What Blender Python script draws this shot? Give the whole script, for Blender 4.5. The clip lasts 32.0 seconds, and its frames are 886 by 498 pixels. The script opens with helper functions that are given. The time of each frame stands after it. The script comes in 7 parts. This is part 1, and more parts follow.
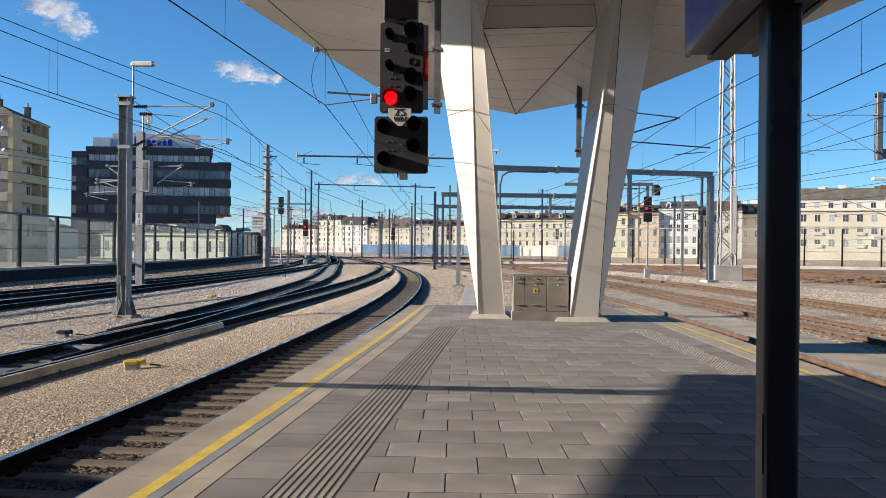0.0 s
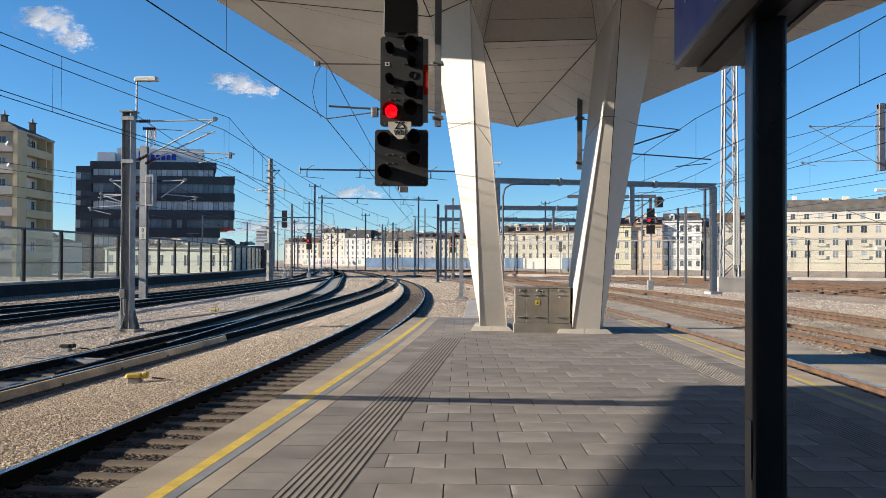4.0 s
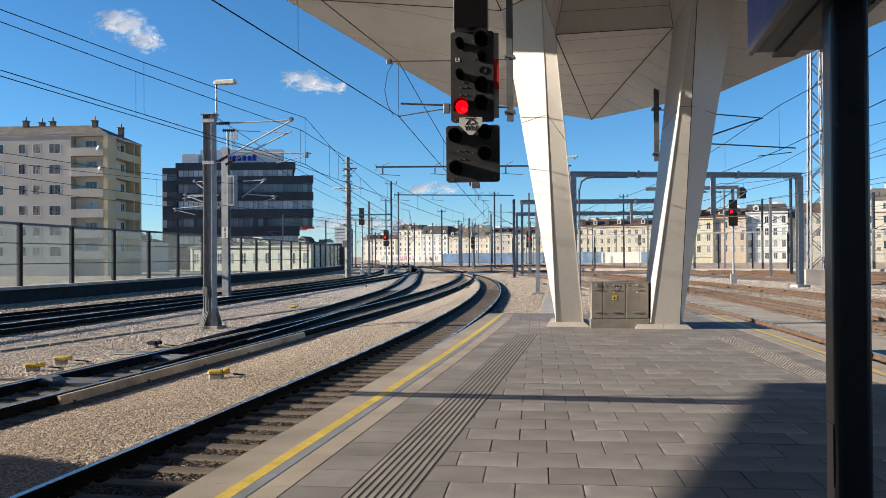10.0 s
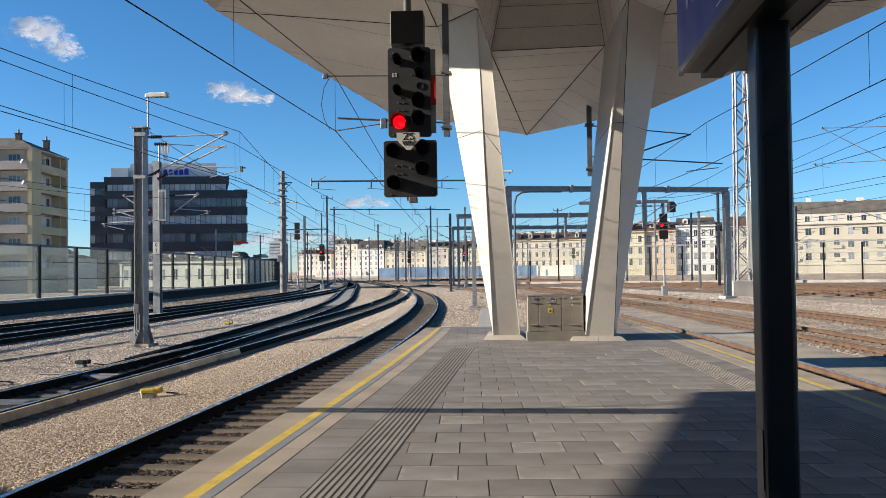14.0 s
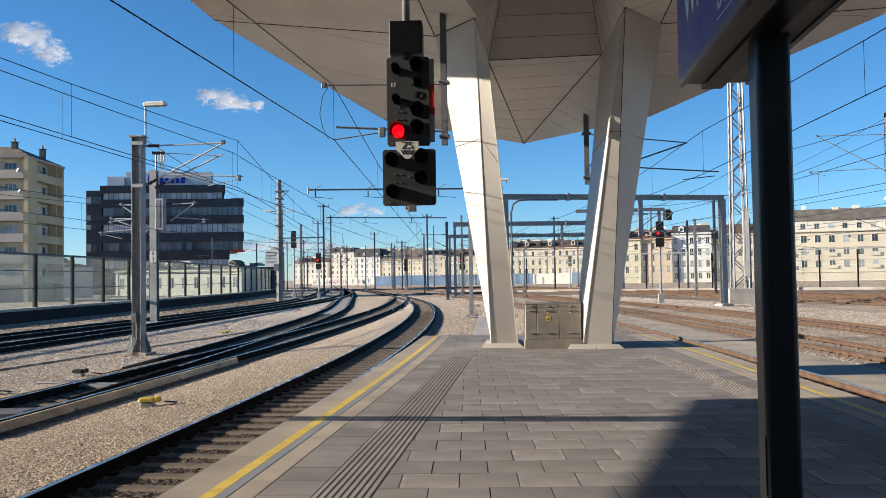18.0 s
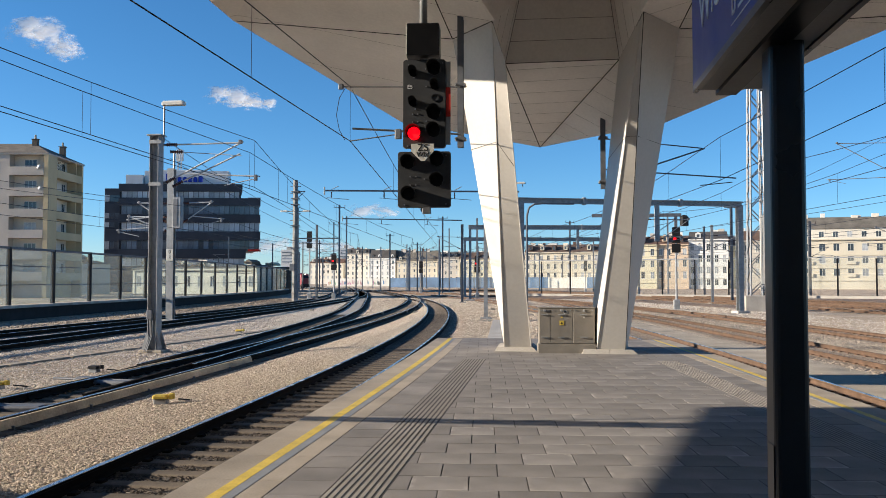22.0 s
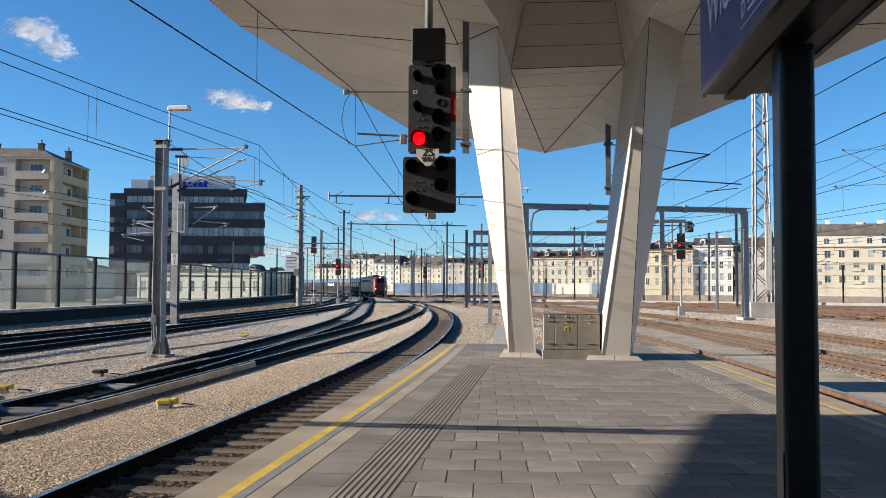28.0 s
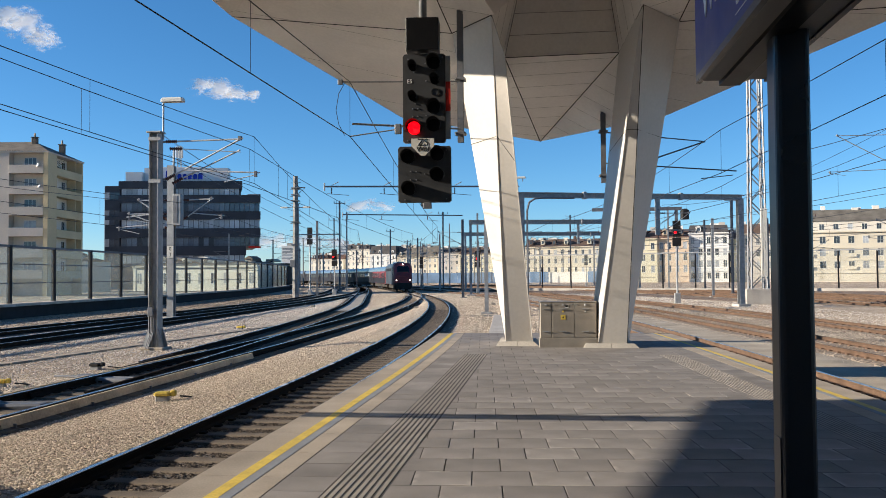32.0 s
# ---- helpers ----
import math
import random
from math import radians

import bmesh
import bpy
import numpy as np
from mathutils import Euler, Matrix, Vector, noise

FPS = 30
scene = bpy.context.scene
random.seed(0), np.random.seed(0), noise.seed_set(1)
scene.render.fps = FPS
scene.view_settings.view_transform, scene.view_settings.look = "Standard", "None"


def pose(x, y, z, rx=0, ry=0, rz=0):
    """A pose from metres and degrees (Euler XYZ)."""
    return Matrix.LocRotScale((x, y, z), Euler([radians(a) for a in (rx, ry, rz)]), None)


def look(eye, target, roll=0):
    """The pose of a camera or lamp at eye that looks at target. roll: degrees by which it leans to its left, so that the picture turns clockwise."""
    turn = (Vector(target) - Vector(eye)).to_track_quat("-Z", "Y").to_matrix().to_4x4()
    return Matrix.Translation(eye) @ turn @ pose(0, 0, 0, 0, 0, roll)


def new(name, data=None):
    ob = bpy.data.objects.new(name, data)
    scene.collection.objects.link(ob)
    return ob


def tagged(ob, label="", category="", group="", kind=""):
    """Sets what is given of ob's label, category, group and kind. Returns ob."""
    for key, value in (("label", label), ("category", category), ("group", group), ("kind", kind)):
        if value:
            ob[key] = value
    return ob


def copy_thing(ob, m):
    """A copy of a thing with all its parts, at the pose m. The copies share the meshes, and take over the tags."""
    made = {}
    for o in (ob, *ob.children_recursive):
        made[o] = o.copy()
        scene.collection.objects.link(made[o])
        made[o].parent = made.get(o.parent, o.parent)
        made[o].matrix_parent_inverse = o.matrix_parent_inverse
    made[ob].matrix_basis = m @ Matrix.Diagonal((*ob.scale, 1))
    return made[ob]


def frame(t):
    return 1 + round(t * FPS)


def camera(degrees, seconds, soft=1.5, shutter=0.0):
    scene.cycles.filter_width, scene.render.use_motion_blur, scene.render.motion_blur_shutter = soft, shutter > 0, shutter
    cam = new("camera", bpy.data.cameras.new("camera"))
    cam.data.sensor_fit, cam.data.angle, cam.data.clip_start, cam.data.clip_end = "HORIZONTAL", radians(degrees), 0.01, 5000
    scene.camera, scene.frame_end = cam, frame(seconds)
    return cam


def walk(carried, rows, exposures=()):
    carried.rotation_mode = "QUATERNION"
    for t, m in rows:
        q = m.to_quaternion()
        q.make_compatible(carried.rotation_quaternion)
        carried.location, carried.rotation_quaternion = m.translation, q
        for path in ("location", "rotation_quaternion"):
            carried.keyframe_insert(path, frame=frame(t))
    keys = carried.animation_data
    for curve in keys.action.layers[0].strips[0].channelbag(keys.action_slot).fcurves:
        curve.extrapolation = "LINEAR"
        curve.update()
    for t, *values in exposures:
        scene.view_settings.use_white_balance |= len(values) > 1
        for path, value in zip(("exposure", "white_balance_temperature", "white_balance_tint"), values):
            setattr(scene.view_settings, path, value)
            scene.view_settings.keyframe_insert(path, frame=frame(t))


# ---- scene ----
PATH = [
    (0, (-0.122, -0.059, 1.714), (-0.296, 1.933, 1.711), 0.5),
    (0.5, (-0.13, -0.107, 1.703), (-0.299, 1.886, 1.697), 0.3),
    (1, (-0.123, -0.092, 1.704), (-0.284, 1.902, 1.705), 0.4),
    (1.5, (-0.104, -0.098, 1.703), (-0.246, 1.897, 1.714), 0.1),
    (2, (-0.073, -0.071, 1.698), (-0.203, 1.925, 1.714), 0.1),
    (2.5, (-0.038, -0.033, 1.696), (-0.208, 1.96, 1.713), 0.0),
    (4.5, (-0.097, -0.129, 1.703), (-0.285, 1.862, 1.732), 0.4),
    (5, (-0.129, -0.141, 1.702), (-0.334, 1.848, 1.719), 0.7),
    (5.5, (-0.146, -0.148, 1.704), (-0.401, 1.835, 1.718), 0.7),
    (6, (-0.154, -0.137, 1.707), (-0.449, 1.841, 1.726), 0.8),
    (6.5, (-0.149, -0.147, 1.707), (-0.463, 1.828, 1.738), 0.5),
    (7, (-0.107, -0.108, 1.719), (-0.447, 1.862, 1.757), 0.2),
    (7.5, (-0.055, -0.073, 1.717), (-0.409, 1.896, 1.729), -0.1),
    (8, (-0.025, -0.046, 1.707), (-0.383, 1.922, 1.686), 0.0),
    (8.5, (-0.01, -0.023, 1.706), (-0.36, 1.946, 1.671), 0.1),
    (9, (-0.014, -0.059, 1.7), (-0.378, 1.908, 1.696), -0.0),
    (9.5, (-0.007, -0.018, 1.718), (-0.379, 1.947, 1.74), -0.2),
    (10, (-0.016, -0.031, 1.714), (-0.378, 1.936, 1.731), -0.4),
    (10.5, (-0.017, -0.038, 1.715), (-0.342, 1.935, 1.744), -0.5),
    (11, (-0.024, -0.043, 1.714), (-0.334, 1.933, 1.743), -0.4),
    (11.5, (-0.026, -0.044, 1.713), (-0.334, 1.932, 1.757), -0.4),
    (12, (-0.025, -0.05, 1.717), (-0.314, 1.928, 1.779), -0.8),
    (12.5, (-0.025, -0.054, 1.72), (-0.289, 1.927, 1.785), -1.2),
    (13, (-0.025, -0.074, 1.717), (-0.255, 1.912, 1.772), -1.3),
    (13.5, (-0.029, -0.072, 1.721), (-0.251, 1.915, 1.769), -1.1),
    (14, (-0.036, -0.082, 1.717), (-0.249, 1.906, 1.766), -0.8),
    (14.5, (-0.034, -0.072, 1.721), (-0.243, 1.917, 1.768), -0.5),
    (16.5, (-0.086, -0.131, 1.72), (-0.286, 1.858, 1.782), -0.9),
    (17, (-0.101, -0.169, 1.714), (-0.3, 1.819, 1.791), -0.7),
    (17.5, (-0.092, -0.153, 1.715), (-0.297, 1.836, 1.779), -0.8),
    (18, (-0.071, -0.132, 1.721), (-0.275, 1.857, 1.789), -0.9),
    (18.5, (-0.037, -0.1, 1.723), (-0.253, 1.887, 1.79), -1.2),
    (19, (-0.033, -0.095, 1.72), (-0.255, 1.892, 1.781), -1.4),
    (19.5, (-0.036, -0.094, 1.725), (-0.267, 1.891, 1.792), -1.3),
    (20, (-0.029, -0.106, 1.726), (-0.264, 1.879, 1.813), -1.4),
    (20.5, (-0.029, -0.125, 1.724), (-0.278, 1.858, 1.809), -1.1),
    (21, (-0.029, -0.127, 1.723), (-0.269, 1.857, 1.798), -0.8),
    (21.5, (-0.037, -0.149, 1.719), (-0.275, 1.835, 1.793), -0.4),
    (22, (-0.047, -0.134, 1.722), (-0.287, 1.85, 1.796), -0.0),
    (22.5, (-0.054, -0.133, 1.721), (-0.287, 1.852, 1.794), 0.1),
    (23, (-0.06, -0.131, 1.719), (-0.295, 1.854, 1.789), 0.1),
    (23.5, (-0.057, -0.123, 1.721), (-0.294, 1.862, 1.801), 0.0),
    (24, (-0.048, -0.118, 1.723), (-0.274, 1.868, 1.805), 0.0),
    (24.5, (-0.047, -0.134, 1.718), (-0.265, 1.852, 1.797), 0.2),
    (26.5, (-0.049, -0.103, 1.717), (-0.288, 1.882, 1.787), -0.2),
    (27, (-0.054, -0.1, 1.72), (-0.295, 1.884, 1.791), -0.2),
    (27.5, (-0.057, -0.102, 1.72), (-0.306, 1.881, 1.798), 0.0),
    (28, (-0.058, -0.107, 1.719), (-0.308, 1.875, 1.806), 0.2),
    (28.5, (-0.06, -0.101, 1.72), (-0.311, 1.882, 1.803), 0.2),
    (29, (-0.062, -0.107, 1.718), (-0.314, 1.875, 1.807), 0.3),
    (29.5, (-0.06, -0.115, 1.717), (-0.306, 1.868, 1.81), 0.2),
    (30, (-0.06, -0.113, 1.716), (-0.309, 1.87, 1.802), 0.0),
    (30.5, (-0.056, -0.103, 1.718), (-0.292, 1.882, 1.795), -0.1),
    (31, (-0.061, -0.109, 1.714), (-0.299, 1.876, 1.781), -0.2),
    (31.5, (-0.058, -0.105, 1.719), (-0.301, 1.879, 1.777), -0.5),
    (32, (-0.06, -0.106, 1.716), (-0.301, 1.879, 1.779), -0.4),
]
cam = camera(55.2, 32.0, soft=0.5)
walk(cam, [(t, look(eye, target, roll)) for t, eye, target, roll in PATH], [(0.0, 1.31, 6450, 10), (32.0, 1.31, 6450, 10)])

# ---- world and light ----
SUN_EL, SUN_DIR = radians(17.0), Vector((0.98, 0.20, 0))
world = bpy.data.worlds.new("sky")
scene.world = world
world.use_nodes = True
wn, wl = world.node_tree.nodes, world.node_tree.links
wn.clear()
sky = wn.new("ShaderNodeTexSky")
sky.sky_type, sky.sun_disc = "NISHITA", False
sky.sun_elevation = SUN_EL
sky.sun_rotation = math.atan2(-SUN_DIR.x, -SUN_DIR.y)
sky.altitude, sky.air_density, sky.dust_density, sky.ozone_density = 170, 0.85, 0.0, 6.0
bg = wn.new("ShaderNodeBackground")
bg.inputs["Strength"].default_value = 0.064
wo = wn.new("ShaderNodeOutputWorld")
hs = wn.new("ShaderNodeHueSaturation")
hs.inputs["Hue"].default_value, hs.inputs["Saturation"].default_value, hs.inputs["Value"].default_value = 0.494, 1.07, 1.06
wl.new(sky.outputs[0], hs.inputs["Color"])
wl.new(hs.outputs[0], bg.inputs[0])
wl.new(bg.outputs[0], wo.inputs[0])

sun = bpy.data.lights.new("sun", "SUN")
sun.energy, sun.angle, sun.color = 5.0, radians(0.5), (1.0, 0.875, 0.70)
sun_ob = new("sun", sun)
d = Vector((SUN_DIR.x * math.cos(SUN_EL), SUN_DIR.y * math.cos(SUN_EL), -math.sin(SUN_EL)))
sun_ob.matrix_world = look((0, 0, 60), tuple(Vector((0, 0, 60)) + d))

# ---- materials ----
MATS = {}


def mat(name, col, rough=0.7, metal=0.0, scale=6.0, var=0.18, bump=0.15, fine=60.0, tint=None, spec=0.22, rand=0.0, coat=0.0):
    """A surface with variation at two scales: broad stains and fine grain, and a fine relief."""
    if name in MATS:
        return MATS[name]
    m = bpy.data.materials.new(name)
    m.use_nodes = True
    n, l = m.node_tree.nodes, m.node_tree.links
    b = n["Principled BSDF"]
    b.inputs["Metallic"].default_value = metal
    b.inputs["Specular IOR Level"].default_value = spec
    b.inputs["Coat Weight"].default_value = coat
    co = n.new("ShaderNodeTexCoord")
    broad = n.new("ShaderNodeTexNoise")
    broad.inputs["Scale"].default_value, broad.inputs["Detail"].default_value = scale, 6
    grain = n.new("ShaderNodeTexNoise")
    grain.inputs["Scale"].default_value, grain.inputs["Detail"].default_value = fine, 3
    l.new(co.outputs["Object"], broad.inputs["Vector"])
    l.new(co.outputs["Object"], grain.inputs["Vector"])
    add = n.new("ShaderNodeMath")
    add.operation = "MULTIPLY_ADD"
    add.inputs[1].default_value = 0.45
    l.new(grain.outputs["Fac"], add.inputs[0])
    l.new(broad.outputs["Fac"], add.inputs[2])
    ramp = n.new("ShaderNodeValToRGB")
    lo = tint or tuple(c * (1 - 1.6 * var) for c in col)
    hi = tuple(min(1, c * (1 + 1.2 * var)) for c in col)
    ramp.color_ramp.elements[0].position, ramp.color_ramp.elements[0].color = 0.45, (*lo, 1)
    ramp.color_ramp.elements[1].position, ramp.color_ramp.elements[1].color = 1.0, (*hi, 1)
    l.new(add.outputs[0], ramp.inputs[0])
    out = ramp.outputs[0]
    if rand:
        info = n.new("ShaderNodeObjectInfo")
        mul = n.new("ShaderNodeMath")
        mul.operation = "MULTIPLY_ADD"
        mul.inputs[1].default_value, mul.inputs[2].default_value = 2 * rand, 1 - rand
        l.new(info.outputs["Random"], mul.inputs[0])
        hsv = n.new("ShaderNodeHueSaturation")
        l.new(mul.outputs[0], hsv.inputs["Value"])
        l.new(out, hsv.inputs["Color"])
        out = hsv.outputs[0]
    l.new(out, b.inputs["Base Color"])
    rr = n.new("ShaderNodeMapRange")
    rr.inputs["To Min"].default_value, rr.inputs["To Max"].default_value = max(0.02, rough - 0.12), min(1, rough + 0.12)
    l.new(broad.outputs["Fac"], rr.inputs["Value"])
    l.new(rr.outputs[0], b.inputs["Roughness"])
    if bump:
        bu = n.new("ShaderNodeBump")
        bu.inputs["Strength"].default_value, bu.inputs["Distance"].default_value = bump, 0.01
        l.new(grain.outputs["Fac"], bu.inputs["Height"])
        l.new(bu.outputs[0], b.inputs["Normal"])
    MATS[name] = m
    return m


def glass(name, col, alpha=0.25, rough=0.03, clear=(0.84, 0.91, 0.88), dusty=0.10):
    m = bpy.data.materials.new(name)
    m.use_nodes = True
    n, l = m.node_tree.nodes, m.node_tree.links
    n.remove(n["Principled BSDF"])
    tr, gl, mix, fr = n.new("ShaderNodeBsdfTransparent"), n.new("ShaderNodeBsdfPrincipled"), n.new("ShaderNodeMixShader"), n.new("ShaderNodeTexNoise")
    gl.inputs["Base Color"].default_value = (*col, 1)
    gl.inputs["Roughness"].default_value = rough
    tr.inputs[0].default_value = (*clear, 1)
    fr.inputs["Scale"].default_value = 0.7
    mr = n.new("ShaderNodeMapRange")
    mr.inputs["To Min"].default_value, mr.inputs["To Max"].default_value = alpha * 0.7, alpha * 1.4
    l.new(fr.outputs["Fac"], mr.inputs["Value"])
    l.new(mr.outputs[0], mix.inputs[0])
    l.new(tr.outputs[0], mix.inputs[1])
    tl, dust = n.new("ShaderNodeBsdfTranslucent"), n.new("ShaderNodeMixShader")
    tl.inputs[0].default_value = (*col, 1)
    dust.inputs[0].default_value = dusty
    l.new(gl.outputs[0], dust.inputs[1])
    l.new(tl.outputs[0], dust.inputs[2])
    l.new(dust.outputs[0], mix.inputs[2])
    l.new(mix.outputs[0], n["Material Output"].inputs[0])
    return m


def glow(name, col, strength):
    m = bpy.data.materials.new(name)
    m.use_nodes = True
    b = m.node_tree.nodes["Principled BSDF"]
    b.inputs["Base Color"].default_value = (*col, 1)
    b.inputs["Emission Color"].default_value = (*col, 1)
    b.inputs["Emission Strength"].default_value = strength
    return m


def gravel(name, a, b_, c, size):
    """Broken stone: cells of three colours with a strong relief."""
    m = bpy.data.materials.new(name)
    m.use_nodes = True
    n, l = m.node_tree.nodes, m.node_tree.links
    b = n["Principled BSDF"]
    co = n.new("ShaderNodeTexCoord")
    v = n.new("ShaderNodeTexVoronoi")
    v.inputs["Scale"].default_value = 1 / size
    big = n.new("ShaderNodeTexNoise")
    big.inputs["Scale"].default_value, big.inputs["Detail"].default_value = 0.35, 5
    l.new(co.outputs["Object"], v.inputs["Vector"])
    l.new(co.outputs["Object"], big.inputs["Vector"])
    sep = n.new("ShaderNodeSeparateColor")
    l.new(v.outputs["Color"], sep.inputs[0])
    ramp = n.new("ShaderNodeValToRGB")
    ramp.color_ramp.elements[0].color, ramp.color_ramp.elements[1].color = (*a, 1), (*c, 1)
    ramp.color_ramp.elements.new(0.5).color = (*b_, 1)
    l.new(sep.outputs[0], ramp.inputs[0])
    mx = n.new("ShaderNodeMix")
    mx.data_type, mx.blend_type = "RGBA", "MULTIPLY"
    mx.inputs[0].default_value = 1.0
    r2 = n.new("ShaderNodeValToRGB")
    r2.color_ramp.elements[0].position, r2.color_ramp.elements[0].color = 0.3, (0.62, 0.56, 0.5, 1)
    r2.color_ramp.elements[1].position, r2.color_ramp.elements[1].color = 0.65, (1, 1, 1, 1)
    l.new(big.outputs["Fac"], r2.inputs[0])
    l.new(ramp.outputs[0], mx.inputs[6])
    l.new(r2.outputs[0], mx.inputs[7])
    l.new(mx.outputs[2], b.inputs["Base Color"])
    b.inputs["Roughness"].default_value = 0.9
    inv = n.new("ShaderNodeMath")
    inv.operation = "SUBTRACT"
    inv.inputs[0].default_value = 1.0
    l.new(v.outputs["Distance"], inv.inputs[1])
    bu = n.new("ShaderNodeBump")
    bu.inputs["Strength"].default_value, bu.inputs["Distance"].default_value = 1.0, size
    l.new(inv.outputs[0], bu.inputs["Height"])
    l.new(bu.outputs[0], b.inputs["Normal"])
    return m


M_BALLAST = gravel("ballast", (0.205, 0.162, 0.122), (0.41, 0.335, 0.258), (0.60, 0.51, 0.405), 0.05)
M_STONE = mat("ballast_stone", (0.312, 0.269, 0.211), 0.9, scale=2.2, var=0.3, fine=25)
M_BROWN = gravel("rust_ballast", (0.125, 0.085, 0.063), (0.205, 0.145, 0.106), (0.31, 0.235, 0.18), 0.07)
M_PAVER = mat("paver", (0.203, 0.189, 0.181), 0.78, scale=1.7, var=0.2, fine=90, bump=0.25, rand=0.15, spec=0.12)
M_PAVER_WORN = mat("worn_paver", (0.203, 0.189, 0.181), 0.78, scale=1.7, var=0.2, fine=90, bump=0.25, rand=0.15, spec=0.12)


def lime_rims(m):
    """Pale lime bloom that creeps in from the rim of some pavers, broken up by noise."""
    n, l = m.node_tree.nodes, m.node_tree.links
    b = n["Principled BSDF"]
    was = b.inputs["Base Color"].links[0].from_socket
    co, sep, ab = n.new("ShaderNodeTexCoord"), n.new("ShaderNodeSeparateXYZ"), n.new("ShaderNodeVectorMath")
    ab.operation = "ABSOLUTE"
    l.new(co.outputs["Object"], ab.inputs[0])
    l.new(ab.outputs[0], sep.inputs[0])
    far = n.new("ShaderNodeMath")
    far.operation = "MAXIMUM"
    l.new(sep.outputs[0], far.inputs[0])
    l.new(sep.outputs[1], far.inputs[1])
    rim = n.new("ShaderNodeMapRange")
    rim.inputs["From Min"].default_value, rim.inputs["From Max"].default_value = 0.195, 0.238
    l.new(far.outputs[0], rim.inputs["Value"])
    nz, add = n.new("ShaderNodeTexNoise"), n.new("ShaderNodeVectorMath")
    nz.inputs["Scale"].default_value, nz.inputs["Detail"].default_value = 5.0, 5
    info = n.new("ShaderNodeObjectInfo")
    l.new(co.outputs["Object"], add.inputs[0])
    l.new(info.outputs["Location"], add.inputs[1])
    l.new(add.outputs[0], nz.inputs["Vector"])
    spot = n.new("ShaderNodeMapRange")
    spot.inputs["From Min"].default_value, spot.inputs["From Max"].default_value = 0.45, 0.62
    l.new(nz.outputs["Fac"], spot.inputs["Value"])
    some = n.new("ShaderNodeMapRange")
    some.inputs["From Min"].default_value, some.inputs["From Max"].default_value, some.inputs["To Max"].default_value = 0.35, 0.95, 0.62
    l.new(info.outputs["Random"], some.inputs["Value"])
    k1, k2 = n.new("ShaderNodeMath"), n.new("ShaderNodeMath")
    k1.operation = k2.operation = "MULTIPLY"
    l.new(rim.outputs[0], k1.inputs[0])
    l.new(spot.outputs[0], k1.inputs[1])
    l.new(k1.outputs[0], k2.inputs[0])
    l.new(some.outputs[0], k2.inputs[1])
    mx = n.new("ShaderNodeMix")
    mx.data_type = "RGBA"
    mx.inputs[7].default_value = (0.42, 0.39, 0.36, 1)
    l.new(k2.outputs[0], mx.inputs[0])
    l.new(was, mx.inputs[6])
    l.new(mx.outputs[2], b.inputs["Base Color"])


lime_rims(M_PAVER_WORN)
M_JOINT = mat("joint", (0.06, 0.055, 0.05), 0.95)
M_CONC = mat("edge_concrete", (0.31, 0.27, 0.225), 0.85, scale=1.2, var=0.18, fine=50, spec=0.12)
M_CONC2 = mat("grey_concrete", (0.359, 0.335, 0.304), 0.85, scale=0.8, var=0.2, fine=30)
M_YELLOW = mat("yellow_paint", (0.52, 0.38, 0.07), 0.6, scale=5, var=0.2, fine=40)
M_BLUEGREY = mat("blue_grey_stripe", (0.195, 0.205, 0.225), 0.7, scale=3, var=0.15)
M_RIB = mat("tactile_rib", (0.235, 0.215, 0.195), 0.75, scale=2, var=0.15, spec=0.12)
M_GROOVE = mat("tactile_groove", (0.075, 0.07, 0.068), 0.9, scale=2, var=0.15)
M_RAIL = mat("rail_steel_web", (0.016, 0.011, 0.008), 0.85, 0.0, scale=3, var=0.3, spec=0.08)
M_RAILTOP = mat("rail_head", (0.46, 0.45, 0.44), 0.26, 0.9, scale=2, var=0.12, bump=0.03)
M_SLEEPER = mat("sleeper", (0.128, 0.106, 0.085), 0.9, scale=3, var=0.35, spec=0.15)
M_WHITE = mat("white_panel", (0.50, 0.475, 0.445), 0.38, scale=0.6, var=0.08, fine=14, bump=0.03, coat=0.1, spec=0.45)
M_SOFFIT = mat("soffit_panel", (0.74, 0.705, 0.67), 0.34, scale=0.5, var=0.09, fine=14, bump=0.03, spec=0.5)
M_SEAM = mat("dark_seam", (0.039, 0.035, 0.033), 0.9)
M_GALV = mat("galvanised_steel", (0.275, 0.283, 0.29), 0.55, 0.3, scale=4, var=0.2)
M_GALVD = mat("dark_galvanised", (0.133, 0.14, 0.156), 0.55, 0.4, scale=4, var=0.2)
M_CABINET = mat("cabinet_paint", (0.215, 0.193, 0.165), 0.42, scale=3, var=0.12, spec=0.4)
M_BLACK = mat("black_enamel", (0.006, 0.006, 0.007), 0.35, scale=4, var=0.2, bump=0.02, spec=0.15)
M_BLACKM = mat("black_matt", (0.012, 0.012, 0.013), 0.7, scale=4, var=0.2)
M_DGREY = mat("signal_panel", (0.042, 0.043, 0.045), 0.45, scale=4, var=0.15, bump=0.03)
M_RED = mat("red_sheet", (0.429, 0.023, 0.016), 0.5)
M_LWHITE = mat("white_letter", (0.8, 0.8, 0.8), 0.5, var=0.05)
M_SIGNW = mat("white_enamel_sign", (0.546, 0.53, 0.484), 0.4, var=0.06)
M_BLUE = mat("blue_sign", (0.010, 0.028, 0.24), 0.35, var=0.06, bump=0.0, spec=0.25, coat=0.0)
M_POLE = mat("dark_pole", (0.010, 0.012, 0.018), 0.3, 0.0, scale=3, var=0.12, bump=0.01, spec=0.5)
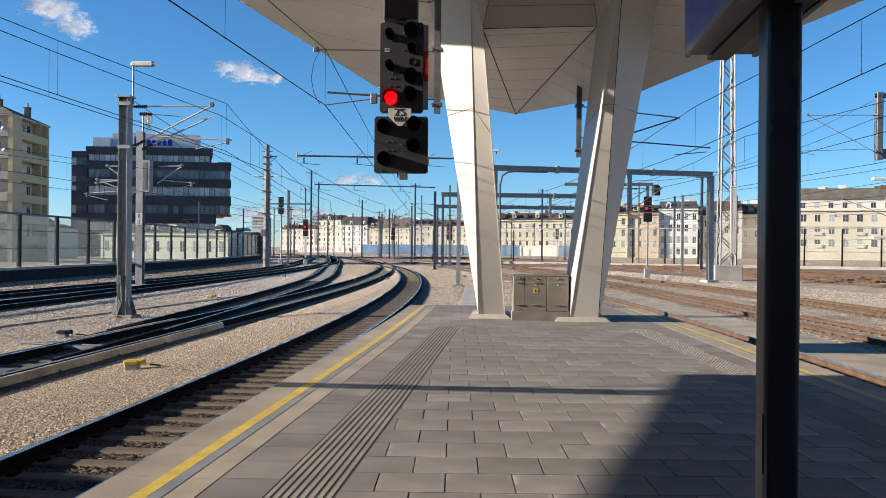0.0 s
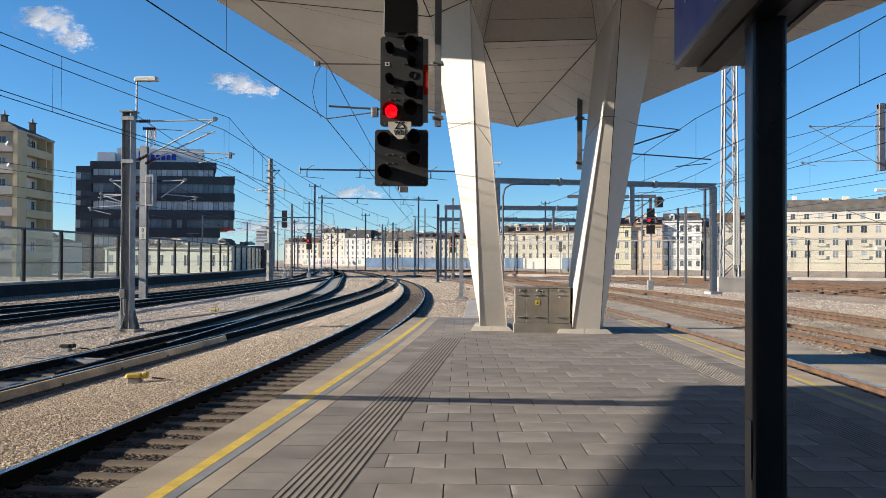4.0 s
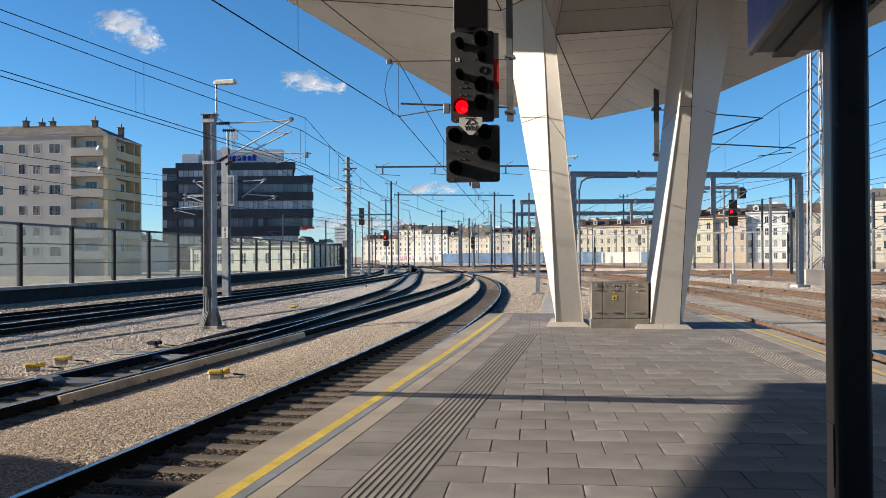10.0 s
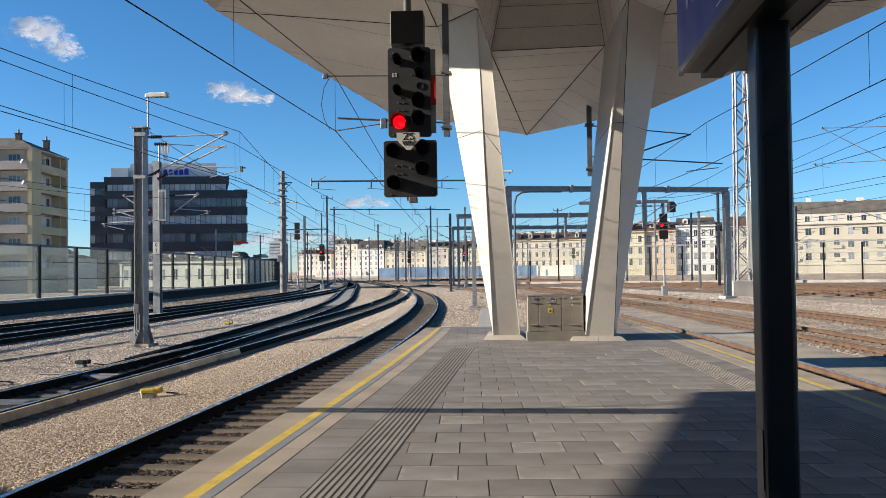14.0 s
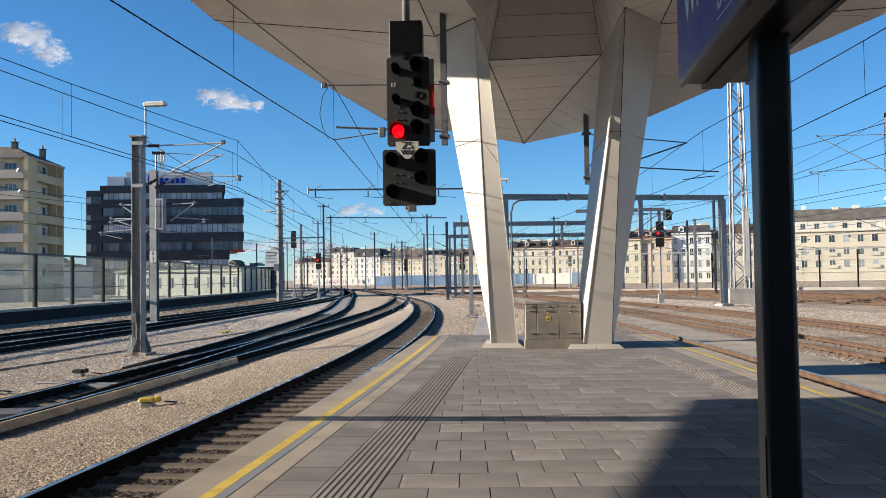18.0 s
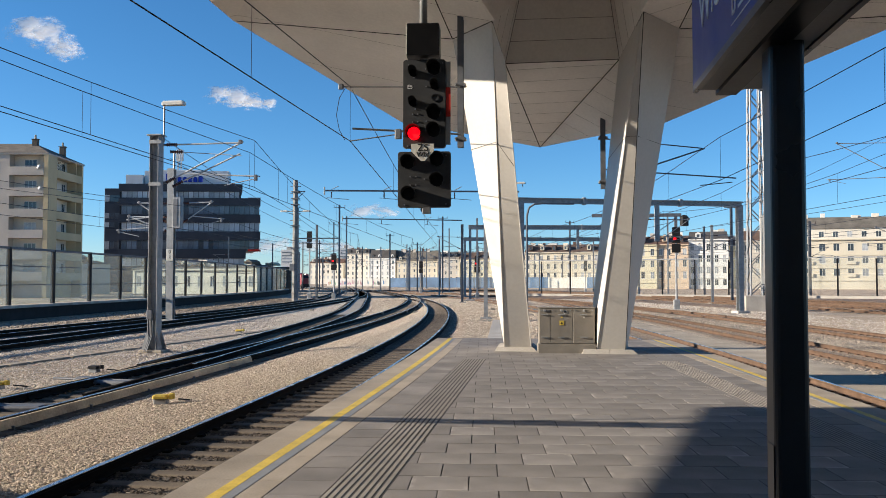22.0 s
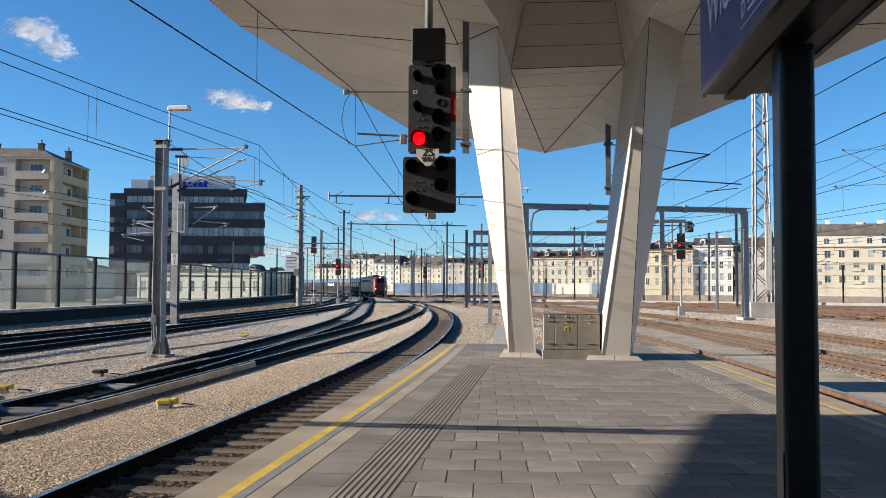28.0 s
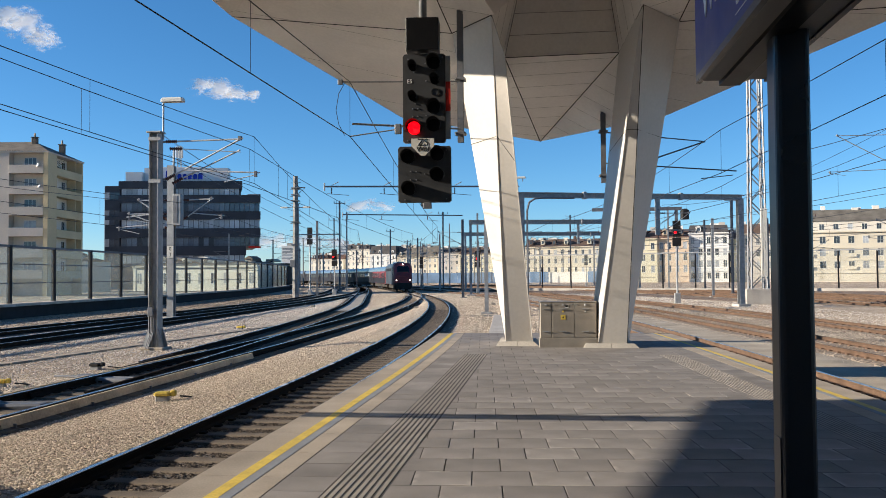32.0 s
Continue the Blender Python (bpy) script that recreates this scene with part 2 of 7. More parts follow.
M_TUBE = mat("bright_galvanised_tube", (0.44, 0.45, 0.46), 0.45, 0.3, scale=4, var=0.12)
M_INSUL = mat("brown_insulator", (0.086, 0.035, 0.027), 0.25, var=0.1)
M_WIRE = mat("copper_wire", (0.023, 0.027, 0.039), 0.5, 0.5)
M_FENCEG = glass("fence_glass", (0.58, 0.61, 0.61), 0.13, clear=(0.84, 0.90, 0.89), dusty=0.10)
M_WINDOW = mat("window_glass", (0.045, 0.055, 0.07), 0.08, scale=0.8, var=0.4, bump=0.0, spec=0.8, rand=0.45)
M_WINDOWL = mat("window_glass_curtain", (0.30, 0.32, 0.345), 0.15, scale=0.8, var=0.3, bump=0.0, spec=0.7, rand=0.35)
M_FRAMEW = mat("white_window_frame", (0.585, 0.577, 0.546), 0.5, var=0.05)
M_LAMPR = glow("red_signal_light", (1.0, 0.0, 0.004), 0.9)
M_LAMPW = glow("white_headlight", (1.0, 0.93, 0.78), 1.8)


# ---- mesh tools ----
class Mesh:
    """Points and faces gathered for one part."""

    def __init__(self):
        self.v, self.f = [], []

    def add(self, pts, faces):
        k = len(self.v)
        self.v += [tuple(p) for p in pts]
        self.f += [tuple(i + k for i in f) for f in faces]
        return self

    def box(self, x0, x1, y0, y1, z0, z1, c=0.0):
        """A block; c cuts its four upright edges and its top rim."""
        if c:
            ring = [(x0 + c, y0), (x1 - c, y0), (x1, y0 + c), (x1, y1 - c), (x1 - c, y1), (x0 + c, y1), (x0, y1 - c), (x0, y0 + c)]
            mx, my = (x0 + x1) / 2, (y0 + y1) / 2
            sx, sy = 1 - 2 * c / max(abs(x1 - x0), 1e-6), 1 - 2 * c / max(abs(y1 - y0), 1e-6)
            top = [(mx + (x - mx) * sx, my + (y - my) * sy) for x, y in ring]
            pts = [(x, y, z0) for x, y in ring] + [(x, y, z1 - c) for x, y in ring] + [(x, y, z1) for x, y in top]
            fs = [tuple(reversed(range(8))), tuple(range(16, 24))]
            for s in (0, 8):
                fs += [(s + i, s + (i + 1) % 8, s + 8 + (i + 1) % 8, s + 8 + i) for i in range(8)]
            return self.add(pts, fs)
        p = [(x0, y0, z0), (x1, y0, z0), (x1, y1, z0), (x0, y1, z0), (x0, y0, z1), (x1, y0, z1), (x1, y1, z1), (x0, y1, z1)]
        return self.add(p, [(3, 2, 1, 0), (4, 5, 6, 7), (0, 1, 5, 4), (1, 2, 6, 5), (2, 3, 7, 6), (3, 0, 4, 7)])

    def cyl(self, p, q, r, r2=None, n=10, caps=True):
        p, q = Vector(p), Vector(q)
        r2 = r if r2 is None else r2
        w = (q - p).normalized()
        a = w.orthogonal().normalized()
        b = w.cross(a)
        ring = [(math.cos(2 * math.pi * i / n), math.sin(2 * math.pi * i / n)) for i in range(n)]
        pts = [p + (a * c + b * s) * r for c, s in ring] + [q + (a * c + b * s) * r2 for c, s in ring]
        fs = [(i, (i + 1) % n, n + (i + 1) % n, n + i) for i in range(n)]
        if caps:
            fs += [tuple(reversed(range(n))), tuple(range(n, 2 * n))]
        return self.add(pts, fs)

    def bar(self, p, q, w, h=None):
        """A square bar from p to q."""
        p, q = Vector(p), Vector(q)
        h = h or w
        t = (q - p).normalized()
        a = t.cross(Vector((0, 0, 1)))
        a = (a if a.length > 1e-3 else Vector((1, 0, 0))).normalized()
        b = a.cross(t)
        o = [a * (-w / 2) - b * (h / 2), a * (w / 2) - b * (h / 2), a * (w / 2) + b * (h / 2), a * (-w / 2) + b * (h / 2)]
        return self.add([p + k for k in o] + [q + k for k in o], [(3, 2, 1, 0), (4, 5, 6, 7), (0, 1, 5, 4), (1, 2, 6, 5), (2, 3, 7, 6), (3, 0, 4, 7)])

    def prism(self, poly, d):
        """A flat outline given as points in space, thickened by the vector d."""
        n, d = len(poly), Vector(d)
        return self.add([Vector(p) for p in poly] + [Vector(p) + d for p in poly],
                        [tuple(reversed(range(n))), tuple(range(n, 2 * n))] + [(i, (i + 1) % n, n + (i + 1) % n, n + i) for i in range(n)])

    def sweep(self, path, prof):
        """A profile (across, up) carried along a path of (x, y, z)."""
        n, k = len(prof), len(path)
        pts, fs = [], []
        for i, p in enumerate(path):
            a, b = Vector(path[max(i - 1, 0)]), Vector(path[min(i + 1, k - 1)])
            t = (b - a).normalized()
            s = Vector((t.y, -t.x, 0)).normalized()
            pts += [Vector(p) + s * u + Vector((0, 0, v)) for u, v in prof]
        for i in range(k - 1):
            fs += [(i * n + j, i * n + (j + 1) % n, (i + 1) * n + (j + 1) % n, (i + 1) * n + j) for j in range(n)]
        fs += [tuple(range(n)), tuple(reversed(range((k - 1) * n, k * n)))]
        return self.add(pts, fs)

    def hsec(self, w, d, t, z0, z1, cx=0.0):
        """An upright H section."""
        a, b = w / 2, d / 2
        q = [(-a, -b), (a, -b), (a, -b + t), (t / 2, -b + t), (t / 2, b - t), (a, b - t), (a, b), (-a, b), (-a, b - t), (-t / 2, b - t), (-t / 2, -b + t), (-a, -b + t)]
        return self.prism([(x + cx, y, z0) for x, y in q], (0, 0, z1 - z0))

    def lattice(self, xs, zs, filled, y0, y1):
        """A sheet in the xz plane made of the filled cells of a grid, in one piece."""
        nx, nz = len(xs), len(zs)
        pts = [(x, y, z) for y in (y0, y1) for z in zs for x in xs]
        at = lambda s, j, i: s * nx * nz + j * nx + i
        fs, has = [], lambda j, i: 0 <= i < nx - 1 and 0 <= j < nz - 1 and filled(j, i)
        for j in range(nz - 1):
            for i in range(nx - 1):
                if not has(j, i):
                    continue
                fs += [(at(0, j, i), at(0, j, i + 1), at(0, j + 1, i + 1), at(0, j + 1, i)), (at(1, j, i), at(1, j + 1, i), at(1, j + 1, i + 1), at(1, j, i + 1))]
                for dj, di, p, q in ((-1, 0, (j, i), (j, i + 1)), (1, 0, (j + 1, i), (j + 1, i + 1)), (0, -1, (j, i), (j + 1, i)), (0, 1, (j, i + 1), (j + 1, i + 1))):
                    if not has(j + dj, i + di):
                        fs.append((at(0, *p), at(0, *q), at(1, *q), at(1, *p)))
        return self.add(pts, fs)

    def data(self, name):
        me = bpy.data.meshes.new(name)
        me.from_pydata(self.v, [], self.f)
        me.update()
        bm = bmesh.new()
        bm.from_mesh(me)
        bmesh.ops.delete(bm, geom=[v for v in bm.verts if not v.link_faces], context="VERTS")
        bmesh.ops.recalc_face_normals(bm, faces=bm.faces)
        bm.to_mesh(me)
        bm.free()
        return me


def part(name, mesh, material, parent=None, label="", at=None, smooth=False, kind=""):
    me = mesh.data(name) if isinstance(mesh, Mesh) else mesh
    if material and not me.materials:
        me.materials.append(material)
    if smooth:
        me.shade_smooth()
    ob = new(name, me)
    if parent:
        ob.parent = parent
    if at:
        ob.location = at
    if label or kind:
        tagged(ob, label, kind=kind)
    return ob


def thing(name, at=(0, 0, 0), label="", category="", group="", kind="", rz=0.0):
    ob = new(name)
    ob.empty_display_size = 0.2
    ob.matrix_basis = pose(*at, 0, 0, rz)
    return tagged(ob, label, category, group, kind)


def text(name, body, size, material, parent, m, depth=0.003):
    cu = bpy.data.curves.new(name, "FONT")
    cu.body, cu.size, cu.extrude, cu.align_x, cu.align_y = body, size, depth, "CENTER", "CENTER"
    tmp = bpy.data.objects.new(name, cu)
    scene.collection.objects.link(tmp)
    dg = bpy.context.evaluated_depsgraph_get()
    me = bpy.data.meshes.new_from_object(tmp.evaluated_get(dg))
    bpy.data.objects.remove(tmp)
    me.materials.clear()
    me.materials.append(material)
    ob = new(name, me)
    ob.parent = parent
    ob.matrix_basis = m
    return ob


# ---- ground, tracks, platform ----
RAIL_Z, BED_Z = -0.55, -0.74

g = Mesh()
xs = [-3000, -200, -60, -13, -9, 0, 9, 40, 200, 3000]
ys = [-800, -40, 20, 60, 120, 300, 900, 4000]
g.add([(x, y, BED_Z) for y in ys for x in xs],
      [(j * len(xs) + i, j * len(xs) + i + 1, (j + 1) * len(xs) + i + 1, (j + 1) * len(xs) + i) for j in range(len(ys) - 1) for i in range(len(xs) - 1)])
ground = part("ground", g, M_BALLAST, label="pale beige crushed stone ballast over the whole yard", kind="structure")


def arc(x0, y0, r, slope=0.0, end=1e9):
    def x(y):
        u = max(0.0, min(y, end) - y0)
        c = x0 + slope * (min(y, end) - y0) - (r - math.sqrt(max(r * r - u * u, 0)))
        if y > end:
            c += (slope - u / math.sqrt(r * r - u * u)) * (y - end)
        return c
    return x


def spline(ys, xs):
    m = np.gradient(np.array(xs, float), np.array(ys, float))

    def x(y):
        i = int(np.clip(np.searchsorted(ys, y) - 1, 0, len(ys) - 2))
        h = ys[i + 1] - ys[i]
        t = (y - ys[i]) / h
        if t < 0 or t > 1:
            k = 0 if t < 0 else -1
            return float(xs[k] + m[k] * (y - ys[k]))
        return float((2*t**3-3*t**2+1)*xs[i] + (t**3-2*t*t+t)*h*m[i] + (3*t*t-2*t**3)*xs[i+1] + (t**3-t*t)*h*m[i+1])
    return x


BEND = arc(-4.77, 13.0, 380.0, 0.0, 137.0)
FAR_Y = [92, 100, 108, 127.4, 139, 151, 163, 187, 211, 235, 247, 300, 400, 900]
OUTER = spline(FAR_Y, [BEND(92), BEND(100), BEND(108), -21.69, -24.61, -27.92, -31.48, -39.71, -50.4, -63.6, -71.2, -106, -172, -500])
NEAR = lambda y: BEND(y) if y < 100 else OUTER(y)
MAIN2 = arc(-9.77, 25.0, 485.0, 0.0, 125.0)
BRANCH2 = spline([5, 15, 25, 40, 62, 92, 130, 177, 207, 260], [-9.77, -9.85, -10.6, -12.0, -14.85, -20.6, -28.4, -39, -46.5, -60])
TRACK3 = spline([-20, 31, 46, 59, 78, 107, 150, 200, 260], [-19.5, -19.9, -20.5, -21.1, -22.2, -25.0, -33, -46, -62])
TRACK4 = spline([-20, 37, 55, 68, 96, 116, 148, 194, 226, 280], [-23.6, -23.9, -24.1, -24.7, -27.3, -30.8, -37.5, -48.5, -59, -77])
RIGHT1 = arc(6.5 - 0.72, 14.0, 420.0, -0.05, 150)
RIGHT2 = arc(9.83, 24.0, 900.0, -0.095, 200)
RIGHT3 = arc(13.9, 33.5, 360.0, -0.1, 150)
PROFILE = [(-0.075, -0.17), (0.075, -0.17), (0.075, -0.155), (0.012, -0.125), (0.012, -0.05), (0.036, -0.035), (0.036, -0.006), (-0.036, -0.006), (-0.036, -0.035), (-0.012, -0.05), (-0.012, -0.125), (-0.075, -0.155)]
HEAD = [(-0.036, -0.006), (0.036, -0.006), (0.034, 0.0), (-0.034, 0.0)]


def steps(y0, y1):
    out, y = [], y0
    while y < y1:
        out.append(y)
        y += 2.0 if y < 40 else 4.0 if y < 120 else 8.0
    return out + [y1]


def side(fx, y, off):
    """The point off metres to the right of the track's axis at y."""
    s = (fx(y + 0.5) - fx(y - 0.5))
    k = 1 / math.hypot(1, s)
    return fx(y) + off * k, y - off * s * k, math.atan2(s, 1)


M_RUST = mat("rusty_rail", (0.098, 0.062, 0.043), 0.85, 0.1, scale=3, var=0.3)
M_TIER = mat("rusty_sleeper", (0.215, 0.172, 0.135), 0.9, scale=3, var=0.35)
sleeper_mesh = Mesh().box(-1.25, 1.25, -0.13, 0.13, -0.07, 0.085, 0.02).data("sleeper")
sleeper_mesh.materials.append(M_SLEEPER)
sleeper_pale = sleeper_mesh.copy()
sleeper_pale.materials.clear()
sleeper_pale.materials.append(M_TIER)
clip_mesh = Mesh()
for sx in (-0.72, 0.72):
    for dx in (-0.12, 0.12):
        clip_mesh.box(sx + dx - 0.05, sx + dx + 0.05, -0.07, 0.07, 0.08, 0.12, 0.012)
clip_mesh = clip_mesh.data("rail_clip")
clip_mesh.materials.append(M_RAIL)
clip_rust = clip_mesh.copy()
clip_rust.materials.clear()
clip_rust.materials.append(M_RUST)


M_BED = gravel("stained_ballast", (0.047, 0.035, 0.026), (0.129, 0.1, 0.074), (0.257, 0.207, 0.156), 0.09)
M_BED2 = gravel("rust_stained_ballast", (0.165, 0.132, 0.102), (0.30, 0.245, 0.19), (0.43, 0.365, 0.295), 0.08)


M_BEDN = gravel("brown_ballast", (0.027, 0.02, 0.015), (0.066, 0.051, 0.039), (0.148, 0.117, 0.09), 0.07)


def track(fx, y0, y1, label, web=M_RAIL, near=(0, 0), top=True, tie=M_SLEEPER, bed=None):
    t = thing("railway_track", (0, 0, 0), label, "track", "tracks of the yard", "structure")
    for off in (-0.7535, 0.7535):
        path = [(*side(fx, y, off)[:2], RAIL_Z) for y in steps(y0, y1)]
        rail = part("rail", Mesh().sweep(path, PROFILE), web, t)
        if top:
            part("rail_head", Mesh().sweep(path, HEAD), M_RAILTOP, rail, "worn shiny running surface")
    bedp = [(*side(fx, y, 0)[:2], BED_Z) for y in steps(y0, min(y1, 250))]
    up = 0.006 if web == M_RAIL else 0.036
    part("track_bed", Mesh().sweep(bedp, [(-1.55, -0.03), (1.55, -0.03), (1.3, up), (-1.3, up)]), bed or (M_BED if web == M_RAIL else M_BED2), t, "brown stained ballast between the rails")
    rest, y = Mesh(), y0
    while y < min(y1, 130):
        x, yy, a = side(fx, y, 0)
        if near[0] <= y <= near[1]:
            for me, nm in ((sleeper_mesh if tie == M_SLEEPER else sleeper_pale, "sleeper"), (clip_mesh if web == M_RAIL else clip_rust, "rail_clip")):
                if nm == "rail_clip" and y > near[0] + 26:
                    continue
                o = part(nm, me, None, t)
                o.matrix_basis = pose(x, yy, -0.792 if web == M_RAIL else -0.78, 0, 0, -math.degrees(a))
        else:
            c, s = math.cos(a), -math.sin(a)
            q = [(-1.25, -0.13), (1.25, -0.13), (1.25, 0.13), (-1.25, 0.13)]
            q = [(x + u * c - v * s, yy + u * s + v * c) for u, v in q]
            rest.add([(u, v, -0.76) for u, v in q] + [(u, v, -0.715) for u, v in q], [(4, 5, 6, 7), (0, 1, 5, 4), (1, 2, 6, 5), (2, 3, 7, 6), (3, 0, 4, 7)])
        y += 0.6
    if rest.v:
        part("far_sleepers", rest, tie, t, kind="stuff")
    return t


track(NEAR, -60, 330, "curving platform track with dark rusty rails and concrete sleepers", near=(4, 60), bed=M_BEDN)
track(MAIN2, -60, 135, "curving track with dark rails and shiny heads beside the switch", near=(8, 45))
track(BRANCH2, 22, 330, "diverging track of the switch with dark rails")
track(TRACK3, -60, 250, "straight dark track beyond the catenary mast")
track(TRACK4, -60, 300, "dark track along the glass noise barrier")
track(RIGHT1, -60, 200, "rusty brown platform track curving away from the platform edge", M_RUST, (6, 50), tie=M_TIER)
track(RIGHT2, -60, 200, "rusty brown track with timber coloured sleepers", M_RUST, (12, 60), top=False, tie=M_TIER)
track(RIGHT3, -60, 200, "rusty brown track in pale ballast", M_RUST, (20, 60), top=False, tie=M_TIER)
for k in range(4):
    track(arc(28.5 + 5.0 * k, 40.0, 420.0, -0.14, 160), 10, 220, "rusty siding in brown ballast", M_RUST, top=False, tie=M_TIER)

# platform
PL_L = lambda y: -3.09 - max(0.0, y - 13) ** 2 / 760
PL_R = lambda y: 4.55 - 0.05 * (y - 9.5) - max(0.0, y - 9.5) ** 2 / 840
END = 25.2
ROT = radians(4.2)

slab = Mesh()
yy = [-14 + 39.2 * i / 28 for i in range(29)]
ringp = [(PL_L(y), y) for y in yy] + [(PL_R(y), y) for y in reversed(yy)]
slab.prism([(x, y, -0.80) for x, y in ringp], (0, 0, 0.7972))
platform = part("platform", slab, M_JOINT, label="railway platform of dark grey concrete pavers with pale edge slabs", kind="structure")


def strip(name, fa, fb, y0, y1, z0, z1, material, label="", n=34, gap=0.0):
    m = Mesh()
    ys_ = [y0 + (y1 - y0) * i / n for i in range(n + 1)]
    pts, fs = [], []
    for y in ys_:
        a, b = fa(y), fb(y)
        pts += [(a, y, z0), (b, y, z0), (b, y, z1), (a, y, z1)]
    for i in range(n):
        fs += [(4*i + j, 4*i + (j+1) % 4, 4*i + 4 + (j+1) % 4, 4*i + 4 + j) for j in range(4)]
    m.add(pts, fs + [(0, 1, 2, 3), (4*n+3, 4*n+2, 4*n+1, 4*n)])
    return part(name, m, material, platform, label)


IN_L = lambda y: PL_L(y) + 0.80
IN_R = lambda y: PL_R(y) - 0.80
for nm, a, b, lab in (("left", PL_L, IN_L, ""), ("right", IN_R, PL_R, "")):
    y = -14.0
    while y < END - 0.5:
        y2 = min(y + 1.0, END)
        m = Mesh()
        q = [(a(y), y + 0.004), (b(y), y + 0.004), (b(y2), y2 - 0.004), (a(y2), y2 - 0.004)]
        m.add([(u, v, -0.20) for u, v in q] + [(u, v, -0.008) for u, v in q] + [(u + (0.008 if k in (0, 3) else -0.008), v, 0.0) for k, (u, v) in enumerate(q)],
              [(3, 2, 1, 0), (8, 9, 10, 11)] + [(s + i, s + (i + 1) % 4, s + 4 + (i + 1) % 4, s + 4 + i) for s in (0, 4) for i in range(4)])
        part("edge_slab", m, M_CONC, platform)
        y = y2
# painted lines along both edges
strip("yellow_line", lambda y: PL_L(y) + 0.36, lambda y: PL_L(y) + 0.475, -14, END - 0.1, 0.0005, 0.004, M_YELLOW, "worn yellow safety line")
strip("grey_line", lambda y: PL_L(y) + 0.475, lambda y: PL_L(y) + 0.575, -14, END - 0.1, 0.0005, 0.003, M_BLUEGREY, "blue-grey line beside the yellow one")
strip("yellow_line", lambda y: PL_R(y) - 0.47, lambda y: PL_R(y) - 0.37, -14, END - 0.1, 0.0005, 0.004, M_YELLOW, "worn yellow safety line")
strip("grey_line", lambda y: PL_R(y) - 0.56, lambda y: PL_R(y) - 0.47, -14, END - 0.1, 0.0005, 0.003, M_BLUEGREY, "blue-grey line beside the yellow one")

# tactile strips: a dark base with pale ribs
TL0, TL1 = (lambda y: -1.83), (lambda y: -1.35)
TR0 = lambda y: 2.85 - 0.078 * (y - 11.5)
TR1 = lambda y: 3.26 - 0.073 * (y - 11.5)
TEND = 18.45
for a, b in ((TL0, TL1), (TR0, TR1)):
    strip("tactile_base", a, b, -14, TEND, -0.03, -0.0014, M_GROOVE, "dark grooves of the tactile strip")
    for k in range(8):
        f0, f1 = (k + 0.10) / 8, (k + 0.68) / 8
        strip("tactile_rib", lambda y: a(y) + (b(y) - a(y)) * f0, lambda y: a(y) + (b(y) - a(y)) * f1, -14, TEND, -0.0014, 0.0018, M_RIB, "", 8)


def clip(poly, nx, ny, c):
    """Keeps the part of a flat polygon where nx x + ny y <= c."""
    out = []
    for i, p in enumerate(poly):
        q = poly[(i + 1) % len(poly)]
        dp, dq = nx * p[0] + ny * p[1] - c, nx * q[0] + ny * q[1] - c
        if dp <= 0:
            out.append(p)
        if dp * dq < 0:
            k = dp / (dp - dq)
            out.append((p[0] + k * (q[0] - p[0]), p[1] + k * (q[1] - p[1])))
    return out


def paver_mesh(m, poly, z=0.0):
    n = len(poly)
    cx, cy = sum(p[0] for p in poly) / n, sum(p[1] for p in poly) / n
    k = 0.992
    inner = [(cx + (x - cx) * k, cy + (y - cy) * k) for x, y in poly]
    m.add([(x, y, -0.03) for x, y in poly] + [(x, y, z - 0.0008) for x, y in poly] + [(x, y, z) for x, y in inner],
          [tuple(range(2 * n, 3 * n))] + [(s + i, s + (i + 1) % n, s + n + (i + 1) % n, s + n + i) for s in (0, n) for i in range(n)])


def pavers(a, b, y0, y1, rot, near):
    """Half-metre pavers in running bond between the lines x = a(y) and x = b(y)."""
    c, s = math.cos(rot), math.sin(rot)
    rest, whole = Mesh(), Mesh()
    paver_mesh(whole, [(-0.2445, -0.245), (0.2445, -0.245), (0.2445, 0.245), (-0.2445, 0.245)])
    whole = whole.data("paver")
    whole.materials.append(M_PAVER_WORN)
    for j in range(-44, 64):
        for i in range(-24, 26):
            u, v = (i + (0.5 if j % 2 else 0.0)) * 0.5 + 0.07, j * 0.503 + 0.1
            x, y = u * c - v * s, u * s + v * c
            if not (y0 - 0.4 < y < y1 + 0.4 and a(y) - 0.4 < x < b(y) + 0.4):
                continue
            q = [(x + p * c - w * s, y + p * s + w * c) for p, w in ((-0.2445, -0.245), (0.2445, -0.245), (0.2445, 0.245), (-0.2445, 0.245))]
            full = all(a(yy_) + 0.004 < xx_ < b(yy_) - 0.004 and y0 < yy_ < y1 for xx_, yy_ in q)
            dz = random.uniform(-0.0015, 0.0015)
            if full and near[0] < y < near[1]:
                o = part("paver", whole, None, platform)
                o.matrix_basis = pose(x, y, dz, random.uniform(-0.15, 0.15), random.uniform(-0.15, 0.15), math.degrees(rot))
                continue
            sa, sb = (a(y + 0.3) - a(y - 0.3)) / 0.6, (b(y + 0.3) - b(y - 0.3)) / 0.6
            q = clip(q, -1, sa, -(a(y) + 0.004) + sa * y)
            q = clip(q, 1, -sb, b(y) - 0.004 - sb * y) if len(q) > 2 else q
            q = clip(q, 0, 1, y1) if len(q) > 2 else q
            q = clip(q, 0, -1, -y0) if len(q) > 2 else q
            if len(q) > 2:
                paver_mesh(rest, q, dz)
    part("cut_pavers", rest, M_PAVER, platform, kind="stuff")


